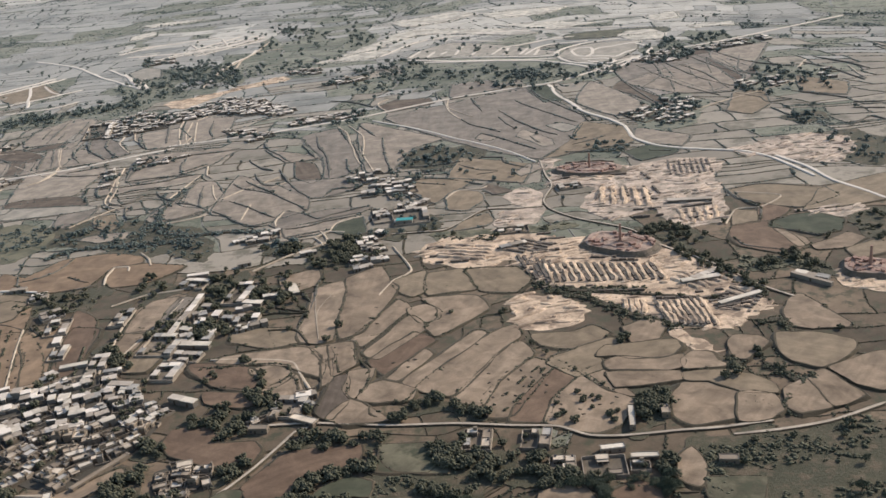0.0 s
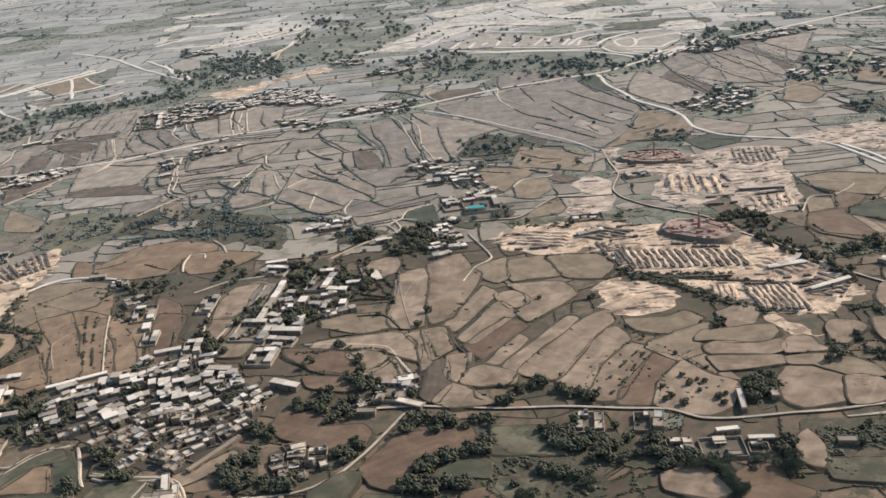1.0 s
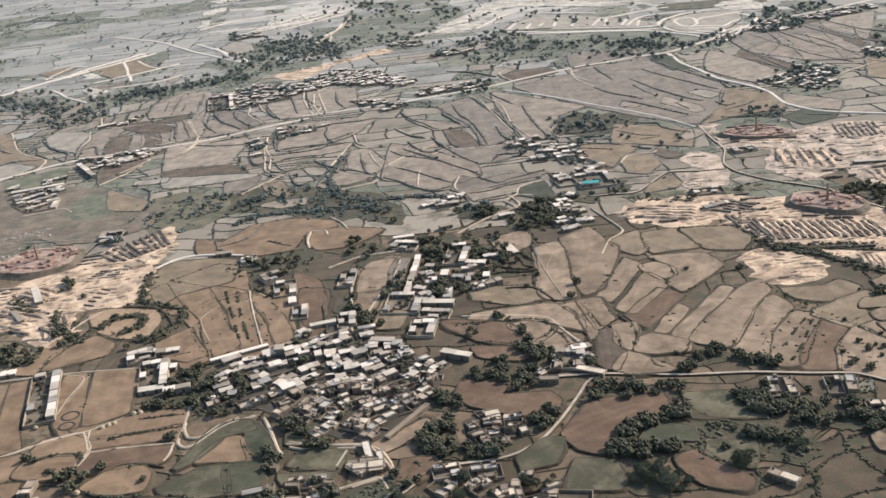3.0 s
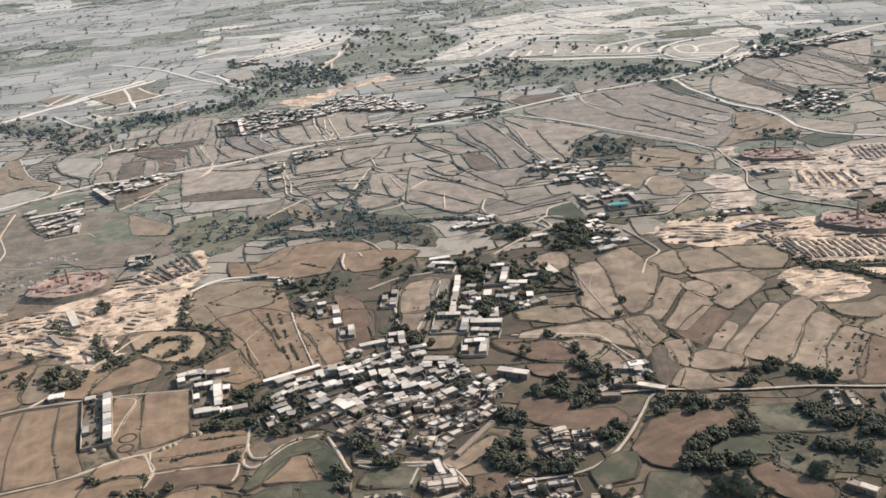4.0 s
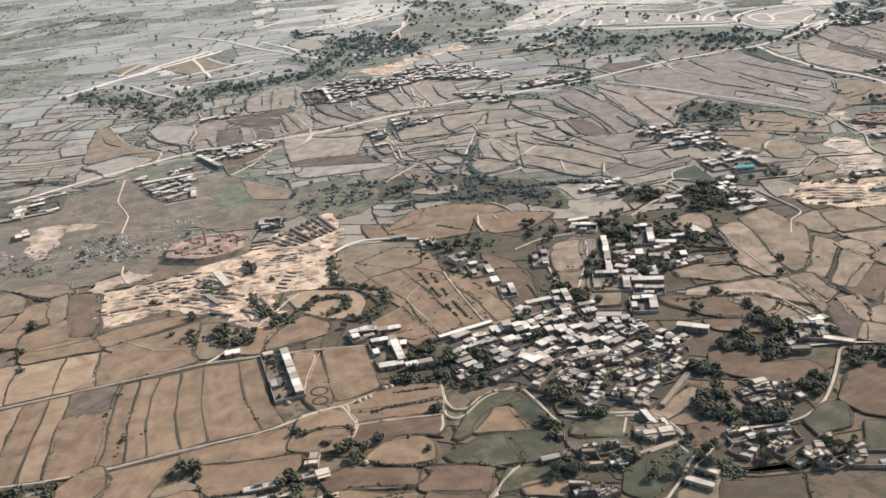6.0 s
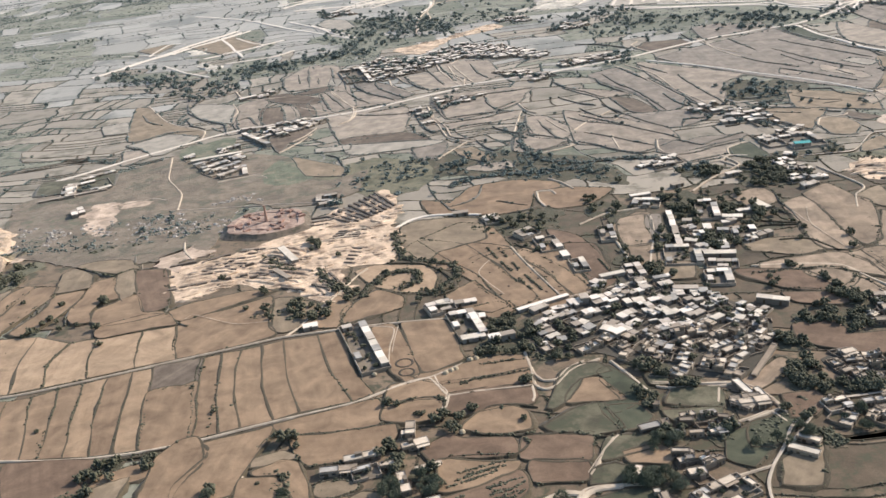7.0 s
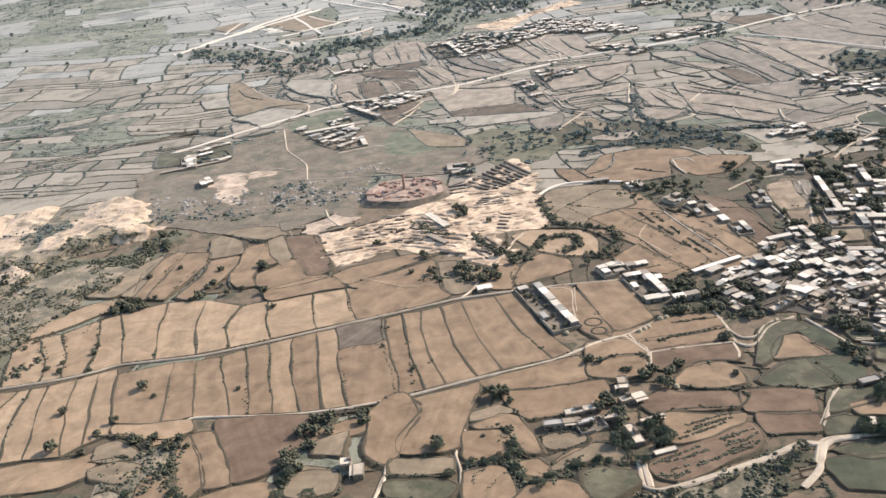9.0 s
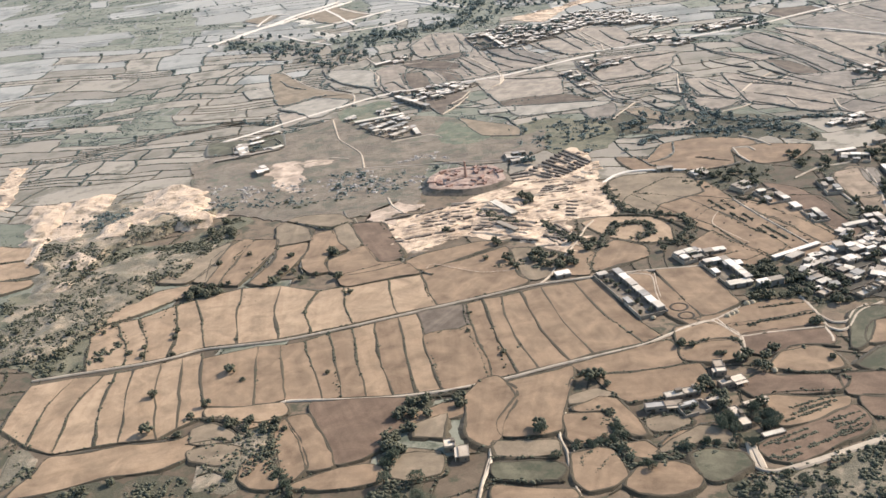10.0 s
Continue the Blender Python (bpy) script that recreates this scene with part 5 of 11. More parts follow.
COMMON = {"grass": ("sloping common of dry olive grass with goat paths and bare earth", COMMONGRASS), "lush": ("dull green grazing on a gentle slope", LUSHGRASS), "bare": ("worn patch of bare pinkish earth on the common", BAREEARTH), "dirt": ("bare brownish ground with thin weeds beside a yard", DIRT)}
common_level = [0.0]


def common(kind, *pts):
    """Open unfenced ground with a ragged edge, gently uneven, and no banks."""
    common_level[0] += 0.006
    line = curve_through(pts, True, 12, 0.3)
    ragged = 2.2 if kind == "bare" else 1.0
    line = [p + ragged * (Vector((noise.noise((p.x * 0.08, p.y * 0.08, 31)), noise.noise((p.x * 0.08, p.y * 0.08, 37)))) * 3.0 + Vector((noise.noise((p.x * 0.35, p.y * 0.35, 41)), noise.noise((p.x * 0.35, p.y * 0.35, 47)))) * 1.6) for p in line]
    bm = bmesh.new()
    top, low = [bm.verts.new((p.x, p.y, 0.42 + common_level[0])) for p in line], [bm.verts.new((p.x, p.y, -0.4)) for p in line]
    for i in range(len(line)):
        bm.faces.new((low[i], low[(i + 1) % len(line)], top[(i + 1) % len(line)], top[i]))
    bm.faces.new(top)
    bmesh.ops.recalc_face_normals(bm, faces=bm.faces)
    words, soil = COMMON[kind]
    tagged(link("common_ground", bm, soil), words, "ground", kind="structure")
    cover(pts)


def strips(tone, *rows):
    """Neighbouring strip fields: every row of points crosses all the banks between them."""
    n = len(rows[0])
    edges = [curve_through([r[k] for r in rows], False, 4) for k in range(n)]
    for k in range(n - 1):
        a, b = edges[k], edges[k + 1]
        shade = tone
        if rng.random() < 0.06:
            shade = {"pale": "tan", "tan": "pale", "brown": "tan", "grey": "brown", "olive": "tan", "dark": "dark", "green": "olive"}[tone]
        field(shade, *(list(a) + list(reversed(b))), smooth=False)


strips("tan",
       [(-432.5, 334.5), (-412.0, 339.3), (-402.7, 338.2), (-392.7, 339.6), (-383.5, 343.1), (-374.6, 344.9), (-365.4, 346.7), (-356.6, 348.1), (-348.6, 349.8)],
       [(-429.4, 313.4), (-410.8, 315.9), (-400.6, 316.1), (-390.2, 319.6), (-380.9, 316.0), (-372.2, 317.1), (-364.4, 318.8), (-354.6, 316.3), (-346.0, 316.6)],
       [(-426.1, 300.6), (-409.5, 295.6), (-398.3, 298.7), (-385.0, 296.6), (-377.9, 295.2), (-369.6, 293.6), (-361.0, 292.3), (-352.6, 291.3), (-342.9, 291.5)])
strips("tan",
       [(-330.3, 353.2), (-321.5, 355.3), (-314.4, 356.3), (-305.7, 358.5), (-297.4, 359.3), (-283.0, 360.5), (-272.3, 362.3)],
       [(-329.9, 323.9), (-319.9, 321.3), (-313.3, 322.6), (-302.9, 324.3), (-294.5, 329.8), (-277.1, 328.3), (-267.5, 326.6)],
       [(-325.8, 294.4), (-316.3, 296.2), (-309.0, 297.9), (-296.9, 299.9), (-288.4, 301.7), (-268.7, 305.3), (-261.4, 308.4)])
strips("pale",
       [(-496.4, 331.0), (-481.2, 332.9), (-470.1, 332.6), (-464.9, 333.0), (-458.5, 334.3), (-448.1, 336.4), (-440.4, 338.3), (-433.3, 339.9)],
       [(-498.1, 314.8), (-484.9, 315.4), (-475.2, 315.0), (-466.0, 316.5), (-456.9, 312.5), (-446.5, 311.8), (-437.5, 312.7), (-429.6, 313.5)],
       [(-498.6, 302.7), (-486.1, 289.8), (-475.7, 283.5), (-461.8, 284.3), (-453.3, 284.0), (-440.8, 283.7), (-434.1, 289.2), (-425.3, 294.7)])
strips("pale",
       [(-484.4, 376.4), (-473.2, 375.9), (-464.8, 377.7), (-450.3, 386.2), (-442.6, 389.4), (-423.4, 395.1), (-406.1, 392.9), (-389.7, 382.0), (-378.3, 384.3), (-359.2, 385.0), (-344.4, 385.8)],
       [(-480.8, 355.8), (-464.6, 353.4), (-457.7, 354.8), (-446.1, 356.0), (-435.6, 361.8), (-422.2, 368.0), (-407.2, 367.5), (-394.1, 366.9), (-377.7, 364.4), (-358.2, 366.7), (-342.3, 367.4)],
       [(-477.7, 337.5), (-462.9, 338.0), (-456.0, 339.2), (-446.7, 340.7), (-432.4, 344.6), (-419.8, 344.4), (-404.0, 344.4), (-391.2, 346.1), (-374.2, 349.1), (-356.4, 352.0), (-340.7, 355.1)])
field("tan", (-342.5, 388.7), (-322.8, 395.9), (-305.9, 403.1), (-304.7, 390.4), (-304.6, 374.6), (-302.4, 366.1), (-339.8, 356.8))
field("tan", (-350.8, 399.5), (-344.9, 405.7), (-318.4, 412.2), (-305.7, 409.5), (-325.0, 399.6), (-342.8, 391.1))
field("olive", (-303.4, 399.2), (-295.6, 399.9), (-284.6, 390.3), (-287.8, 373.6), (-297.3, 368.0), (-303.5, 374.2))
field("olive", (-241.6, 468.8), (-231.5, 473.8), (-203.8, 467.2), (-203.7, 440.5), (-216.5, 435.5), (-227.3, 431.6), (-234.1, 422.1), (-242.5, 429.3), (-243.8, 450.5))
field("tan", (-296.6, 296.7), (-291.3, 297.7), (-261.0, 304.1), (-260.0, 290.5), (-267.6, 288.6), (-289.2, 289.4), (-294.6, 291.6))
field("tan", (-289.6, 287.6), (-266.2, 286.7), (-255.3, 286.6), (-254.6, 279.7), (-260.1, 272.0), (-268.1, 270.5), (-283.3, 270.0), (-287.8, 278.8))
field("tan", (-260.5, 359.9), (-252.6, 360.3), (-246.8, 336.7), (-244.6, 319.4), (-248.7, 313.3), (-253.3, 322.7), (-258.0, 343.4))
field("tan", (-247.8, 360.5), (-231.2, 358.4), (-227.6, 333.7), (-227.0, 326.2), (-239.1, 319.7), (-242.8, 321.6), (-245.1, 337.2))
field("pale", (-482.8, 261.8), (-477.9, 272.0), (-475.2, 280.6), (-461.9, 280.8), (-448.9, 281.1), (-433.9, 280.9), (-427.0, 284.9), (-426.0, 280.7), (-429.6, 271.4), (-437.2, 267.6), (-451.5, 267.2), (-466.6, 263.4))
field("pale", (-421.5, 293.8), (-404.6, 289.9), (-400.1, 287.4), (-404.2, 285.0), (-411.7, 284.0))
field("tan", (-233.4, 445.7), (-213.0, 433.8), (-202.2, 405.3), (-195.1, 383.8), (-191.1, 370.6), (-201.0, 363.9), (-211.3, 398.9))
field("tan", (-211.4, 434.7), (-193.8, 425.2), (-188.0, 393.2), (-181.5, 367.4), (-189.7, 369.1), (-194.9, 387.7))
field("tan", (-190.2, 422.0), (-178.8, 405.7), (-171.6, 388.4), (-167.8, 371.5), (-178.2, 367.0), (-185.6, 395.5))
field("brown", (-171.6, 440.4), (-160.3, 429.7), (-156.3, 408.4), (-154.7, 383.5), (-162.3, 382.8), (-168.7, 415.4))
field("tan", (-138.6, 437.0), (-125.7, 438.7), (-120.8, 434.9), (-127.9, 412.6), (-143.3, 391.9), (-141.6, 410.3))
field("olive", (-88.5, 400.3), (-61.4, 395.1), (-59.6, 381.8), (-71.8, 379.4), (-89.4, 387.9))
field("tan", (-215.5, 368.0), (-203.6, 368.8), (-201.6, 361.5), (-211.1, 356.6))
field("green", (-142.0, 254.1), (-138.8, 259.6), (-127.2, 261.6), (-125.8, 256.6), (-136.5, 247.5), (-143.5, 247.9))
field("pale", (-266.2, 419.3), (-257.3, 422.9), (-235.9, 416.6), (-230.5, 405.7), (-235.1, 389.6), (-247.7, 393.2), (-258.4, 402.0))
field("tan", (-271.2, 380.7), (-257.9, 396.1), (-247.4, 387.6), (-248.0, 377.0), (-263.1, 370.8), (-272.3, 369.3))
field("tan", (-288.1, 372.5), (-275.3, 395.4), (-269.3, 385.5), (-276.7, 367.0))
field("tan", (-227.6, 382.0), (-215.2, 392.4), (-203.7, 365.7), (-210.9, 362.6), (-222.7, 369.9))
field("tan", (-167.8, 495.0), (-149.3, 495.6), (-129.2, 485.9), (-143.7, 469.6), (-161.6, 467.6), (-167.9, 477.9))
field("pale", (-59.9, 393.0), (-54.5, 435.6), (-43.9, 441.8), (-41.7, 425.4), (-44.1, 400.7), (-45.2, 380.9), (-51.4, 378.0), (-58.2, 381.3))
field("pale", (-40.4, 445.8), (-24.5, 454.5), (-20.3, 434.5), (-17.0, 425.3), (-32.1, 387.1), (-41.0, 380.9), (-42.6, 400.3), (-40.4, 425.0))
field("tan", (-16.7, 413.4), (-11.7, 403.2), (-31.7, 370.5), (-37.4, 376.2))
field("tan", (-12.0, 394.2), (-6.6, 386.9), (-6.2, 379.4), (-25.0, 358.5), (-30.7, 364.0))
field("pale", (-4.6, 404.4), (1.0, 398.0), (0.7, 389.2), (-6.5, 387.5), (-10.9, 395.1), (-11.7, 402.6))
field("brown", (-28.3, 356.8), (-10.1, 377.6), (-1.9, 369.0), (-10.9, 359.2), (-22.1, 343.2))
field("pale", (-22.3, 341.4), (-6.3, 360.7), (-3.6, 356.4), (-16.7, 338.7))
field("pale", (-15.1, 337.0), (16.1, 372.7), (20.3, 368.9), (-10.5, 333.2))
field("tan", (-9.6, 331.6), (20.9, 367.1), (31.9, 374.3), (32.9, 363.1), (22.6, 351.1), (3.2, 322.6))
field("tan", (4.1, 321.5), (23.5, 349.9), (32.7, 357.8), (35.8, 346.5), (20.5, 328.8), (13.2, 313.2), (7.4, 315.7))
field("tan", (14.5, 317.5), (18.8, 325.6), (35.4, 342.6), (42.3, 336.2), (22.6, 304.2), (14.9, 305.5))
field("brown", (23.2, 304.1), (25.4, 309.7), (43.3, 333.1), (48.9, 326.8), (39.3, 312.8), (33.4, 297.6), (22.8, 299.5))
field("tan", (34.0, 297.5), (40.1, 311.8), (53.4, 325.8), (58.4, 313.6), (65.1, 305.4), (59.3, 289.8), (50.2, 286.5), (41.0, 291.4))
field("tan", (-5.1, 411.5), (18.1, 409.1), (22.9, 395.3), (5.7, 377.5), (-0.9, 373.7), (-4.2, 381.8), (1.1, 389.0), (1.4, 401.0))
field("olive", (-19.5, 434.3), (-3.6, 442.6), (-4.7, 419.9), (-9.8, 416.7), (-14.1, 421.2))
field("olive", (-1.0, 440.4), (14.8, 440.9), (18.8, 416.8), (-2.0, 415.9), (-3.3, 422.9))
field("olive", (17.5, 440.1), (40.4, 437.1), (46.2, 421.3), (37.5, 408.4), (21.6, 414.7))
field("olive", (39.3, 364.2), (55.5, 362.8), (64.6, 365.9), (69.2, 358.8), (64.6, 353.6), (51.9, 349.0), (41.6, 354.1))
field("olive", (43.9, 342.5), (51.0, 345.7), (69.1, 353.0), (70.7, 348.5), (61.2, 341.8), (60.7, 330.0), (50.3, 326.5), (42.3, 338.1))
field("pale", (81.1, 304.8), (86.1, 312.1), (94.9, 313.1), (104.2, 308.4), (103.0, 300.7), (96.5, 286.4), (82.6, 284.9), (78.6, 292.5))
field("tan", (53.1, 328.6), (63.4, 334.0), (61.2, 323.0), (66.3, 308.9), (59.7, 314.6))
field("tan", (-241.1, 438.8), (-228.8, 451.9), (-212.4, 463.3), (-198.5, 454.0), (-194.1, 426.9), (-207.5, 418.2), (-217.7, 409.1), (-229.0, 411.8))
field("tan", (-219.5, 406.7), (-210.4, 418.9), (-194.6, 424.0), (-181.6, 389.5), (-175.8, 358.4), (-199.8, 361.4))
field("tan", (-190.9, 420.0), (-175.0, 425.1), (-164.7, 365.4), (-170.9, 362.0), (-180.3, 389.2))
field("brown", (-165.9, 396.6), (-167.2, 420.1), (-154.7, 417.0), (-154.4, 377.9), (-162.8, 367.4))
field("tan", (-140.5, 435.3), (-125.8, 448.3), (-118.2, 442.7), (-124.7, 409.4), (-138.7, 415.9))
field("tan", (-139.6, 390.3), (-135.0, 409.0), (-126.6, 404.0), (-133.9, 378.3))
field("pale", (-74.2, 455.4), (-57.1, 461.7), (-55.8, 443.0), (-70.8, 433.3))
field("pale", (-478.2, 378.2), (-474.8, 389.8), (-461.0, 401.3), (-446.4, 404.0), (-443.5, 400.9), (-454.3, 391.1), (-465.0, 383.4), (-474.7, 378.3))
field("pale", (-548.2, 456.3), (-530.7, 457.8), (-524.5, 440.8), (-542.2, 437.8))
field("pale", (-556.1, 481.0), (-540.3, 476.1), (-543.6, 524.1), (-532.7, 512.1), (-533.1, 481.1), (-532.2, 463.0), (-549.6, 460.8))
field("pale", (-541.3, 435.1), (-525.0, 433.4), (-526.7, 426.0), (-537.0, 421.9))
field("dark", (-347.2, 350.4), (-330.3, 352.7), (-329.9, 335.2), (-333.6, 333.4), (-347.1, 334.3))
field("tan", (-346.6, 331.9), (-333.7, 332.5), (-329.8, 334.2), (-328.9, 320.6), (-326.3, 294.9), (-341.7, 292.0), (-345.5, 312.3))
field("green", (-147.8, 255.9), (-128.5, 259.4), (-132.0, 252.0), (-147.2, 238.5), (-152.5, 242.8))
field("tan", (-132.7, 284.3), (-114.8, 296.9), (-112.9, 292.2), (-130.2, 278.6))
field("olive", (-137.3, 239.2), (-123.8, 243.6), (-132.6, 226.5), (-141.5, 228.6))
field("tan", (-357.7, 275.5), (-350.8, 280.3), (-337.7, 283.4), (-338.4, 276.0), (-347.1, 274.0), (-355.4, 272.0))
field("tan", (-279.8, 244.1), (-273.6, 249.6), (-260.9, 250.3), (-256.2, 247.4), (-258.3, 241.6), (-268.9, 242.2), (-276.9, 241.7))
field("olive", (-281.1, 257.9), (-277.0, 259.2), (-268.4, 257.5), (-268.5, 254.3), (-279.2, 251.8), (-281.3, 253.8))
field("olive", (-363.0, 256.6), (-357.5, 259.8), (-347.9, 256.2), (-348.0, 245.1), (-351.5, 243.7), (-363.5, 243.8))
field("pale", (-284.2, 805.8), (-275.5, 811.4), (-271.8, 775.9), (-283.2, 781.1), level=True)
field_bank((-270.6, 768.2), (-263.3, 747.6), (-253.5, 725.2))
field_bank((-265.9, 814.8), (-262.1, 782.4), (-253.2, 756.9), (-240.8, 737.7), (-233.7, 726.2))
field_bank((-247.3, 792.5), (-244.6, 767.2), (-234.8, 745.2), (-225.3, 729.1))
field_bank((-288.5, 776.3), (-277.7, 740.6), (-272.1, 717.3))
field_bank((-166.4, 815.5), (-163.9, 781.8), (-158.6, 760.2))
field_bank((-222.2, 786.4), (-215.9, 764.8), (-211.0, 750.0))
field_bank((-203.5, 813.0), (-198.3, 782.7), (-194.3, 754.8))
field_bank((-172.8, 709.2), (-163.5, 713.2), (-146.6, 712.3), (-131.5, 715.5))
field_bank((-168.7, 705.7), (-168.3, 683.5), (-165.5, 667.3))
field_bank((-166.7, 667.8), (-156.4, 676.8), (-149.3, 681.4))
field_bank((-204.9, 718.5), (-202.9, 687.7), (-201.1, 660.7))
field_bank((-201.1, 659.3), (-188.6, 661.2), (-168.8, 661.5))
field_bank((-264.5, 695.8), (-245.5, 687.8), (-227.1, 684.5))
field_bank((-254.6, 699.1), (-238.4, 702.9), (-226.4, 708.6))
field_bank((-204.7, 647.0), (-188.5, 648.6), (-173.0, 650.4), (-167.0, 655.0), (-153.1, 659.2))
field("tan", (-290.9, 766.8), (-279.0, 772.0), (-260.4, 763.6), (-231.4, 723.6), (-243.9, 721.0), (-284.6, 716.4), level=True)
field("tan", (-283.5, 708.3), (-230.3, 704.0), (-224.4, 686.4), (-228.1, 666.2), (-234.2, 640.3), (-256.5, 636.2), (-274.4, 635.7), level=True)
field("tan", (-205.0, 721.8), (-171.7, 723.6), (-146.0, 723.9), (-131.5, 715.5), (-138.6, 703.7), (-148.2, 679.4), (-168.0, 662.6), (-201.1, 659.3), level=True)
field("tan", (-221.1, 685.0), (-209.0, 662.6), (-203.6, 635.9), (-212.8, 629.2), (-217.6, 644.2), level=True)
field("tan", (-207.8, 648.3), (-165.0, 657.0), (-149.3, 657.5), (-153.9, 642.5), (-173.2, 636.9), (-201.6, 631.2), level=True)
field("brown", (-265.9, 814.8), (-234.3, 773.3), (-219.3, 738.2), (-231.8, 730.3), (-252.9, 753.3), level=True)
field("tan", (-221.7, 795.8), (-193.9, 802.2), (-171.3, 749.6), (-188.9, 745.3), (-206.5, 746.2), level=True)
field("tan", (-191.7, 832.4), (-150.8, 822.7), (-148.4, 766.6), (-166.9, 749.4), (-181.0, 748.7), level=True)
field("dark", (-274.6, 637.0), (-253.2, 641.4), (-230.1, 636.1), (-217.1, 615.9), (-247.6, 621.6), (-273.3, 626.6), level=True)
field("pale", (-272.8, 622.7), (-247.4, 619.1), (-217.7, 613.6), (-208.4, 608.8), (-213.7, 604.9), (-235.1, 601.3), (-267.3, 601.9), level=True)
field_bank((-217.8, 657.8), (-217.6, 644.2), (-212.9, 630.5), (-203.6, 635.9))
field_bank((-201.6, 631.2), (-188.4, 636.4), (-173.2, 636.9))
field_bank((-201.1, 609.6), (-188.3, 609.5), (-179.0, 626.0))
field("olive", (-202.3, 586.6), (-191.8, 588.3), (-184.7, 568.8), (-186.4, 556.6), (-198.4, 568.5), level=True)
field("brown", (-227.6, 596.1), (-213.6, 602.4), (-207.1, 603.5), (-209.4, 587.0), (-217.6, 574.5), (-224.5, 574.9), level=True)
field_bank((-188.3, 604.6), (-184.0, 585.3), (-179.5, 575.7), (-174.2, 578.2))
field_bank((-173.4, 626.4), (-166.2, 613.2), (-159.1, 605.4), (-151.4, 614.9))
field_bank((-147.8, 647.0), (-151.0, 621.2), (-150.5, 595.9))
field_bank((-143.2, 627.3), (-140.2, 604.1), (-138.4, 587.6), (-136.0, 581.9))
field_bank((-155.1, 597.7), (-145.3, 592.6), (-136.9, 584.6))
field("tan", (-167.4, 571.1), (-159.1, 605.4), (-137.0, 582.3), (-134.1, 574.2), (-146.8, 567.8), (-160.7, 565.3), level=True)
field("tan", (-148.3, 637.5), (-137.0, 635.5), (-126.9, 605.1), (-126.6, 592.5), (-136.9, 584.6), (-152.3, 596.6), level=True)
field_bank((-160.6, 568.5), (-150.3, 565.8), (-139.6, 571.8), (-132.2, 576.9))
field("tan", (-203.0, 549.3), (-188.1, 552.0), (-174.7, 551.3), (-174.2, 541.9), (-188.0, 538.9), level=True)
field("tan", (-229.3, 502.8), (-215.1, 493.8), (-200.5, 514.9), (-175.2, 517.2), (-156.7, 507.0), (-155.5, 499.5), (-169.5, 495.5), (-176.0, 472.8), (-190.6, 469.7), (-205.3, 474.5), (-226.3, 482.9), level=True)
field_bank((-216.2, 487.6), (-206.0, 492.5), (-198.6, 501.0), (-194.8, 514.8))
field_bank((-219.8, 497.1), (-216.1, 484.3), (-209.9, 479.9))
field_bank((-190.8, 488.3), (-175.9, 476.8))
field_bank((-187.7, 468.8), (-176.0, 471.3), (-171.6, 474.6))
field("dark", (-15.1, 819.4), (13.5, 815.7), (16.2, 795.7), (-17.5, 782.5), (-27.8, 803.3), level=True)
field_bank((-71.4, 845.0), (-52.3, 832.4), (-38.1, 813.2), (-32.6, 803.5))
field_bank((20.5, 836.1), (20.7, 804.7))
field_bank((47.7, 797.0), (50.6, 772.8), (53.3, 749.8))
field_bank((35.0, 732.8), (42.3, 711.7), (51.9, 697.6), (59.7, 684.7))
field("brown", (-84.7, 730.7), (-60.9, 743.5), (-51.6, 706.1), (-40.9, 684.1), (-38.8, 643.6), (-49.4, 619.4), (-61.2, 617.5), (-66.0, 669.6), level=True)
field("tan", (-41.3, 753.3), (-15.6, 725.1), (4.8, 700.5), (17.4, 683.9), (-3.5, 666.8), (-19.7, 616.4), (-35.3, 623.2), (-40.9, 684.1), level=True)
field("brown", (-21.6, 761.5), (25.8, 786.0), (74.4, 806.0), (98.4, 812.1), (122.4, 703.9), (104.7, 649.0), (77.9, 610.9), (38.4, 653.9), (6.4, 707.0), level=True)
field_bank((-42.2, 747.8), (-36.6, 729.8), (-29.6, 709.8))
field_bank((-57.5, 741.8), (-51.9, 716.9), (-49.1, 696.3))
field_bank((-75.0, 731.5), (-71.5, 701.6), (-65.1, 675.5), (-61.4, 649.1), (-59.4, 616.7))
field_bank((-82.5, 720.7), (-81.8, 702.9), (-76.1, 683.7), (-71.0, 668.6))
field_bank((-47.7, 704.3), (-42.6, 675.0), (-38.2, 646.4), (-35.3, 623.2))
field_bank((-24.7, 702.2), (-23.9, 676.2), (-22.4, 651.6), (-20.1, 630.9), (-20.3, 613.9))
field_bank((-50.2, 656.3), (-46.9, 632.4), (-43.4, 621.0))
field_bank((-12.3, 647.0), (-0.6, 662.2), (12.6, 665.9))
field("dark", (-85.0, 664.0), (-72.5, 653.9), (-64.7, 619.0), (-69.9, 610.3), (-80.7, 625.7), level=True)
field("tan", (-109.3, 702.1), (-86.3, 685.1), (-71.0, 668.6), (-90.9, 665.1), level=True)
field_bank((-114.7, 726.9), (-108.9, 706.9), (-98.6, 685.7), (-88.8, 665.7))
field_bank((-118.9, 678.9), (-109.5, 659.6), (-99.0, 647.7))
field_bank((-111.0, 645.6), (-102.5, 618.5), (-92.0, 612.8))
field_bank((-94.9, 648.9), (-87.0, 621.5), (-81.8, 606.0), (-69.7, 579.7))
field_bank((-123.5, 627.2), (-114.4, 612.8), (-97.4, 599.5), (-85.1, 584.6))
field_bank((-61.0, 578.6), (-55.0, 591.1), (-44.2, 590.5), (-36.7, 591.3))
field("tan", (-121.0, 642.7), (-102.5, 618.5), (-82.3, 602.3), (-71.4, 580.3), (-70.4, 556.4), (-85.7, 546.8), (-101.9, 540.0), (-119.4, 564.0), (-128.4, 572.0), level=True)
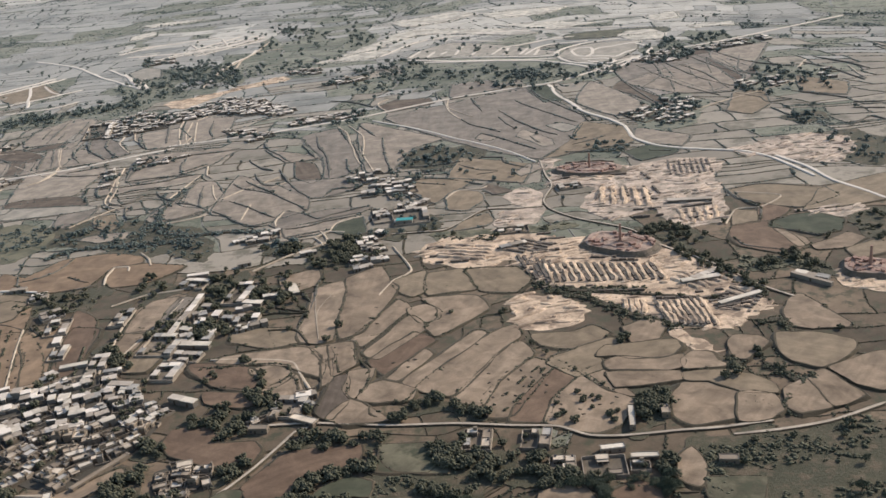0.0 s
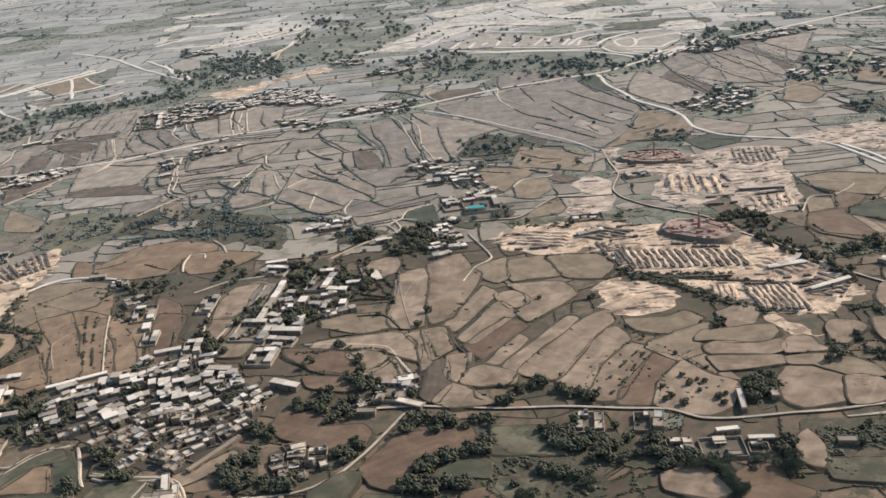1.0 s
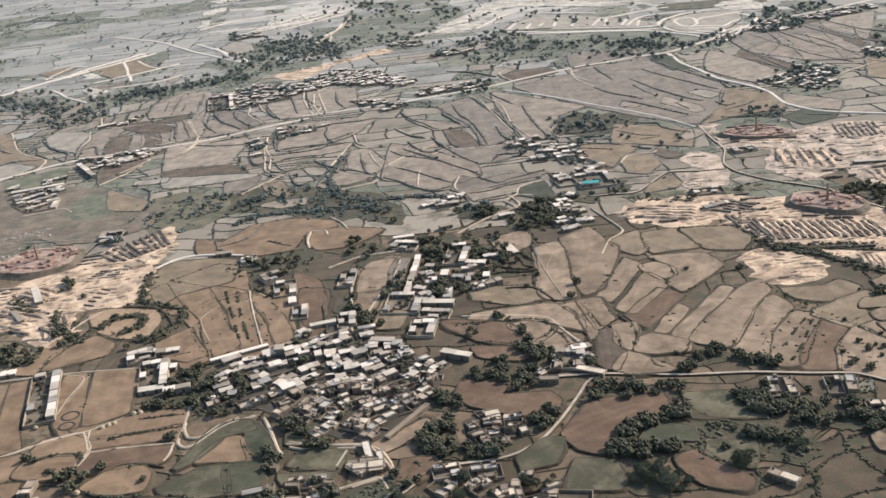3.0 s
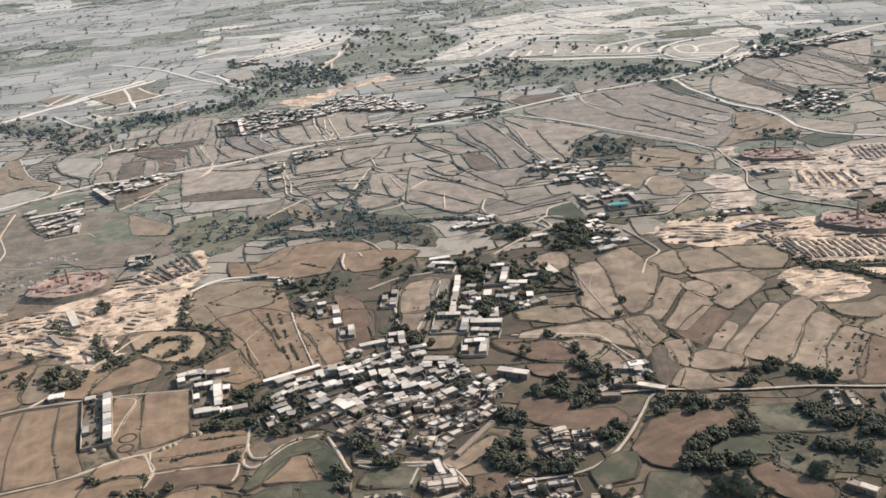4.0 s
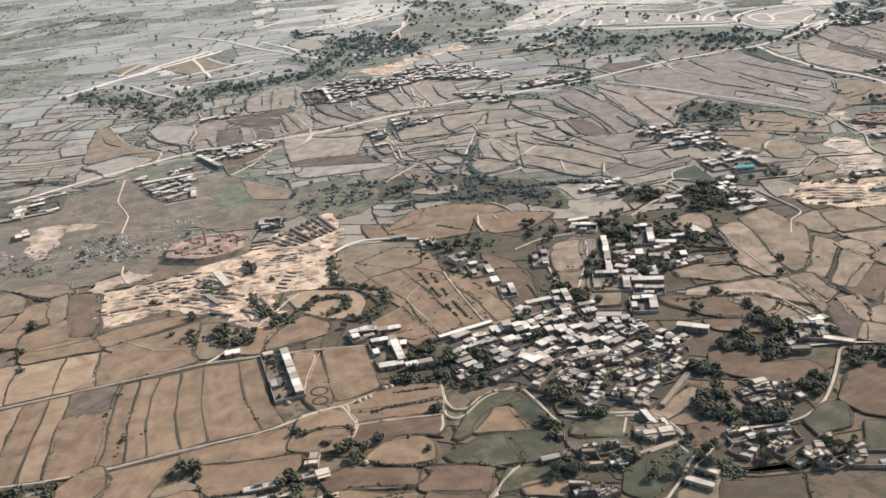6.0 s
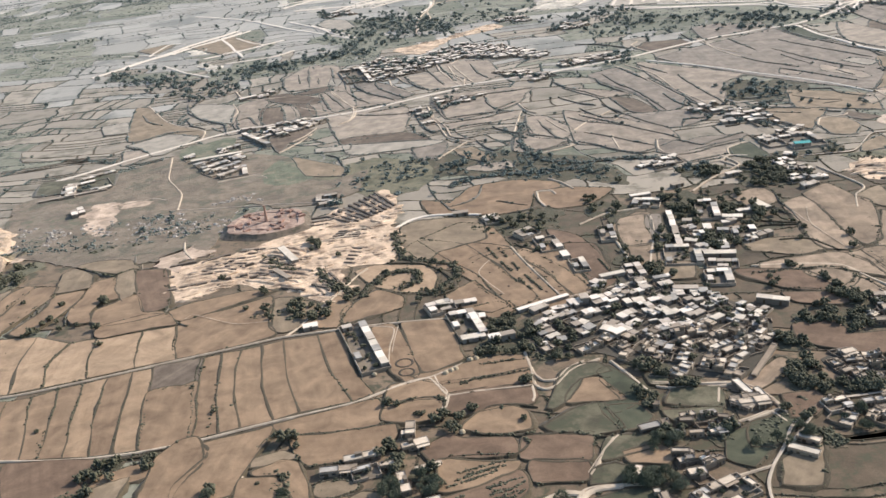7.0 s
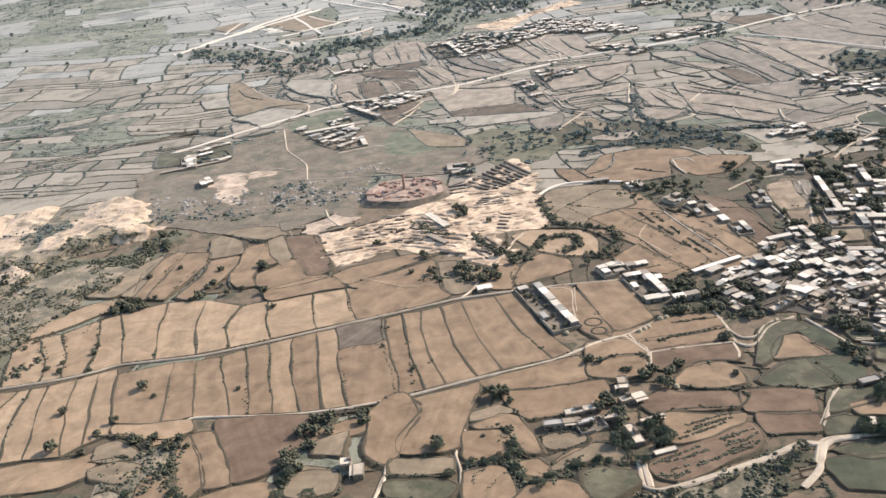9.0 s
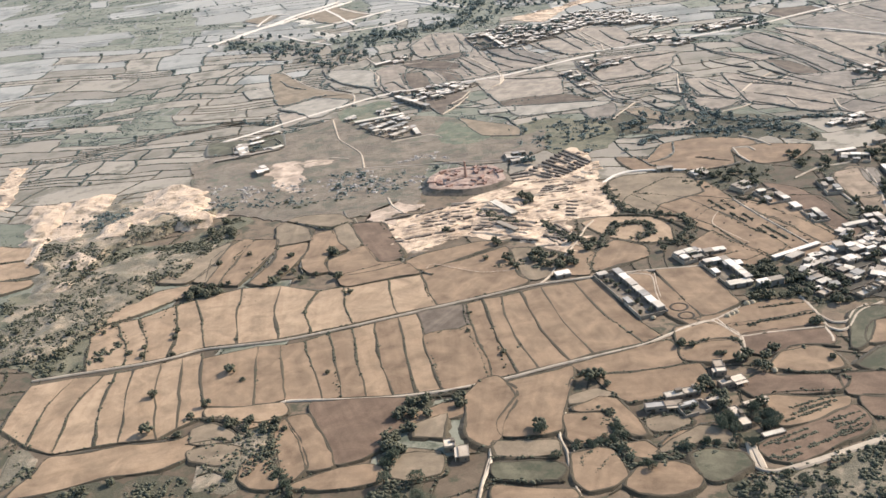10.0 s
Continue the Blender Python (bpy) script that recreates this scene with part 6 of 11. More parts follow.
field("brown", (-91.5, 616.6), (-61.6, 614.9), (-47.2, 611.6), (-38.4, 592.0), (-61.0, 578.6), (-71.0, 582.6), level=True)
field("olive", (-2.6, 595.4), (18.2, 588.0), (30.9, 578.6), (15.8, 559.7), (4.7, 544.1), (-7.3, 571.6), level=True)
field_bank((-3.2, 593.0), (7.7, 592.4), (22.9, 582.0))
field_bank((-4.8, 587.1), (14.6, 576.4))
field_bank((-7.3, 571.6), (-2.1, 558.5), (4.7, 544.1))
field_bank((-6.8, 622.2), (4.2, 620.3), (28.4, 621.3))
field_bank((-3.3, 606.6), (16.0, 608.0))
field_bank((-114.6, 628.9), (-103.4, 611.0), (-94.0, 598.1), (-85.4, 582.3), (-73.9, 565.8), (-70.4, 556.4))
field_bank((-120.3, 590.1), (-107.6, 575.5), (-95.8, 559.5), (-87.2, 548.4))
field_bank((-128.4, 572.0), (-119.4, 564.0), (-110.7, 549.7), (-101.9, 540.0), (-94.0, 537.1))
field("brown", (-82.9, 557.9), (-70.3, 547.5), (-55.6, 552.9), (-32.3, 549.5), (-37.2, 543.5), (-55.0, 539.4), (-78.7, 529.3), (-87.2, 537.7), level=True)
field_bank((-71.0, 553.3), (-61.9, 538.8), (-54.2, 543.4), (-39.3, 548.8), (-31.5, 552.6))
field_bank((-79.2, 526.4), (-67.5, 527.2), (-56.3, 533.4), (-42.2, 536.6), (-36.4, 539.9))
field_bank((-76.6, 513.4), (-63.1, 516.4), (-53.1, 517.7))
field("tan", (-78.7, 529.3), (-50.1, 531.1), (-38.6, 537.5), (-51.0, 527.2), (-53.3, 516.8), (-76.6, 513.4), level=True)
field("green", (-50.4, 527.0), (-36.5, 532.3), (-34.5, 507.8), (-43.0, 506.0), (-52.7, 516.6), level=True)
field_bank((-52.9, 455.9), (-55.5, 441.0), (-55.7, 426.1), (-57.1, 412.4))
field_bank((-63.0, 435.8), (-59.5, 427.3), (-56.2, 419.1))
field("green", (100.5, 810.9), (113.4, 808.5), (111.9, 773.3), (103.3, 762.1), (96.5, 798.5), level=True)
field_bank((98.4, 812.1), (101.3, 783.9), (107.3, 760.0), (117.8, 726.4), (123.7, 707.1))
field_bank((81.5, 774.0), (92.5, 744.0), (107.1, 709.7), (116.0, 687.9))
field_bank((65.4, 747.7), (76.0, 708.1), (80.6, 696.3), (87.0, 678.5), (97.2, 661.2))
field_bank((46.5, 685.7), (55.8, 672.5), (68.5, 649.6), (78.2, 632.2))
field_bank((63.6, 724.2), (70.8, 686.4))
field_bank((78.1, 665.2), (83.3, 645.9))
field_bank((123.7, 707.1), (125.0, 689.0))
field("pale", (95.1, 689.0), (104.7, 691.7), (113.6, 674.3), (103.6, 666.8), level=True)
field("tan", (76.3, 683.7), (89.9, 652.7), (90.8, 639.1), (84.1, 637.4), (71.1, 668.6), level=True)
field("tan", (46.1, 684.2), (57.6, 671.6), (51.6, 665.9), (42.8, 673.5), level=True)
field_bank((104.1, 657.8), (107.0, 644.6), (116.0, 646.9))
field("olive", (119.6, 686.1), (146.3, 659.9), (139.9, 624.0), (112.9, 620.8), (81.2, 609.5), (105.3, 645.4), level=True)
field("green", (131.9, 604.3), (152.4, 613.3), (165.5, 600.9), (159.8, 591.4), (138.0, 583.8), level=True)
field_bank((146.8, 601.9), (159.2, 596.2))
field_bank((102.5, 633.6), (117.1, 639.8), (127.9, 646.3))
field_bank((96.1, 617.8), (113.4, 612.8))
field("dark", (174.2, 803.6), (184.9, 755.7), (190.8, 718.8), (182.7, 706.4), (173.3, 750.6), (162.3, 780.5), level=True)
field("tan", (150.4, 812.4), (160.7, 776.5), (173.9, 711.1), (164.3, 699.9), (145.9, 697.6), (126.6, 749.5), level=True)
field("grey", (178.4, 796.0), (211.6, 815.6), (268.0, 781.1), (243.1, 734.1), (203.4, 745.2), (188.2, 742.3), level=True)
field("tan", (152.3, 655.1), (178.9, 626.6), (168.1, 605.9), (148.6, 621.5), (144.3, 633.3), level=True)
field("olive", (29.0, 628.5), (69.9, 600.0), (60.7, 566.0), (45.9, 574.9), (17.6, 590.9), level=True)
field_bank((25.1, 615.5), (36.3, 600.6), (48.9, 593.7))
field_bank((41.2, 627.5), (54.7, 621.4), (54.5, 609.7), (67.2, 592.7))
field_bank((34.7, 590.3), (48.1, 591.3))
field_bank((26.9, 577.7), (36.9, 569.7))
field("tan", (69.9, 600.0), (78.1, 592.1), (61.9, 578.6), (59.3, 586.5), level=True)
field("olive", (14.1, 554.3), (22.2, 563.2), (32.0, 555.5), (33.7, 540.5), (24.0, 527.4), (13.6, 531.5), level=True)
field("dark", (40.0, 568.3), (47.3, 559.0), (51.4, 551.1), (41.9, 549.0), (36.5, 563.5), level=True)
field("olive", (20.3, 507.5), (34.7, 515.6), (35.5, 504.8), (31.4, 498.2), (14.8, 496.4), level=True)
field("olive", (-440.1, 793.1), (-430.4, 792.1), (-408.3, 739.6), (-375.9, 704.0), (-374.9, 688.5), (-400.9, 707.6), (-427.5, 697.0), level=True)
field("pale", (-390.0, 783.4), (-360.0, 768.6), (-353.7, 742.5), (-355.7, 715.2), (-377.9, 735.4), (-392.8, 761.3), level=True)
field("tan", (-355.0, 766.2), (-335.5, 778.8), (-333.0, 759.0), (-335.8, 734.0), (-334.5, 696.0), (-346.6, 689.2), (-355.0, 718.1), level=True)
field("tan", (-324.1, 837.9), (-303.7, 879.5), (-279.0, 865.5), (-264.5, 725.2), (-293.0, 708.5), (-300.3, 742.8), (-282.5, 794.7), (-317.2, 794.7), level=True)
field("dark", (-335.5, 782.6), (-317.3, 784.9), (-291.0, 756.4), (-293.7, 743.2), (-311.1, 748.1), (-333.2, 771.9), level=True)
field("dark", (-336.0, 746.2), (-322.0, 744.6), (-314.0, 699.0), (-326.3, 692.2), (-334.8, 716.8), level=True)
field("dark", (-313.2, 749.2), (-300.3, 742.8), (-292.8, 713.3), (-305.4, 711.1), level=True)
field("dark", (-312.8, 780.7), (-289.5, 794.3), (-282.5, 794.7), (-283.3, 779.1), (-294.7, 777.2), level=True)
field("tan", (-319.4, 743.4), (-313.3, 745.7), (-304.6, 710.7), (-313.9, 702.2), level=True)
field("pale", (-426.1, 686.2), (-400.5, 702.9), (-377.0, 689.4), (-382.1, 677.1), (-395.9, 655.3), (-403.5, 654.5), (-413.8, 676.7), level=True)
field("tan", (-424.2, 671.4), (-413.0, 669.4), (-405.3, 652.6), (-415.3, 641.2), (-420.0, 639.4), level=True)
field("pale", (-282.6, 822.0), (-275.4, 813.8), (-278.0, 792.3), (-284.5, 801.9), level=True)
field("dark", (-318.3, 676.4), (-294.5, 671.6), (-299.3, 647.7), (-310.9, 645.9), (-315.0, 627.5), (-323.2, 655.4), level=True)
field("pale", (-290.9, 623.7), (-269.6, 623.8), (-270.3, 614.8), (-289.4, 616.6), level=True)
field("olive", (-304.3, 610.2), (-273.1, 579.1), (-274.4, 562.6), (-295.2, 570.9), level=True)
field_bank((-431.4, 771.0), (-421.9, 746.0), (-409.6, 732.1))
field_bank((-398.7, 795.2), (-394.2, 767.3), (-382.4, 739.2), (-368.6, 721.2), (-359.8, 712.3), (-356.7, 687.8))
field_bank((-393.6, 744.5), (-385.4, 720.9), (-374.1, 707.8))
field_bank((-352.7, 725.2), (-350.3, 704.8), (-346.7, 690.8))
field_bank((-351.7, 719.8), (-344.2, 724.5), (-338.9, 710.6), (-334.5, 696.0))
field_bank((-426.1, 686.2), (-412.2, 697.6), (-400.9, 707.6), (-380.0, 704.4))
field_bank((-425.5, 681.7), (-415.4, 673.2), (-408.4, 663.3), (-403.2, 651.8))
field_bank((-324.1, 837.9), (-322.7, 811.7))
field_bank((-303.7, 879.5), (-303.1, 844.2), (-300.9, 800.3))
field_bank((-283.9, 868.2), (-282.1, 832.7), (-279.9, 799.5))
field_bank((-294.3, 828.4), (-293.6, 806.8))
field_bank((-311.8, 849.0), (-309.9, 815.4))
field_bank((-290.6, 765.5), (-285.4, 735.5), (-282.1, 716.6))
field_bank((-284.3, 608.1), (-275.9, 598.3), (-273.1, 579.1))
field("olive", (169.2, 513.0), (187.9, 516.7), (215.3, 501.9), (218.0, 486.2), (195.4, 475.2), (181.0, 484.6), (170.4, 497.7), level=True)
field("olive", (161.5, 480.2), (172.7, 473.8), (166.7, 461.0), (154.7, 459.8), level=True)
field("brown", (154.2, 458.2), (171.8, 459.3), (176.6, 427.6), (172.8, 421.4), (161.9, 421.0), (150.9, 431.7), (148.8, 443.8), level=True)
field("brown", (177.0, 486.0), (188.6, 473.0), (175.5, 461.5), (168.5, 462.1), level=True)
field("green", (173.1, 458.9), (185.0, 463.6), (199.1, 462.5), (206.0, 451.7), (199.5, 439.9), (188.9, 437.7), (180.9, 445.7), (170.4, 451.5), level=True)
field("pale", (180.9, 424.9), (201.0, 433.9), (205.8, 426.2), (194.3, 418.6), (181.1, 418.9), level=True)
field("pale", (170.9, 448.9), (179.3, 434.4), (179.5, 428.2), (174.1, 424.7), level=True)
field("olive", (213.5, 497.5), (257.3, 512.8), (239.0, 474.3), (211.0, 470.0), (196.4, 470.4), level=True)
field("olive", (192.9, 415.4), (214.8, 423.5), (207.2, 407.6), (193.4, 404.7), level=True)
field_bank((170.5, 507.5), (171.7, 492.5), (174.7, 479.4), (168.5, 462.1))
field_bank((149.4, 443.6), (151.3, 433.0), (161.9, 424.7), (170.3, 418.5))
field_bank((170.4, 451.5), (180.1, 443.6), (188.0, 435.6), (197.4, 438.2))
field_bank((170.9, 452.9), (175.0, 460.0), (185.0, 463.6))
field_bank((169.2, 513.0), (187.9, 516.7), (215.3, 501.9))
field("tan", (143.8, 362.7), (147.8, 370.1), (153.8, 373.2), (158.7, 358.8), (161.8, 344.6), (160.4, 341.4), (147.6, 343.1), (142.3, 347.0), (142.0, 355.0), level=True)
field("olive", (241.9, 722.8), (263.2, 722.2), (252.3, 680.6), (234.0, 663.2), (222.6, 676.9), level=True)
field("dark", (264.9, 904.0), (281.6, 800.2), (276.7, 779.3), (265.6, 809.0), (257.7, 879.2), level=True)
field("brown", (220.7, 859.5), (266.4, 874.1), (271.4, 770.7), (229.6, 738.9), (209.2, 815.4), level=True)
field("olive", (301.7, 754.7), (326.9, 720.3), (311.1, 688.9), (288.3, 709.7), level=True)
field_bank((241.9, 722.8), (254.3, 703.4), (255.1, 688.2), (272.0, 689.3))
field_bank((251.3, 672.3), (256.2, 648.2), (271.1, 646.4))
field_bank((281.2, 713.2), (308.1, 677.4))
field_bank((324.5, 800.9), (335.3, 770.6), (341.2, 723.2))
field_bank((340.6, 817.1), (354.8, 783.7), (360.9, 756.6))
field_bank((306.2, 664.0), (326.5, 657.9))
field_bank((299.9, 649.8), (318.5, 641.2))
field_bank((276.4, 605.4), (300.3, 625.2), (306.0, 614.9))
field("chalk", (-366.8, 1370.5), (-348.5, 1398.3), (-338.4, 1391.1), (-336.6, 1359.2), (-362.7, 1338.5), level=True)
field("chalk", (-380.0, 1476.0), (-341.9, 1487.8), (-291.6, 1478.9), (-314.3, 1455.2), (-362.5, 1451.7), level=True)
field("chalk", (-257.1, 1168.9), (-217.8, 1183.1), (-177.1, 1237.4), (-218.5, 1212.9), (-258.8, 1197.9), level=True)
field("fawn", (-301.5, 1084.7), (-291.7, 1112.9), (-271.4, 1093.7), (-262.1, 1048.6), (-278.7, 1033.3), level=True)
field("moss", (168.9, 1041.9), (212.8, 1043.0), (268.5, 1026.4), (265.2, 1003.6), (210.7, 1003.4), (166.6, 1015.5), level=True)
field("umber", (180.7, 878.1), (218.3, 854.1), (214.7, 800.3), (176.4, 797.2), level=True)
field("dark", (261.4, 856.5), (264.8, 775.2), (257.7, 761.7), (258.3, 828.6), level=True)
field("rose", (176.4, 797.2), (232.5, 839.2), (256.1, 824.2), (252.7, 752.3), (241.2, 730.6), (203.4, 745.2), level=True)
field("rose", (273.0, 880.6), (327.6, 893.6), (273.3, 791.2), (265.4, 853.9), level=True)
field_bank((232.5, 839.2), (242.6, 796.6), (243.1, 734.1))
field("chalk", (-431.6, 1018.2), (-414.6, 1022.9), (-413.3, 998.3), (-424.7, 999.3), level=True)
field("chalk", (-408.1, 947.9), (-388.5, 923.6), (-393.2, 908.6), (-410.1, 935.9), level=True)
field("olive", (-433.1, 1040.4), (-393.0, 1073.4), (-356.7, 1011.5), (-390.1, 978.6), level=True)
field("olive", (-487.0, 1051.8), (-465.0, 1069.7), (-452.4, 1061.9), (-466.6, 1024.4), level=True)
field("pale", (-456.7, 747.7), (-439.8, 751.7), (-432.9, 723.7), (-449.6, 723.3), level=True)
field("chalk", (-69.5, 1055.2), (-36.5, 1069.4), (-18.1, 1100.6), (7.9, 1133.4), (33.9, 1136.3), (64.8, 1116.1), (111.4, 1077.9), (141.7, 1073.3), (116.5, 1121.7), (85.6, 1134.4), (54.5, 1155.3), (15.8, 1181.3), (-11.3, 1157.8), (-43.2, 1101.6), level=True)
field("chalk", (-95.1, 1031.5), (-65.4, 1027.2), (-36.0, 1026.1), (-18.2, 1051.7), (-36.5, 1069.4), (-72.3, 1050.3), level=True)
field("chalk", (214.9, 999.9), (229.6, 1026.3), (252.3, 1022.2), (260.0, 995.2), (249.8, 967.3), (228.9, 973.8), level=True)
field("chalk", (290.8, 1022.4), (334.2, 1019.3), (334.8, 1003.4), (295.4, 1007.9), level=True)
field("chalk", (-17.6, 1257.9), (32.8, 1270.1), (63.4, 1298.2), (89.1, 1253.6), (44.4, 1214.5), (2.8, 1207.4), level=True)
field("chalk", (95.7, 1248.7), (166.3, 1245.8), (200.0, 1235.3), (166.1, 1196.7), (112.2, 1203.1), level=True)
field("chalk", (106.6, 1149.3), (170.0, 1135.1), (208.5, 1099.5), (162.9, 1090.3), level=True)
field("chalk", (265.7, 1101.1), (302.2, 1118.5), (297.4, 1078.1), (271.9, 1075.5), level=True)
field("fawn", (-1.2, 999.9), (44.2, 989.2), (139.0, 940.1), (144.2, 955.2), (103.8, 1011.6), (49.0, 1066.2), (11.4, 1034.1), level=True)
field("fawn", (143.1, 931.8), (160.2, 967.5), (190.3, 978.1), (227.6, 968.0), (211.0, 921.4), (188.4, 891.4), (161.7, 887.3), level=True)
field("umber", (38.4, 856.9), (66.1, 859.4), (82.7, 829.7), (32.6, 804.0), level=True)
field("green", (97.7, 815.4), (112.0, 814.9), (119.8, 762.2), (103.7, 759.9), level=True)
field("tan", (-134.8, 442.2), (-122.8, 442.8), (-126.9, 415.9), (-130.3, 408.7), (-140.6, 409.9), (-139.2, 430.8), level=True)
field("pale", (-139.9, 407.7), (-130.5, 408.0), (-132.9, 391.0), (-139.6, 380.7), (-141.1, 393.6), level=True)
field("umber", (-122.0, 442.5), (-116.4, 442.1), (-121.7, 410.7), (-127.5, 409.1), (-125.8, 422.6), level=True)
field_bank((-120.3, 443.5), (-124.3, 422.1), (-128.9, 402.8))
field("olive", (-130.2, 387.0), (-118.7, 383.4), (-123.2, 369.7), (-133.6, 371.7), level=True)
field_bank((-99.0, 365.3), (-89.2, 365.2), (-80.1, 363.5), (-76.1, 367.0))
field_bank((-83.6, 412.1), (-72.3, 413.3), (-58.7, 410.2))
field("tan", (-245.4, 316.6), (-236.4, 318.5), (-228.4, 320.8), (-211.1, 324.3), (-203.4, 320.8), (-203.9, 311.9), (-225.6, 310.4), (-236.3, 309.8), level=True)
field("tan", (-236.3, 309.8), (-223.6, 309.9), (-204.2, 311.1), (-205.3, 300.8), (-223.5, 302.3), (-234.9, 302.0), level=True)
field("brown", (-234.2, 301.0), (-221.6, 301.8), (-205.3, 300.8), (-204.6, 293.3), (-207.0, 289.1), (-214.7, 290.0), (-225.1, 288.8), (-231.4, 287.7), (-235.4, 291.4), level=True)
field("tan", (-254.9, 311.4), (-240.0, 312.1), (-236.6, 303.7), (-236.4, 300.3), (-246.3, 302.1), (-256.8, 300.8), level=True)
field("tan", (-257.0, 299.7), (-246.4, 301.3), (-237.5, 299.8), (-237.3, 291.9), (-241.2, 287.9), (-249.3, 287.3), (-258.4, 291.5), level=True)
field("tan", (-229.8, 282.4), (-224.5, 287.5), (-215.1, 288.9), (-209.7, 283.7), (-209.9, 274.9), (-217.6, 273.9), (-226.6, 276.2), (-231.6, 279.2), level=True)
field("brown", (-237.4, 275.3), (-233.3, 272.5), (-217.0, 269.6), (-216.1, 261.6), (-223.2, 261.6), (-235.5, 263.9), (-243.2, 263.1), (-245.6, 268.7), level=True)
field("brown", (-211.7, 268.3), (-198.7, 267.5), (-190.9, 265.6), (-194.8, 253.2), (-203.5, 254.3), (-214.2, 257.8), level=True)
field("brown", (-211.0, 254.8), (-197.0, 252.1), (-196.2, 247.2), (-198.7, 243.1), (-212.2, 244.8), (-212.8, 251.1), level=True)
field("brown", (-251.0, 237.6), (-243.1, 241.5), (-217.4, 250.6), (-216.0, 244.2), (-218.6, 238.9), (-229.2, 235.5), (-244.7, 228.6), (-250.7, 231.5), (-251.9, 235.0), level=True)
field("tan", (-240.7, 261.8), (-224.5, 257.0), (-216.9, 255.2), (-219.8, 251.8), (-232.6, 248.0), (-241.7, 247.1), level=True)
field("green", (-176.3, 298.0), (-179.5, 303.1), (-175.2, 306.3), (-169.5, 292.1), (-172.1, 280.9), (-179.6, 277.1), (-183.6, 282.0), (-175.9, 283.8), (-179.4, 298.0), level=True)
field("tan", (-191.0, 294.5), (-186.4, 298.7), (-180.3, 298.3), (-175.6, 284.5), (-184.3, 285.2), (-193.8, 286.5), level=True)
field("moss", (-191.0, 306.2), (-179.2, 309.6), (-175.9, 304.3), (-186.6, 300.8), (-194.1, 288.5), (-200.5, 284.4), level=True)
field("moss", (-204.0, 274.2), (-193.9, 280.8), (-183.6, 282.0), (-180.6, 267.6), (-190.0, 265.4), (-199.9, 269.6), level=True)
field("green", (-183.4, 280.0), (-172.8, 279.2), (-169.7, 272.8), (-174.3, 266.7), (-180.1, 266.4), level=True)
field("moss", (-163.4, 296.7), (-158.8, 295.4), (-160.0, 290.4), (-163.6, 291.3), level=True)
field("moss", (-158.3, 285.1), (-143.2, 283.1), (-145.2, 272.1), (-161.5, 278.2), level=True)
field("moss", (-163.8, 273.1), (-146.1, 270.4), (-148.5, 265.6), (-160.9, 266.9), level=True)
field("moss", (-184.9, 261.7), (-173.0, 261.2), (-172.5, 256.0), (-185.9, 252.6), (-190.6, 252.2), level=True)
field("tan", (-182.8, 253.5), (-173.6, 255.6), (-168.8, 250.1), (-172.4, 246.2), (-181.9, 249.1), level=True)
field("moss", (-194.6, 246.8), (-187.7, 248.3), (-184.2, 245.9), (-188.0, 241.3), (-196.0, 241.0), level=True)
field("green", (-201.3, 227.9), (-189.4, 228.0), (-179.2, 224.3), (-180.9, 214.1), (-183.7, 211.7), (-201.3, 215.5), (-202.7, 224.1), level=True)
field("moss", (-197.6, 232.6), (-188.1, 234.8), (-178.7, 232.6), (-179.8, 226.7), (-189.7, 227.2), level=True)
field_bank((-235.3, 309.6), (-228.4, 307.7), (-223.6, 309.9), (-204.2, 311.1))
field_bank((-221.1, 319.7), (-212.4, 319.6), (-203.8, 319.5))
field_bank((-257.1, 298.9), (-248.4, 301.5), (-238.3, 300.8), (-236.2, 296.7), (-236.8, 291.8))
field_bank((-224.5, 287.5), (-220.7, 290.3), (-211.0, 289.0), (-205.1, 285.6))
field_bank((-231.7, 278.5), (-225.2, 274.1), (-216.4, 271.5), (-198.5, 268.2), (-190.4, 264.4), (-181.5, 263.3))
field_bank((-238.4, 263.6), (-228.4, 262.8), (-216.9, 260.8), (-211.7, 265.5), (-212.6, 268.5))
field_bank((-214.2, 257.8), (-203.4, 254.6), (-195.6, 253.4))
field_bank((-213.1, 245.0), (-199.4, 241.2))
field_bank((-179.4, 298.0), (-175.0, 283.6))
field_bank((-183.6, 282.0), (-180.1, 266.4))
field_bank((-161.3, 274.3), (-145.2, 272.1))
field("pale", (-90.4, 372.7), (-75.1, 375.1), (-60.5, 374.3), (-53.8, 371.7), (-47.5, 360.3), (-48.8, 348.8), (-54.7, 352.6), (-61.9, 360.6), (-72.8, 364.8), (-91.3, 368.5), level=True)
field("brown", (-103.0, 370.8), (-78.3, 362.0), (-73.4, 349.0), (-78.2, 343.8), (-90.6, 350.2), (-101.9, 363.9), level=True)
field("tan", (-77.4, 360.7), (-68.7, 362.0), (-61.2, 354.5), (-60.1, 352.0), (-66.7, 343.6), (-70.7, 345.7), (-75.4, 354.8), level=True)
field("tan", (-59.6, 351.9), (-55.8, 341.5), (-54.1, 336.1), (-61.7, 333.3), (-72.6, 338.8), (-67.8, 343.9), level=True)
field("brown", (-93.0, 344.4), (-79.0, 340.5), (-73.9, 334.2), (-65.5, 332.0), (-77.2, 330.4), (-91.3, 336.6), level=True)
field("pale", (-52.5, 371.9), (-46.1, 372.4), (-44.5, 362.2), (-47.5, 360.3), level=True)
field("pale", (-48.3, 359.4), (-44.8, 361.2), (-44.1, 343.3), (-46.4, 340.4), (-47.7, 348.5), level=True)
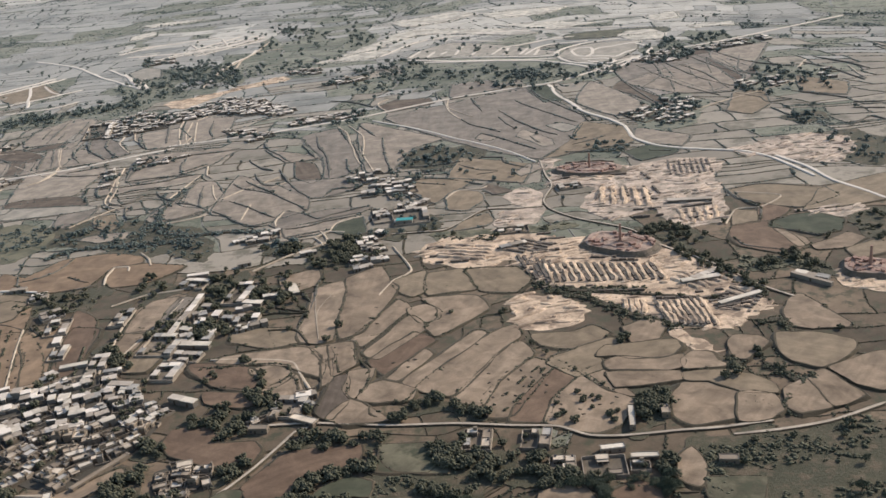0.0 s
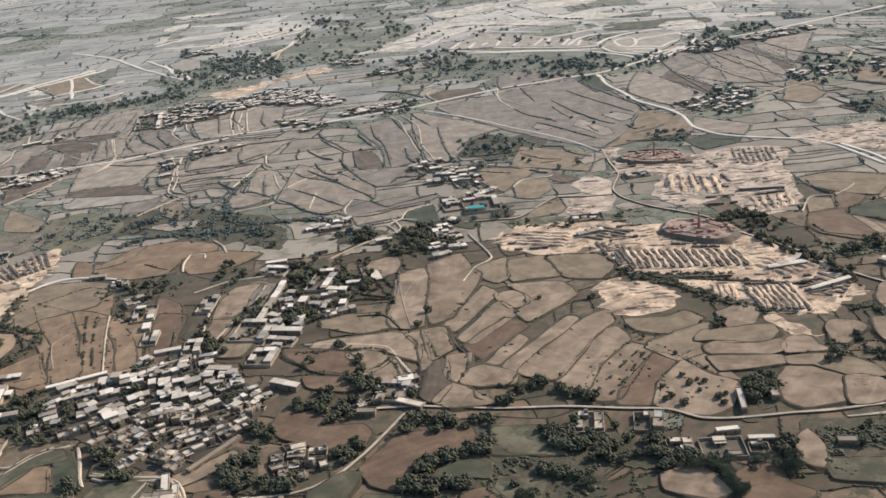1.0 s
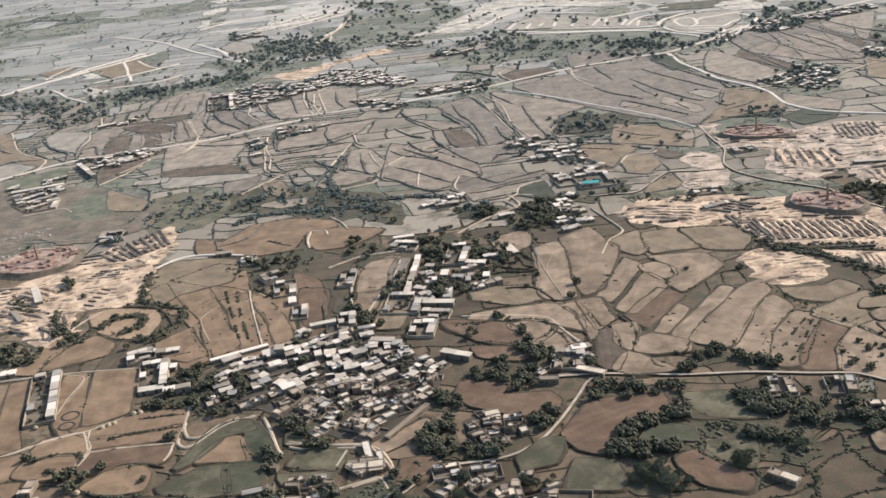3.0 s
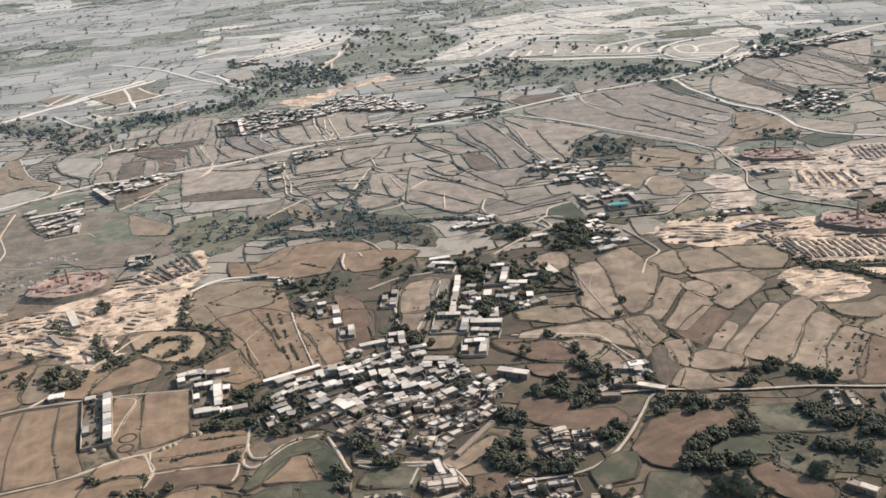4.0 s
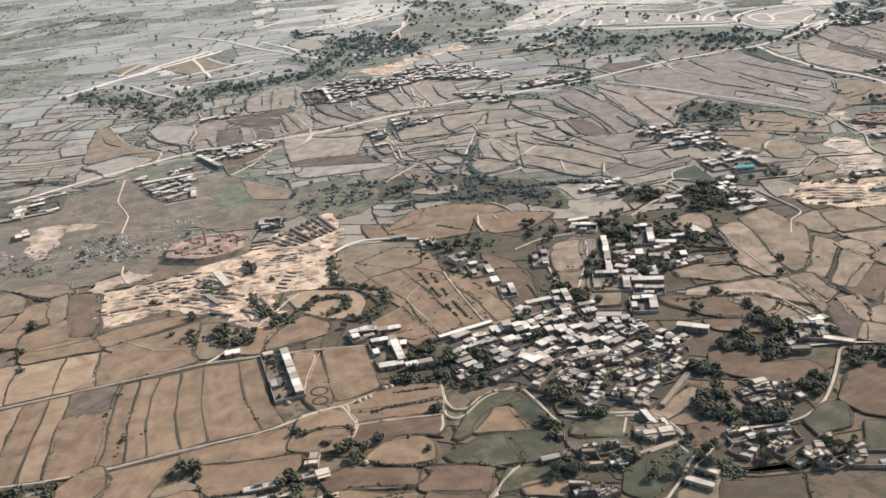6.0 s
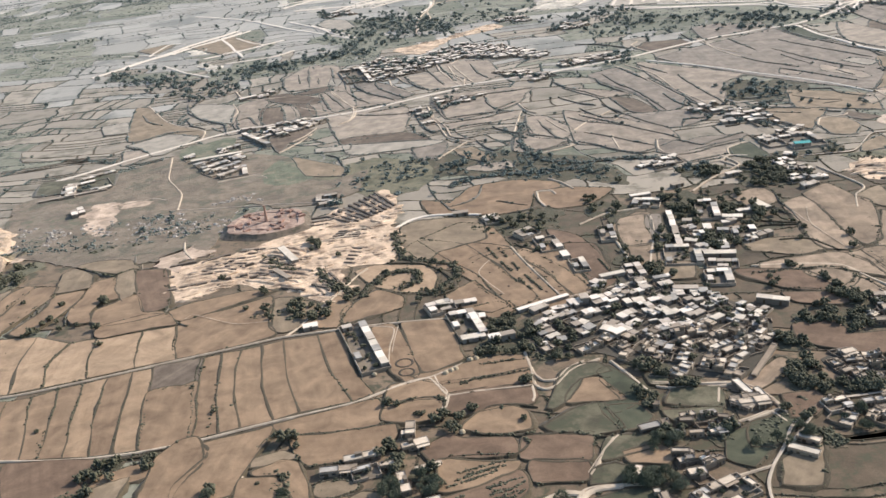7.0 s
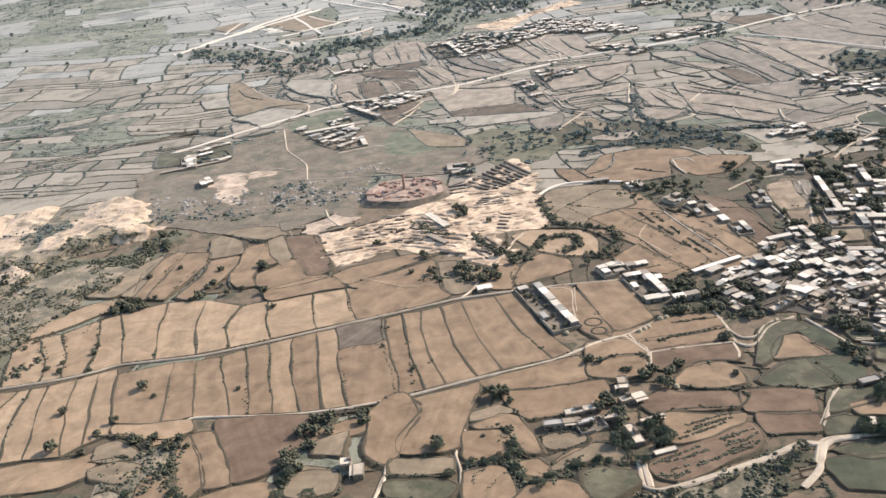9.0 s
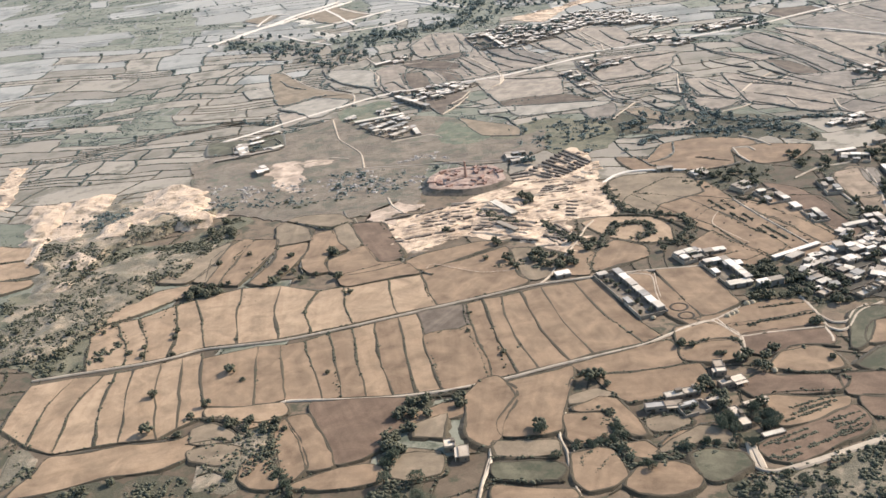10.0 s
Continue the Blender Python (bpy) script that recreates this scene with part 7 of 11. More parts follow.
field("tan", (-45.6, 374.0), (-36.8, 374.3), (-34.3, 356.4), (-38.2, 352.1), (-43.1, 348.2), (-44.2, 359.3), level=True)
field("dark", (-41.8, 345.3), (-38.1, 345.8), (-37.0, 326.5), (-42.3, 315.1), (-46.4, 318.9), (-44.7, 333.5), level=True)
field("tan", (-37.8, 324.4), (-34.0, 325.7), (-29.6, 319.8), (-23.1, 309.0), (-37.5, 310.7), (-43.3, 315.3), level=True)
field("tan", (-28.7, 336.5), (-23.4, 338.5), (-11.8, 330.2), (-14.0, 322.6), (-25.9, 323.5), (-32.1, 327.6), level=True)
field("tan", (-35.9, 348.8), (-27.5, 349.1), (-31.1, 334.6), (-35.2, 328.4), (-37.9, 336.5), level=True)
field_bank((-60.7, 352.2), (-57.5, 347.1), (-56.2, 336.7), (-51.7, 333.0))
field_bank((-77.7, 359.7), (-74.7, 353.0), (-72.6, 347.3))
field_bank((-71.0, 344.8), (-64.7, 346.6), (-59.8, 353.0))
field_bank((-105.8, 368.8), (-92.1, 364.9), (-77.9, 363.6), (-68.3, 363.5), (-61.9, 360.6), (-60.4, 353.2))
field_bank((-53.8, 371.7), (-48.9, 363.5), (-48.8, 352.5), (-47.1, 343.2))
field_bank((-43.4, 373.3), (-42.0, 358.7), (-42.0, 347.9), (-44.9, 341.0), (-44.7, 333.5))
field_bank((-36.8, 374.3), (-35.0, 365.0), (-34.3, 356.4))
field_bank((-33.5, 359.0), (-29.1, 347.9), (-29.8, 336.8), (-33.6, 328.0))
field_bank((-37.1, 338.8), (-36.2, 328.7), (-28.8, 321.9), (-27.3, 314.6), (-21.8, 309.6))
field_bank((-44.6, 314.8), (-37.8, 309.9), (-23.9, 307.1))
field_bank((-29.9, 324.6), (-15.5, 321.6), (-11.2, 329.1))
field_bank((-90.9, 348.8), (-78.2, 343.8), (-74.8, 339.3))
field("brown", (-99.8, 318.4), (-85.1, 316.7), (-83.8, 305.8), (-69.8, 303.4), (-66.5, 297.3), (-69.7, 290.3), (-84.9, 294.0), (-97.4, 301.1), (-101.6, 310.3), level=True)
field("brown", (-56.0, 294.6), (-47.6, 295.2), (-31.7, 293.6), (-30.9, 288.2), (-33.4, 282.3), (-44.5, 282.0), (-48.7, 276.4), (-56.8, 270.6), (-58.3, 264.1), (-65.5, 267.5), (-69.0, 277.1), (-59.8, 289.7), level=True)
field("brown", (-123.1, 272.8), (-113.7, 272.2), (-112.9, 267.1), (-118.9, 260.5), (-125.3, 260.4), level=True)
field("moss", (-84.7, 267.1), (-74.6, 274.9), (-70.1, 273.8), (-74.3, 261.3), (-84.7, 260.5), level=True)
field("green", (-42.5, 272.4), (-33.4, 275.5), (-27.0, 272.2), (-28.2, 265.4), (-36.9, 267.5), (-44.5, 267.6), level=True)
field("moss", (-23.0, 292.1), (-6.5, 289.9), (-4.6, 281.5), (-2.8, 273.5), (-16.9, 277.0), (-22.4, 282.2), level=True)
field("brown", (-36.4, 255.6), (-29.3, 258.9), (-25.7, 254.7), (-18.0, 241.8), (-21.1, 236.0), (-31.9, 242.0), (-35.8, 249.1), level=True)
field("moss", (-23.8, 262.6), (-10.2, 259.3), (-15.0, 247.4), (-22.2, 250.6), (-26.7, 256.6), level=True)
field("moss", (-67.7, 261.4), (-55.7, 258.5), (-54.7, 247.3), (-57.7, 244.4), (-72.5, 247.8), level=True)
field_bank((-29.5, 260.6), (-25.7, 254.7), (-21.2, 248.8), (-17.2, 243.2))
field_bank((-25.0, 294.7), (-23.7, 288.3), (-22.4, 282.2))
field("brown", (47.6, 251.7), (56.2, 256.1), (61.9, 252.0), (60.9, 244.7), (67.4, 239.2), (64.5, 236.4), (47.1, 239.6), level=True)
field("tan", (26.6, 255.7), (38.9, 257.9), (41.8, 249.8), (43.3, 243.7), (37.4, 241.4), (25.6, 248.4), level=True)
field("moss", (78.4, 253.4), (94.3, 250.3), (89.8, 240.7), (76.5, 244.7), level=True)
field("moss", (-23.3, 292.1), (-6.7, 290.6), (-3.0, 282.7), (-8.9, 275.3), (-23.7, 278.2), level=True)
field("tan", (72.8, 265.7), (77.7, 269.8), (78.7, 262.9), (78.5, 258.1), (74.7, 251.0), (71.2, 253.2), (69.3, 256.7), level=True)
common("grass", (-417.9, 619.6), (-383.5, 649.6), (-348.2, 671.3), (-343.7, 636.5), (-316.7, 620.8), (-300.3, 600.9), (-291.8, 568.3), (-281.6, 556.2), (-259.4, 566.6), (-263.8, 532.8), (-287.1, 518.3), (-306.1, 518.7), (-329.0, 531.2), (-337.5, 499.3), (-339.3, 476.7), (-353.0, 457.6), (-367.1, 462.3), (-381.3, 462.4), (-404.2, 466.2), (-416.1, 472.4), (-431.7, 483.8), (-459.1, 501.1), (-470.9, 582.8), (-439.1, 592.6), (-418.1, 593.5))
common("lush", (-384.4, 658.3), (-367.9, 671.2), (-348.1, 674.2), (-344.7, 641.0), (-332.9, 627.8), (-349.7, 628.3), (-364.6, 628.1), (-378.8, 634.1))
common("lush", (-314.1, 608.0), (-298.1, 588.7), (-289.9, 569.8), (-298.1, 559.4), (-314.9, 560.6), (-323.5, 581.2))
common("bare", (-423.9, 554.7), (-416.2, 564.2), (-407.8, 563.1), (-404.4, 542.5), (-405.5, 519.1), (-411.4, 512.2), (-420.9, 535.9))
common("bare", (-364.1, 466.7), (-355.2, 475.6), (-339.3, 471.8), (-341.5, 459.1), (-351.7, 454.8), (-356.2, 446.7), (-363.0, 453.3))
common("bare", (-405.9, 560.3), (-396.0, 562.9), (-387.4, 558.6), (-395.6, 552.3), (-403.9, 553.4))
common("dirt", (-459.0, 562.6), (-435.9, 559.2), (-424.6, 543.0), (-423.6, 530.2), (-434.9, 516.0), (-452.9, 516.1))
common("dirt", (-350.8, 598.3), (-332.8, 599.5), (-323.5, 581.2), (-327.8, 569.1), (-348.2, 573.8))
field("moss", (-466.6, 620.9), (-445.0, 615.9), (-421.7, 621.2), (-418.4, 598.2), (-439.3, 594.9), (-463.3, 595.2), level=True)
field("pale", (-425.2, 297.9), (-412.8, 296.0), (-399.5, 295.7), (-397.5, 289.5), (-406.2, 287.1), (-418.2, 291.3), (-423.8, 293.3), level=True)
field("olive", (-428.1, 286.4), (-422.6, 288.2), (-416.6, 282.4), (-413.9, 277.2), (-420.2, 277.0), (-427.0, 278.9), level=True)
field("olive", (-428.0, 273.4), (-419.9, 274.8), (-412.6, 271.5), (-411.9, 264.9), (-418.7, 264.9), (-426.5, 269.1), level=True)
field("tan", (-409.3, 260.8), (-407.0, 267.2), (-401.3, 268.1), (-398.8, 258.5), (-396.9, 251.5), (-399.6, 249.5), (-405.6, 251.4), (-409.1, 255.5), level=True)
field("tan", (-399.8, 277.9), (-397.4, 284.0), (-394.1, 275.9), (-391.7, 265.9), (-390.2, 257.2), (-393.5, 252.7), (-396.8, 256.9), (-399.3, 267.6), level=True)
field("tan", (-395.4, 285.6), (-389.8, 286.3), (-386.7, 277.5), (-383.9, 265.7), (-381.0, 256.3), (-388.3, 256.2), (-390.4, 265.6), (-392.8, 275.6), level=True)
field("brown", (-387.8, 293.6), (-359.9, 289.4), (-353.5, 287.9), (-355.9, 278.7), (-360.7, 268.9), (-367.3, 261.0), (-371.8, 257.5), (-378.9, 257.0), (-381.4, 266.7), (-385.5, 282.2), level=True)
field("tan", (-393.6, 248.2), (-388.4, 250.5), (-378.9, 252.9), (-370.1, 253.0), (-366.3, 251.0), (-367.1, 246.4), (-375.4, 244.9), (-385.6, 245.4), level=True)
field("olive", (-353.1, 272.3), (-344.7, 275.0), (-345.6, 264.2), (-353.8, 266.7), level=True)
field("olive", (-361.8, 255.6), (-354.1, 256.8), (-347.5, 253.9), (-349.1, 245.3), (-357.9, 244.4), (-362.5, 246.8), level=True)
field("tan", (-327.6, 293.6), (-323.9, 294.6), (-320.3, 285.9), (-320.0, 278.7), (-323.4, 271.0), (-326.7, 265.2), (-328.7, 259.3), (-332.5, 255.6), (-336.3, 259.5), (-337.4, 266.1), (-336.0, 275.6), (-334.8, 285.8), (-332.2, 288.8), level=True)
field("tan", (-320.1, 290.7), (-302.1, 294.1), (-298.4, 294.7), (-302.0, 281.4), (-304.9, 271.7), (-308.7, 260.1), (-314.5, 258.3), (-326.4, 260.4), (-326.2, 266.0), (-321.4, 275.6), (-318.4, 281.8), level=True)
field("olive", (-329.9, 256.2), (-311.2, 252.9), (-311.4, 248.1), (-319.8, 248.0), (-329.9, 250.8), level=True)
field("moss", (-331.3, 245.9), (-313.8, 242.6), (-311.4, 239.0), (-314.5, 235.5), (-324.9, 237.8), (-331.4, 240.0), level=True)
field("tan", (-332.1, 234.5), (-311.6, 228.5), (-310.6, 225.2), (-332.7, 229.9), level=True)
field("olive", (-300.8, 276.9), (-291.8, 277.9), (-288.1, 274.5), (-294.6, 274.0), (-301.6, 273.3), level=True)
field("tan", (-300.8, 270.0), (-292.0, 273.0), (-287.3, 269.8), (-284.8, 258.7), (-284.3, 250.7), (-287.8, 252.1), (-290.2, 259.9), (-291.5, 266.4), (-299.6, 268.4), level=True)
field("tan", (-304.2, 266.1), (-295.1, 264.0), (-292.5, 257.2), (-296.5, 251.7), (-304.7, 251.4), (-306.6, 254.6), level=True)
field("tan", (-290.8, 246.2), (-285.2, 246.1), (-282.5, 241.6), (-285.4, 239.1), (-290.0, 241.3), level=True)
field("tan", (-306.8, 245.1), (-299.2, 246.0), (-295.8, 243.8), (-294.5, 238.3), (-295.5, 231.9), (-300.9, 228.0), (-305.9, 227.3), (-308.6, 233.2), level=True)
field("tan", (-294.3, 230.0), (-289.9, 234.0), (-279.8, 235.1), (-275.9, 232.3), (-274.5, 226.3), (-276.4, 223.3), (-283.8, 221.8), (-292.8, 224.5), (-295.6, 227.4), level=True)
field("moss", (-272.9, 237.5), (-266.6, 238.7), (-258.3, 234.2), (-258.5, 229.0), (-266.0, 225.8), (-271.1, 225.5), (-273.0, 228.9), level=True)
field("olive", (-280.9, 241.6), (-274.5, 246.6), (-266.2, 250.5), (-259.2, 246.1), (-259.2, 241.1), (-268.2, 244.3), (-276.0, 241.9), level=True)
field_bank((-301.2, 225.0), (-295.0, 229.7), (-290.8, 234.2))
field_bank((-331.8, 249.5), (-321.8, 246.7), (-311.6, 245.0))
field_bank((-333.4, 237.7), (-323.6, 235.6), (-312.3, 233.1))
field_bank((-299.8, 267.7), (-292.7, 266.1), (-290.7, 259.1), (-289.0, 250.3), (-284.9, 247.2))
field_bank((174.4, 802.9), (180.6, 726.8), (185.2, 696.3))
field_bank((218.5, 899.4), (233.3, 786.0), (255.6, 730.4))
field_bank((244.5, 914.0), (260.4, 807.5), (292.9, 754.4))
field_bank((266.8, 931.9), (285.0, 832.4), (313.4, 790.5))
field_bank((199.1, 854.4), (215.0, 761.6), (230.7, 722.4))
field_bank((215.1, 872.6), (209.2, 810.7), (182.3, 771.7))
field_bank((261.2, 859.9), (247.1, 797.6))
field_bank((290.2, 856.9), (263.8, 781.4))
field_bank((234.4, 814.3), (230.3, 778.3))
field_bank((210.3, 786.5), (202.8, 746.4))
field_bank((237.2, 772.4), (228.4, 727.5))
field("olive", (-405.7, 467.2), (-397.4, 471.3), (-380.5, 467.3), (-377.4, 460.9), (-375.5, 455.8), (-385.5, 453.3), (-394.2, 459.0), level=True)
field("olive", (-410.7, 460.0), (-407.1, 464.0), (-396.7, 454.0), (-395.1, 439.4), (-409.1, 438.4), level=True)
field("tan", (-439.4, 431.9), (-428.9, 448.7), (-423.6, 446.4), (-429.4, 428.9), (-433.4, 411.5), (-435.1, 401.5), (-439.5, 405.1), level=True)
field("tan", (-422.2, 445.9), (-411.1, 444.5), (-411.0, 433.0), (-416.4, 421.8), (-421.6, 409.2), (-426.0, 398.9), (-432.9, 402.1), (-430.6, 413.7), (-426.4, 428.0), level=True)
field("tan", (-408.4, 433.5), (-396.9, 434.6), (-397.6, 422.4), (-403.8, 410.0), (-410.4, 400.1), (-415.4, 395.8), (-419.3, 399.2), (-413.7, 411.7), (-409.8, 421.7), level=True)
field("tan", (-393.5, 443.8), (-385.4, 446.8), (-382.0, 433.3), (-377.8, 422.7), (-385.2, 421.8), (-388.2, 410.1), (-386.6, 400.7), (-392.7, 401.3), (-395.6, 406.9), (-397.5, 418.6), (-393.7, 427.0), level=True)
field("olive", (-383.3, 449.7), (-377.1, 453.4), (-370.0, 426.8), (-374.3, 419.7), (-379.6, 433.2), level=True)
field("brown", (-373.7, 451.6), (-360.8, 449.6), (-356.7, 432.7), (-352.1, 409.1), (-357.5, 403.3), (-362.1, 405.9), (-367.3, 422.7), level=True)
field("tan", (-384.4, 411.4), (-376.9, 417.3), (-369.1, 422.0), (-365.3, 411.9), (-362.4, 403.6), (-353.0, 400.1), (-362.6, 397.1), (-377.3, 395.6), (-384.3, 400.6), level=True)
field("tan", (-379.7, 394.0), (-362.6, 400.0), (-350.5, 397.6), (-347.6, 391.4), (-345.7, 387.4), (-357.5, 386.9), (-376.8, 384.1), (-379.2, 387.6), level=True)
field("olive", (-460.9, 411.3), (-454.3, 423.8), (-443.8, 439.1), (-435.2, 446.5), (-438.0, 431.5), (-443.2, 415.0), (-449.3, 408.0), level=True)
field("olive", (-444.7, 407.8), (-440.6, 419.7), (-436.8, 427.3), (-439.3, 413.3), (-441.0, 405.6), level=True)
field_bank((-413.3, 452.2), (-410.2, 432.7), (-414.9, 417.6), (-420.5, 400.7))
field_bank((-394.9, 448.4), (-394.8, 427.3), (-398.5, 414.5), (-396.4, 400.6))
field_bank((-385.3, 450.3), (-380.4, 433.4), (-377.0, 420.5))
field_bank((-405.7, 467.2), (-394.0, 456.0), (-385.4, 451.0), (-376.6, 455.5), (-360.3, 451.6))
field_bank((-379.2, 473.1), (-375.7, 454.5), (-368.1, 424.3))
field_bank((-360.8, 449.6), (-356.1, 432.6), (-351.8, 410.2), (-352.5, 400.6), (-346.4, 390.5), (-339.9, 384.5))
field_bank((-432.4, 410.1), (-429.3, 428.2), (-424.6, 447.3))
field_bank((-424.4, 401.9), (-418.9, 418.8), (-415.1, 424.5))
common("bare", (-468.0, 500.4), (-455.7, 507.8), (-442.5, 484.7), (-453.3, 479.0), (-461.6, 483.3))
field("tan", (76.7, 360.9), (88.0, 365.5), (92.6, 358.0), (86.9, 348.6), (77.1, 348.4), level=True)
field("olive", (61.9, 339.5), (66.7, 346.5), (83.1, 346.0), (92.8, 345.1), (93.1, 339.1), (86.4, 333.2), (73.6, 334.3), (68.0, 339.0), level=True)
field("tan", (63.0, 334.1), (69.6, 336.2), (81.4, 330.6), (91.4, 332.0), (90.5, 325.8), (83.8, 323.3), (63.8, 327.9), level=True)
field("tan", (62.0, 324.4), (87.0, 320.4), (86.6, 315.7), (75.2, 314.5), (63.2, 315.1), level=True)
field("tan", (90.9, 328.0), (96.5, 333.1), (102.2, 331.7), (103.0, 325.1), (105.2, 321.4), (91.4, 322.9), level=True)
field("olive", (89.4, 318.9), (105.4, 317.4), (111.7, 311.7), (117.0, 304.2), (116.2, 299.1), (106.3, 301.3), (97.3, 311.6), (89.2, 314.7), level=True)
field("tan", (112.2, 336.9), (116.4, 342.8), (124.1, 340.9), (126.5, 335.9), (120.4, 330.7), (114.2, 325.2), (110.2, 327.5), level=True)
field("olive", (132.7, 341.3), (145.5, 338.1), (157.2, 330.3), (155.6, 324.1), (144.7, 315.8), (137.8, 313.8), (129.8, 319.3), (128.9, 328.2), level=True)
field("tan", (141.3, 311.3), (155.9, 316.7), (164.1, 317.9), (152.4, 293.4), (145.7, 298.9), level=True)
field("tan", (131.0, 306.4), (137.4, 310.0), (141.4, 298.7), (143.8, 291.0), (132.4, 286.2), (131.4, 297.3), level=True)
field("tan", (120.3, 299.8), (128.5, 303.7), (129.3, 293.8), (129.7, 285.7), (119.7, 284.1), (117.1, 288.8), level=True)
field("tan", (103.7, 299.9), (109.7, 299.7), (114.3, 296.8), (113.9, 287.6), (107.8, 283.7), (98.7, 283.8), level=True)
field_bank((120.3, 296.6), (115.9, 291.4), (115.6, 283.5))
field_bank((89.7, 321.5), (100.0, 320.4), (107.9, 318.6))

# ---- trees ----
def tree_model(seed, spread=1.0, tall=1.0):
    """A tree of crown radius about 1 with a tapered trunk, limbs and a crown of many leaf clumps."""
    r = random.Random(seed)
    tree = new("tree")
    bm = bmesh.new()

    def limb(p, q, r0, r1):
        u = (q - p).normalized()
        s = u.orthogonal().normalized()
        t = u.cross(s)
        rings = []
        for c, rad in ((p, r0), (p.lerp(q, 0.5) + s * r0 * 0.4, (r0 + r1) / 2), (q, r1)):
            rings.append([bm.verts.new(c + (s * math.cos(a) + t * math.sin(a)) * rad) for a in [k * math.pi / 3 for k in range(6)]])
        for a, b in zip(rings, rings[1:]):
            for k in range(6):
                bm.faces.new((a[k], a[(k + 1) % 6], b[(k + 1) % 6], b[k]))

    base, fork = Vector((0, 0, -0.2)), Vector((r.uniform(-0.08, 0.08), r.uniform(-0.08, 0.08), 0.62 * tall))
    limb(base, fork, 0.10, 0.065)
    lobes = []
    for k in range(6):
        a = k * 1.05 + r.uniform(-0.3, 0.3)
        c = Vector((math.cos(a) * r.uniform(0.22, 0.52) * spread, math.sin(a) * r.uniform(0.22, 0.52) * spread, r.uniform(0.75, 1.3) * tall))
        lobes.append((c, r.uniform(0.34, 0.52) * (1.2 if k % 2 else 0.9)))
        limb(fork, c, 0.045, 0.015)
    lobes.append((Vector((0, 0, 1.4 * tall)), 0.42))
    part("trunk", bm, BARK, tree)
    verts, faces = [], []
    for k in range(620):
        d = Vector((r.gauss(0, 1), r.gauss(0, 1), r.gauss(0, 0.9))).normalized()
        if d.z < -0.55:
            continue
        far = 0.78 + 0.42 * noise.noise(d * 1.7 + Vector((seed * 3.1, 0, 0))) + 0.2 * noise.noise(d * 4.5 + Vector((0, seed * 2.3, 0)))
        far *= r.uniform(0.62, 1.02) if k % 8 else r.uniform(1.0, 1.14)
        p = Vector((d.x * far * spread, d.y * far * spread, 1.0 * tall + d.z * far * 0.72 * tall))
        s, b = r.uniform(0.045, 0.105), len(verts)
        if k % 8 == 0:
            s *= 0.6
        for ox, oy, oz in ((1, 0, 0), (-1, 0, 0), (0, 1, 0), (0, -1, 0), (0, 0, 1), (0, 0, -1)):
            verts.append(tuple(p + Vector((ox, oy, oz * 0.8)) * s * r.uniform(0.5, 1.4)))
        for f in ((0, 2, 4), (2, 1, 4), (1, 3, 4), (3, 0, 4), (2, 0, 5), (1, 2, 5), (3, 1, 5), (0, 3, 5)):
            faces.append(tuple(b + i for i in f))
    crown = from_arrays("crown", verts, faces, LEAF)
    crown.parent = tree
    return tree


TREES = [tree_model(k, 1.0 + 0.12 * (k % 3), 0.85 + 0.13 * (k % 4)) for k in range(7)]
trees_wanted = []


def tree_at(p, r):
    trees_wanted.append((p[0], p[1], r))


def build_trees():
    """The trees nearest to the flight line one by one, the far ones joined."""
    trees_wanted.sort(key=lambda q: q[1])
    used = set()
    for x, y, r in trees_wanted[:340]:
        k = rng.randrange(7)
        m = pose(x, y, 0.15, 0, 0, rng.uniform(0, 360)) @ Matrix.Diagonal((r, r, r * rng.uniform(0.8, 1.1), 1))
        if k in used:
            ob = again(TREES[k], m)
        else:
            ob = TREES[k]
            ob.matrix_basis = m
            used.add(k)
        tagged(ob, "spreading dark green tree with a dense uneven crown" if r > 2 else "small dark green field tree with a rounded crown", "tree", "trees among the fields")
    tri = np.array([(0, 2, 4), (2, 1, 4), (1, 3, 4), (3, 0, 4), (2, 0, 5), (1, 2, 5), (3, 1, 5), (0, 3, 5)])
    octa = np.array([(1, 0, 0), (-1, 0, 0), (0, 1, 0), (0, -1, 0), (0, 0, 1), (0, 0, -1)], float)
    # trees beyond y 500 wear the haze-paled leaves
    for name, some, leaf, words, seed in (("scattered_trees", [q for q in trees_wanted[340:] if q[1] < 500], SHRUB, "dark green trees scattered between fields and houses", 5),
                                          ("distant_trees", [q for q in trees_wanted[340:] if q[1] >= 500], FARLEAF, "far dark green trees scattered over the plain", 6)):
        far = np.array(some)
        n, k = len(far), 34 if seed == 5 else 24
        r = np.random.RandomState(seed)
        d = r.normal(size=(n, k, 3))
        d /= np.linalg.norm(d, axis=2, keepdims=True)
        centre = d * r.uniform(0.3, 0.9, (n, k, 1)) * (1, 1, 0.65) + (0, 0, 0.9)
        v = centre[:, :, None, :] + octa * r.uniform(0.15, 0.42, (n, k, 6, 1))
        v = v * far[:, 2][:, None, None, None]
        v[..., :2] += far[:, None, None, :2]
        f = tri[None] + (np.arange(n * k) * 6)[:, None, None]
        tagged(raw_mesh(name, v.reshape(-1, 3), f.reshape(-1, 3), leaf), words, "trees", kind="stuff")


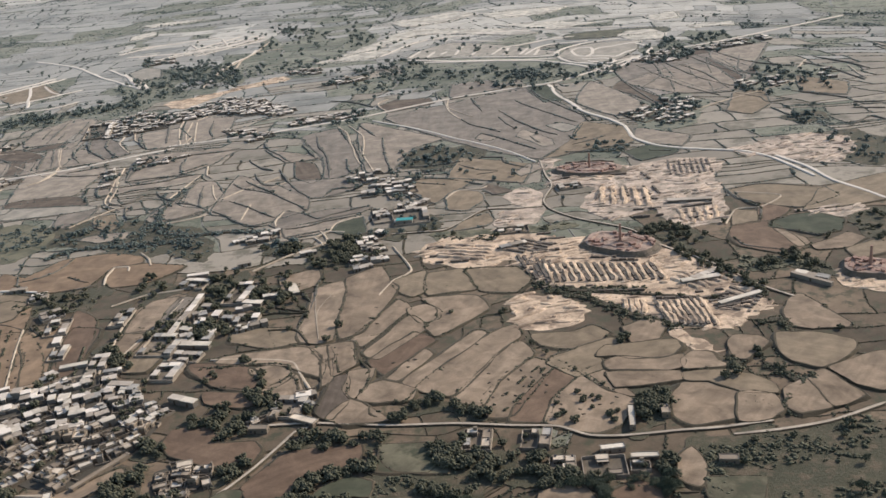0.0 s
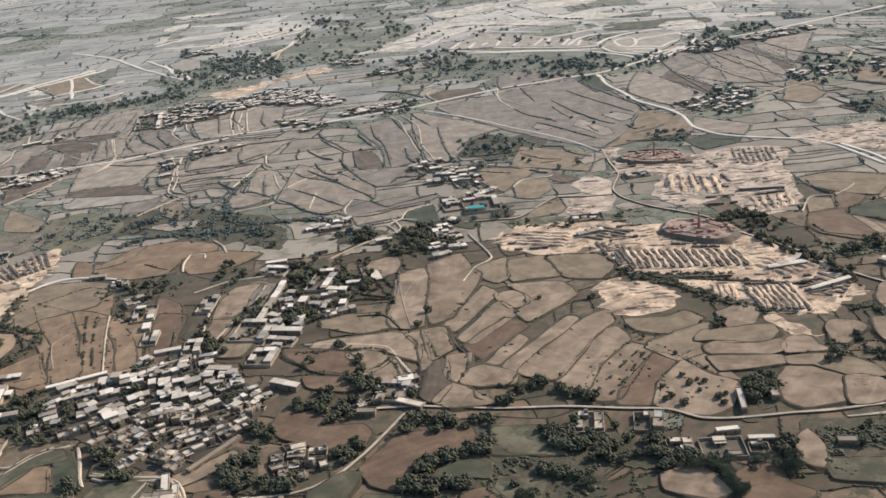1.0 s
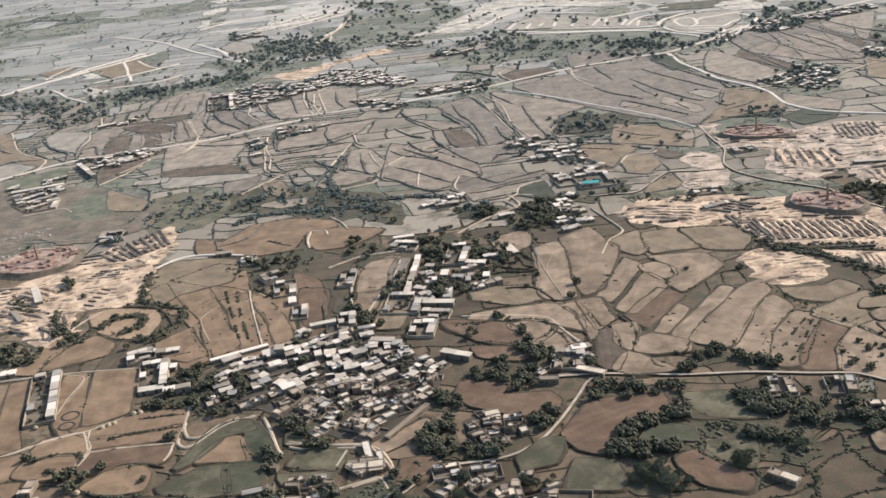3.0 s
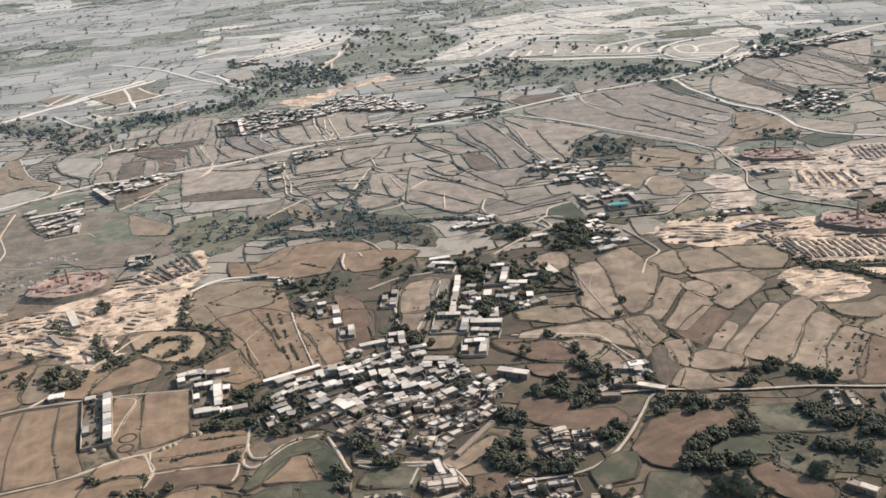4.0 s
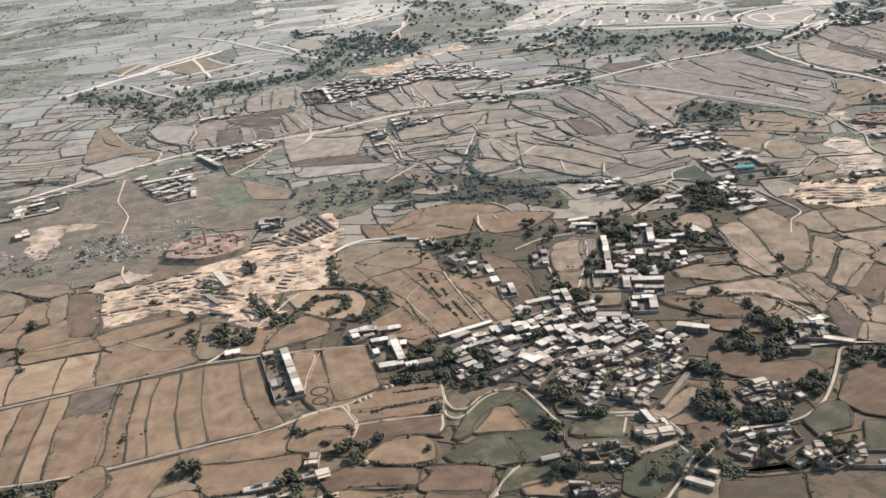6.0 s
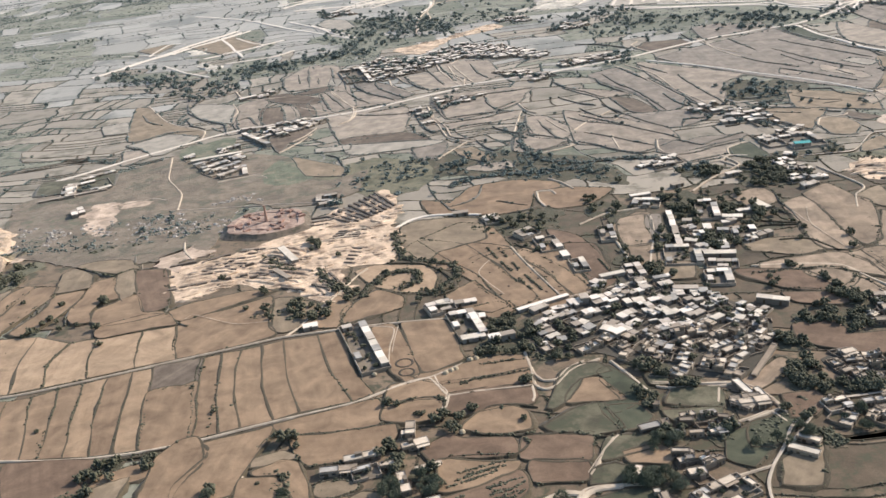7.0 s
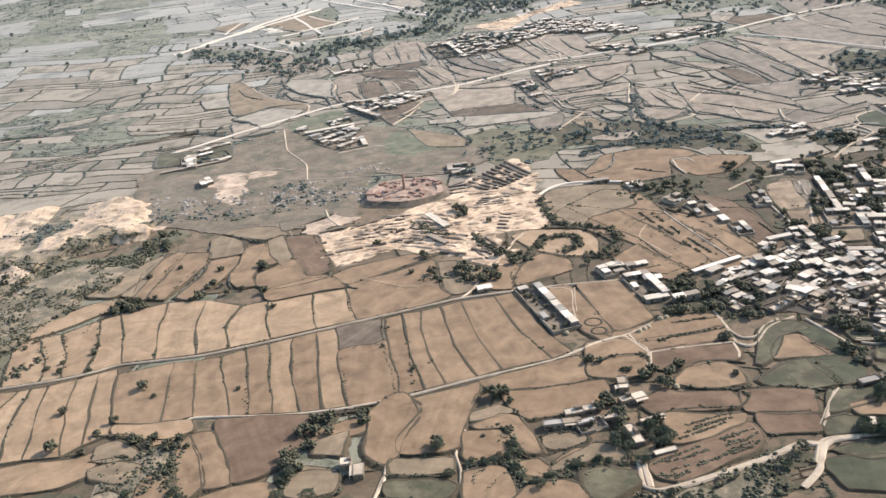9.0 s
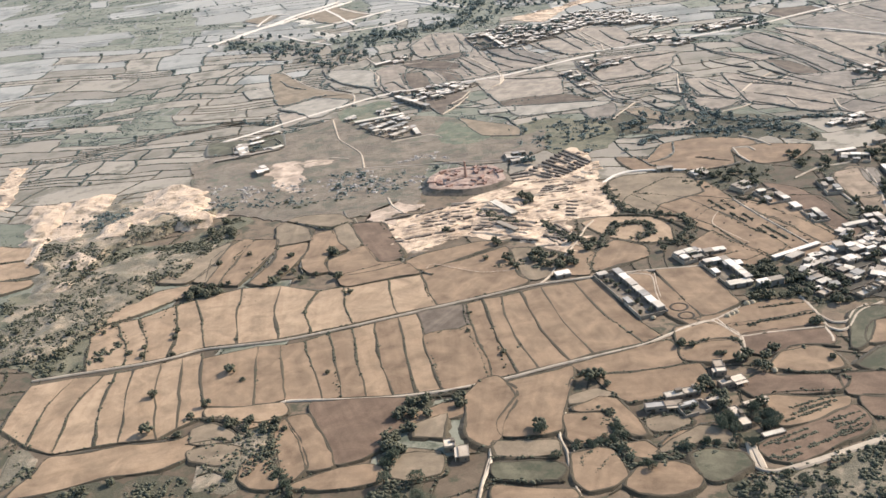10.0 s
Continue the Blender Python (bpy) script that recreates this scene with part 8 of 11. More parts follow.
def raw_mesh(name, v, f, material):
    mesh = bpy.data.meshes.new(name)
    v, f = v.astype(np.float32), f.astype(np.int32)
    mesh.vertices.add(len(v))
    mesh.vertices.foreach_set("co", v.ravel())
    mesh.loops.add(f.size)
    mesh.loops.foreach_set("vertex_index", f.ravel())
    mesh.polygons.add(len(f))
    mesh.polygons.foreach_set("loop_start", np.arange(0, f.size, 3, dtype=np.int32))
    mesh.update(calc_edges=True)
    mesh.materials.append(material)
    return new(name, mesh)


grass_level = [0.16]


def wood(trees, bushes, *pts):
    grass_level[0] += 0.0017
    pts = list(pts)
    xs, ys = [p[0] for p in pts], [p[1] for p in pts]
    done, tries = 0, 0
    while done < trees and tries < trees * 12:
        tries += 1
        x, y = rng.uniform(min(xs), max(xs)), rng.uniform(min(ys), max(ys))
        if within(x, y, pts) and noise.noise((x * 0.05, y * 0.05, 97)) + rng.uniform(-0.3, 0.3) > -0.25:
            tree_at((x, y), rng.uniform(1.2, 2.6) * (1.2 if y > 700 else 1.0))
            done += 1
    done, tries = 0, 0
    while done < bushes * 2 and tries < bushes * 20:
        tries += 1
        x, y = rng.uniform(min(xs), max(xs)), rng.uniform(min(ys), max(ys))
        if within(x, y, pts):
            done += 1
            if noise.noise((x * 0.07, y * 0.07, 95)) + rng.uniform(-0.15, 0.15) > 0.0:
                shrub(x, y, rng.uniform(0.35, 1.5))
    cover(pts)
    if min(ys) > 700 and abs(area(pts)) > 5000:
        return
    line = curve_through(pts, True, 12, 0.3)
    line = [p + Vector((noise.noise((p.x * 0.06, p.y * 0.06, 31)), noise.noise((p.x * 0.06, p.y * 0.06, 37)))) * 7.0 + Vector((noise.noise((p.x * 0.25, p.y * 0.25, 41)), noise.noise((p.x * 0.25, p.y * 0.25, 47)))) * 3.0 for p in line]
    bm = bmesh.new()
    top, low = [bm.verts.new((p.x, p.y, grass_level[0])) for p in line], [bm.verts.new((p.x, p.y, -0.3)) for p in line]
    for i in range(len(line)):
        bm.faces.new((low[i], low[(i + 1) % len(line)], top[(i + 1) % len(line)], top[i]))
    bm.faces.new(top)
    bmesh.ops.recalc_face_normals(bm, faces=bm.faces)
    # wood floors beyond y 640 take the haze-paled grass
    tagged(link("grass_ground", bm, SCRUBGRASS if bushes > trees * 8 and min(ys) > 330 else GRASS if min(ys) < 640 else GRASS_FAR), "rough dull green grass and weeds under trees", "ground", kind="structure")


def hedge(width, *pts):
    line = curve_through(pts, False, 6)
    if width >= 1.8 and line[0].y < 640:
        bm = bmesh.new()
        rings, n = [], len(line)
        for i, p in enumerate(line):
            u = (line[min(i + 1, n - 1)] - line[max(i - 1, 0)]).normalized()
            w = width * 0.34 * (1 + 0.5 * noise.noise((p.x * 0.12, p.y * 0.12, 15))) * min(1.0, 0.3 + 0.3 * min(i, n - 1 - i))
            rings.append([bm.verts.new((p.x - u.y * w * f, p.y + u.x * w * f, z)) for f, z in ((-1.25, -0.1), (-0.8, 0.72), (0, 0.88), (0.8, 0.74), (1.25, -0.1))])
        for a, b in zip(rings, rings[1:]):
            for k in range(4):
                bm.faces.new((a[k + 1], a[k], b[k], b[k + 1]))
        bmesh.ops.recalc_face_normals(bm, faces=bm.faces)
        tagged(link("weedy_bank", bm, BANK), "dark weedy earth bank between terraces", "bank", kind="structure")
    for a, b in zip(line, line[1:]):
        for k in range(max(1, int((b - a).length * width / (1.6 if width > 3 else 2.6)))):
            p = a.lerp(b, rng.random())
            shrub(p.x + rng.gauss(0, width / 2.6), p.y + rng.gauss(0, width / 2.6), rng.uniform(0.4, 1.3) if width > 3 else rng.uniform(0.25, 0.7), 0.3)
        if rng.random() < 0.12 * width:
            tree_at(tuple(a.lerp(b, rng.random()) + Vector((rng.gauss(0, 1), rng.gauss(0, 1)))), rng.uniform(0.9, 1.6))


wood(14, 10, (67.2, 300.5), (76.3, 310.9), (83.3, 301.8), (80.3, 297.6), (71.9, 295.5), (67.5, 285.8))
wood(14, 30, (-205.1, 331.8), (-197.2, 348.0), (-190.1, 327.8), (-186.9, 314.4), (-199.4, 316.7))
wood(20, 60, (-214.4, 450.5), (-196.6, 471.3), (-173.0, 471.4), (-158.8, 466.6), (-170.2, 439.9), (-192.5, 439.9))
wood(50, 160, (-237.1, 577.5), (-212.7, 579.4), (-171.2, 570.1), (-136.2, 545.7), (-130.9, 514.2), (-151.5, 502.8), (-168.8, 518.4), (-193.8, 532.3), (-226.5, 549.2))
wood(14, 30, (-55.5, 496.0), (-31.6, 506.7), (-42.5, 459.6), (-57.0, 460.5), (-64.4, 476.1))
wood(12, 20, (-148.3, 479.6), (-122.8, 454.5), (-135.2, 432.3), (-146.9, 447.1))
wood(10, 30, (-313.9, 387.2), (-294.4, 399.6), (-285.7, 384.6), (-290.8, 377.3), (-312.2, 380.8))
wood(14, 20, (-221.2, 332.9), (-195.5, 351.5), (-195.4, 330.4), (-207.0, 323.9), (-220.5, 322.9))
wood(6, 120, (-364.4, 269.8), (-358.2, 285.1), (-352.2, 287.3), (-361.0, 262.8), (-365.0, 248.9))
wood(4, 90, (-265.8, 221.9), (-248.7, 223.5), (-218.7, 227.7), (-228.5, 208.4), (-264.7, 216.1))
wood(10, 160, (-290.0, 569.2), (-255.1, 590.9), (-230.1, 574.0), (-217.8, 539.8), (-242.6, 517.7), (-283.4, 544.2))
wood(10, 40, (-188.2, 517.0), (-138.2, 546.9), (-114.4, 508.3), (-124.9, 491.6), (-151.1, 512.6))
wood(30, 60, (-305.0, 1008.1), (-255.1, 1072.4), (-230.2, 1024.7), (-273.9, 962.3))
wood(30, 60, (-251.4, 1077.6), (-205.0, 1100.3), (-173.2, 1034.4), (-207.1, 941.8), (-230.8, 953.6))
wood(24, 60, (-6.0, 942.2), (103.0, 909.0), (129.2, 880.7), (80.6, 832.0), (19.1, 852.0))
wood(20, 20, (-277.7, 843.9), (-208.9, 864.0), (-167.8, 877.7), (-137.4, 873.3), (-209.5, 820.1))
wood(24, 40, (147.2, 698.0), (199.9, 719.2), (221.8, 708.5), (182.3, 665.0))
wood(20, 40, (-17.0, 656.8), (11.4, 667.4), (32.4, 644.2), (18.3, 622.2), (-7.1, 632.0))
wood(14, 30, (105.0, 473.1), (127.6, 470.2), (138.9, 445.7), (121.2, 443.3))
wood(12, 30, (128.7, 433.3), (142.0, 387.8), (141.3, 369.7), (133.2, 403.4))
wood(3, 140, (-515.7, 355.8), (-507.1, 372.1), (-484.2, 383.4), (-463.5, 358.2), (-478.2, 339.7), (-496.9, 337.3))
wood(6, 100, (-141.3, 257.0), (-121.4, 268.5), (-110.6, 272.8), (-115.8, 262.2), (-131.6, 245.8), (-144.0, 245.7))
wood(5, 80, (-126.3, 258.2), (-117.3, 251.5), (-115.1, 242.1), (-130.1, 244.9))
wood(20, 30, (-277.9, 934.1), (-265.7, 997.7), (-230.9, 1006.2), (-229.6, 932.0), (-252.6, 893.4))
wood(6, 200, (81.3, 272.2), (111.2, 272.2), (145.5, 278.0), (130.2, 234.6), (74.9, 245.0))
wood(8, 60, (167.2, 424.3), (178.5, 400.0), (174.6, 385.0), (162.3, 404.7))
wood(8, 60, (214.2, 457.2), (232.2, 460.0), (212.2, 418.1), (207.0, 434.9))
wood(3, 60, (-372.1, 236.8), (-367.8, 243.9), (-361.7, 245.3), (-351.7, 241.0), (-350.7, 232.3))
wood(8, 40, (-106.6, 449.1), (-94.6, 451.3), (-101.4, 424.9), (-110.1, 420.7))
wood(8, 40, (-85.4, 442.0), (-64.1, 446.5), (-66.9, 428.2), (-81.8, 424.3))
wood(10, 40, (-213.4, 357.3), (-201.7, 359.0), (-204.8, 340.7), (-213.7, 340.7))
wood(6, 30, (-110.5, 407.2), (-104.0, 411.9), (-88.9, 408.4), (-92.1, 401.4), (-108.4, 393.7))
wood(70, 160, (-249.2, 1082.9), (-220.8, 1109.7), (-166.1, 1020.3), (-167.8, 942.8), (-224.0, 961.5))
wood(60, 160, (-85.5, 975.1), (-18.5, 972.2), (47.2, 895.3), (65.2, 828.2), (-11.1, 837.6), (-67.6, 880.7))
wood(50, 120, (67.3, 838.9), (141.1, 858.3), (198.3, 896.4), (206.1, 858.0), (130.2, 800.8), (70.1, 805.1))
wood(26, 60, (-18.8, 662.3), (39.5, 657.5), (38.2, 615.1), (-13.3, 618.0))
wood(26, 60, (161.1, 725.8), (213.9, 739.4), (192.8, 656.6), (155.5, 641.2))
wood(20, 40, (-62.7, 790.3), (-34.8, 791.2), (-43.2, 746.9), (-69.5, 749.7))
wood(60, 140, (-510.0, 944.0), (-469.0, 962.4), (-386.7, 925.8), (-333.2, 940.0), (-249.1, 966.5), (-259.4, 925.8), (-336.3, 864.9), (-385.8, 846.1), (-487.0, 884.1))
wood(50, 140, (-402.1, 900.7), (-319.5, 892.6), (-249.7, 966.9), (-186.2, 1052.7), (-146.5, 1032.0), (-246.7, 910.3), (-298.8, 867.0), (-357.7, 854.5))
wood(24, 60, (-179.9, 1055.4), (-72.7, 1043.9), (-82.4, 993.8), (-157.4, 992.5))
wood(30, 60, (273.6, 764.7), (336.2, 764.8), (307.8, 704.5), (256.4, 710.7))
wood(2, 160, (-501.3, 352.1), (-496.0, 374.0), (-476.8, 417.5), (-457.0, 457.2), (-434.7, 483.7), (-427.9, 473.6), (-452.7, 429.0), (-477.1, 384.1), (-489.3, 349.0))
wood(2, 80, (-515.7, 355.8), (-533.4, 410.5), (-523.4, 419.1), (-508.8, 403.6), (-507.1, 372.1))
wood(8, 10, (-154.1, 260.8), (-145.0, 260.2), (-148.8, 251.3), (-156.1, 253.7))
wood(8, 10, (64.8, 297.1), (73.1, 310.7), (81.2, 308.9), (79.9, 297.7), (68.9, 287.0))
wood(60, 100, (-222.7, 1415.7), (-127.8, 1429.7), (-40.7, 1274.6), (-76.9, 1137.4), (-69.2, 1036.7), (-115.7, 983.0), (-172.6, 986.1), (-194.2, 1155.4))
wood(30, 60, (-20.6, 1162.4), (48.2, 1104.1), (154.4, 942.5), (144.9, 915.5), (27.9, 1009.0), (-34.3, 1068.7))
hedge(4, (-246.7, 462.2), (-245.5, 447.1), (-244.3, 429.9), (-234.3, 421.4), (-221.9, 413.7), (-220.5, 402.2), (-226.4, 390.9), (-234.3, 385.8), (-239.3, 389.9))
hedge(4, (-247.0, 394.2), (-237.8, 404.4), (-242.1, 412.6), (-252.6, 412.7), (-259.3, 401.4), (-265.7, 390.6))
hedge(3, (-190.4, 428.8), (-180.6, 415.8))
hedge(3, (-357.4, 281.5), (-352.3, 285.5), (-348.3, 287.7))
hedge(1.6, (33.8, 372.1), (38.9, 352.2), (48.3, 335.3), (61.1, 312.2))
hedge(2.5, (-252.1, 424.6), (-236.0, 419.7), (-225.3, 404.2), (-222.7, 388.9), (-232.5, 383.4))
hedge(2, (-426.1, 292.5), (-418.0, 288.9), (-409.3, 278.5), (-398.2, 280.9))
hedge(3, (45.7, 416.7), (58.6, 404.5), (81.6, 395.0), (103.8, 385.8), (122.9, 377.6))
hedge(1.8, (-448.0, 397.6), (-443.5, 400.9), (-436.0, 401.0), (-428.4, 400.5))
hedge(1.5, (-320.1, 322.7), (-319.9, 311.9), (-320.6, 300.0))
hedge(1.6, (-381.7, 313.4), (-379.5, 297.5))
hedge(1.5, (-474.1, 375.6), (-464.2, 353.8), (-462.7, 337.9))
hedge(1.4, (-463.6, 376.3), (-457.1, 354.2), (-455.2, 338.1))
hedge(1.6, (-450.3, 384.6), (-445.7, 355.9), (-446.2, 340.2))
hedge(4, (-155.2, 626.4), (-161.9, 577.0), (-152.4, 546.2), (-132.0, 533.4), (-112.2, 532.8), (-87.9, 525.9))
hedge(2.6, (-358.3, 274.9), (-356.0, 282.9), (-351.2, 287.7), (-344.4, 288.2), (-335.7, 287.6))
hedge(1.8, (-301.5, 282.1), (-298.9, 288.1), (-292.9, 290.4), (-288.1, 285.4))
hedge(1.8, (-432.2, 293.9), (-420.3, 292.2), (-413.9, 287.2), (-409.4, 280.2))
hedge(1.8, (-429.8, 278.3), (-420.5, 278.8), (-413.7, 276.3))
hedge(1.8, (-423.5, 260.2), (-418.3, 261.1), (-412.4, 256.3))
hedge(1.8, (-73.6, 419.5), (-58.7, 411.1), (-58.3, 404.1))
hedge(1.8, (-74.2, 395.8), (-62.0, 393.3), (-54.9, 377.3))
def crop_row(*pts):
    line = curve_through(pts, False, 6)
    for a, b in zip(line, line[1:]):
        for k in range(max(1, int((b - a).length / 0.4))):
            p = a.lerp(b, rng.random())
            if noise.noise((p.x * 0.13, p.y * 0.13, 77)) > -0.16:
                shrub(p.x + rng.gauss(0, 0.1), p.y + rng.gauss(0, 0.1), rng.uniform(0.4, 0.65), 0.35)


crop_row((-203.9, 428.3), (-199.4, 408.8), (-191.1, 377.1))
crop_row((-198.6, 426.6), (-193.4, 400.8), (-185.5, 371.1))
crop_row((-184.5, 415.5), (-177.0, 422.6))
crop_row((-156.5, 399.9), (-153.3, 372.6))
crop_row((17.1, 311.5), (28.6, 326.1), (37.6, 336.8))
crop_row((20.3, 306.7), (28.8, 317.3), (39.4, 335.0))
tree_at((-420.2, 322.2), 2.6)
tree_at((-444.7, 288.3), 2.86)
tree_at((-414.8, 315.3), 1.3)
tree_at((-253.4, 298.8), 1.82)
tree_at((-245.0, 290.6), 1.56)
tree_at((-401.0, 404.9), 1.56)
tree_at((-375.6, 376.9), 1.56)
tree_at((-420.0, 325.1), 1.56)
tree_at((-446.7, 311.9), 2.08)
tree_at((-426.4, 301.4), 2.08)
tree_at((-299.9, 262.9), 1.04)
tree_at((-329.9, 429.4), 2.08)
tree_at((-315.5, 393.7), 1.56)
tree_at((-207.2, 303.4), 2.08)
tree_at((-42.8, 392.4), 2.34)
tree_at((-80.9, 370.3), 1.82)
tree_at((-72.7, 351.2), 1.82)
tree_at((-71.2, 345.5), 1.82)
tree_at((-91.2, 356.5), 1.56)
tree_at((-256.6, 300.7), 2.08)
tree_at((-275.8, 400.1), 2.34)
tree_at((-290.1, 378.1), 2.08)
tree_at((-285.1, 376.8), 2.08)
tree_at((-47.7, 379.8), 2.08)
tree_at((6.8, 393.5), 1.3)
tree_at((74.3, 351.2), 2.6)
tree_at((108.1, 314.4), 2.6)
tree_at((29.9, 389.2), 1.56)
tree_at((-72.5, 353.9), 1.82)
tree_at((-71.1, 344.2), 2.08)
tree_at((56.8, 292.6), 1.09)
tree_at((38.6, 298.8), 1.56)
tree_at((55.0, 308.1), 1.46)
tree_at((51.7, 302.3), 1.14)
tree_at((49.0, 307.4), 1.56)
tree_at((57.7, 292.4), 1.46)
tree_at((50.2, 310.0), 1.09)
tree_at((39.7, 307.8), 1.25)
tree_at((44.7, 296.3), 1.4)
tree_at((53.0, 310.2), 1.04)
tree_at((48.3, 313.8), 1.4)
tree_at((59.6, 298.2), 1.2)
tree_at((56.5, 296.1), 1.56)
tree_at((57.1, 296.8), 1.61)
tree_at((43.7, 294.6), 1.72)
tree_at((40.8, 300.3), 1.56)
tree_at((-314.3, 261.5), 2.86)
tree_at((-293.9, 286.1), 2.86)
tree_at((-349.7, 276.9), 2.08)
tree_at((-256.9, 274.1), 2.6)
tree_at((-404.0, 282.2), 2.08)
tree_at((-400.3, 284.7), 1.82)
tree_at((-238.3, 287.0), 2.6)
tree_at((-227.9, 289.9), 2.08)
tree_at((-206.0, 303.7), 2.08)
hedge(4.5, (-213.3, 519.3), (-200.9, 528.9), (-181.5, 529.8), (-155.8, 525.4), (-136.4, 525.3))
wood(16, 8, (-48.4, 503.1), (-35.4, 498.4), (-35.6, 479.9), (-41.3, 464.4), (-50.3, 476.1))
wood(14, 30, (-89.8, 511.4), (-68.9, 503.8), (-64.9, 493.0), (-79.1, 483.6), (-92.7, 493.7))
tree_at((-75.0, 459.3), 1.53)
tree_at((-71.7, 454.2), 1.91)
tree_at((-80.1, 441.4), 1.75)
tree_at((-71.9, 446.4), 1.58)
tree_at((-92.1, 453.1), 1.96)
tree_at((-107.7, 435.6), 1.80)
tree_at((-84.6, 462.5), 1.64)
tree_at((-98.5, 467.2), 2.02)
tree_at((-71.9, 427.7), 2.21)
tree_at((-54.6, 464.7), 2.76)
tree_at((71.4, 688.0), 1.44)
tree_at((83.9, 667.6), 1.80)
tree_at((107.6, 651.0), 1.65)
tree_at((126.4, 699.8), 1.50)
tree_at((127.2, 686.0), 1.85)
tree_at((132.2, 683.5), 1.70)
tree_at((140.1, 666.6), 1.55)
tree_at((111.8, 624.5), 1.90)
tree_at((-94.0, 598.1), 1.75)
tree_at((-188.7, 692.3), 1.60)
tree_at((-242.1, 713.8), 1.44)
tree_at((-72.9, 935.0), 1.80)
tree_at((27.5, 812.8), 1.65)
wood(14, 30, (115.8, 627.4), (133.6, 631.9), (138.5, 616.7), (129.4, 605.5), (113.4, 612.8))
tree_at((57.7, 587.2), 1.70)
tree_at((57.0, 579.4), 2.12)
tree_at((29.0, 595.5), 1.94)
tree_at((25.2, 601.2), 1.76)
tree_at((44.3, 575.5), 2.18)
wood(2, 60, (1.4, 494.5), (17.0, 493.6), (42.5, 486.0), (56.2, 488.7), (70.9, 493.2), (77.1, 485.8), (67.8, 479.5), (49.9, 481.3), (31.4, 474.0), (5.0, 486.4))
wood(40, 40, (-455.3, 908.6), (-401.5, 870.7), (-365.2, 838.3), (-354.7, 812.1), (-381.2, 786.5), (-420.2, 811.6), (-446.9, 845.1))
wood(24, 30, (-389.1, 910.6), (-357.9, 910.2), (-316.2, 903.9), (-284.0, 926.6), (-253.3, 908.2), (-285.4, 893.6), (-326.5, 885.1), (-367.2, 884.0))
# dark weedy strip added where a heap only casts its shadow
hedge(4.5, (-309.2, 448.9), (-304.1, 437.1), (-294.9, 430.0))
hedge(4.5, (-284.4, 426.6), (-279.0, 411.5), (-272.1, 402.9), (-267.8, 395.4))
wood(7, 6, (-291.0, 461.7), (-285.8, 462.3), (-282.4, 451.1), (-285.5, 446.9), (-290.1, 449.9))
tree_at((-274.8, 441.2), 1.70)
tree_at((-309.6, 410.2), 2.12)
tree_at((-307.9, 407.8), 1.94)
tree_at((-266.3, 398.0), 1.76)
tree_at((-277.2, 515.4), 2.21)
tree_at((-274.7, 510.7), 2.76)
tree_at((-279.1, 511.4), 2.52)
tree_at((-270.5, 390.1), 2.29)
tree_at((-271.1, 412.2), 1.19)
tree_at((-273.2, 524.5), 1.48)
wood(12, 20, (-291.2, 387.6), (-283.5, 391.1), (-276.4, 386.0), (-278.8, 375.3), (-287.3, 375.0))
wood(14, 6, (-448.4, 392.4), (-445.5, 400.2), (-429.8, 396.9), (-428.5, 391.1), (-441.3, 388.3))
wood(2, 60, (142.6, 423.1), (151.2, 417.1), (166.7, 416.0), (177.2, 409.4), (172.4, 404.0), (161.9, 403.6), (145.7, 401.6), (138.3, 410.4))
wood(6, 10, (147.8, 407.6), (157.1, 415.3), (158.4, 408.0), (153.1, 400.8), (146.9, 401.2))
hedge(4.5, (130.7, 352.5), (137.9, 353.3), (138.5, 342.8))
wood(24, 60, (115.2, 446.3), (127.3, 435.0), (135.3, 401.2), (145.1, 385.8), (141.2, 371.9), (136.3, 382.1), (126.8, 406.9), (117.8, 430.5))
wood(22, 20, (106.1, 473.5), (119.4, 473.5), (130.7, 461.5), (126.8, 442.8), (112.9, 443.1), (103.0, 453.9))
hedge(4.5, (48.7, 412.2), (58.4, 400.1), (69.3, 391.0), (76.6, 378.5), (84.2, 369.8), (91.9, 362.4), (97.1, 355.8))
hedge(4.5, (59.2, 404.9), (73.7, 400.3), (93.0, 395.7))
wood(14, 10, (273.7, 804.5), (302.7, 793.4), (301.5, 766.0), (279.1, 766.7))
wood(14, 20, (253.4, 646.2), (273.9, 653.4), (273.1, 632.7), (254.9, 625.2))
wood(24, 40, (255.7, 599.8), (276.8, 598.0), (286.2, 573.4), (264.0, 526.8), (247.2, 539.0), (252.8, 567.4))
tree_at((260.5, 664.6), 1.53)
tree_at((279.7, 667.7), 1.91)
tree_at((302.7, 651.8), 1.75)
tree_at((283.2, 747.1), 1.58)
tree_at((254.0, 726.8), 1.96)
tree_at((256.5, 721.6), 1.80)
wood(50, 60, (-262.0, 1141.4), (-215.9, 1112.5), (-196.3, 1048.4), (-201.4, 989.0), (-236.1, 1002.9), (-262.6, 1055.3))
wood(16, 20, (-303.2, 1167.3), (-281.5, 1142.5), (-285.1, 1108.9), (-299.4, 1128.2))
wood(50, 40, (-176.5, 1324.4), (-132.7, 1291.8), (-92.4, 1237.4), (-85.9, 1143.6), (-123.0, 1190.6), (-162.5, 1264.4))
wood(16, 20, (-162.9, 1241.2), (-144.3, 1162.8), (-164.7, 1136.2), (-170.5, 1201.7))
wood(26, 20, (-63.7, 1240.5), (-29.9, 1168.9), (-45.4, 1095.9), (-71.0, 1093.6))
wood(24, 20, (-190.2, 1028.5), (-167.1, 999.1), (-162.0, 966.4), (-178.7, 970.2))
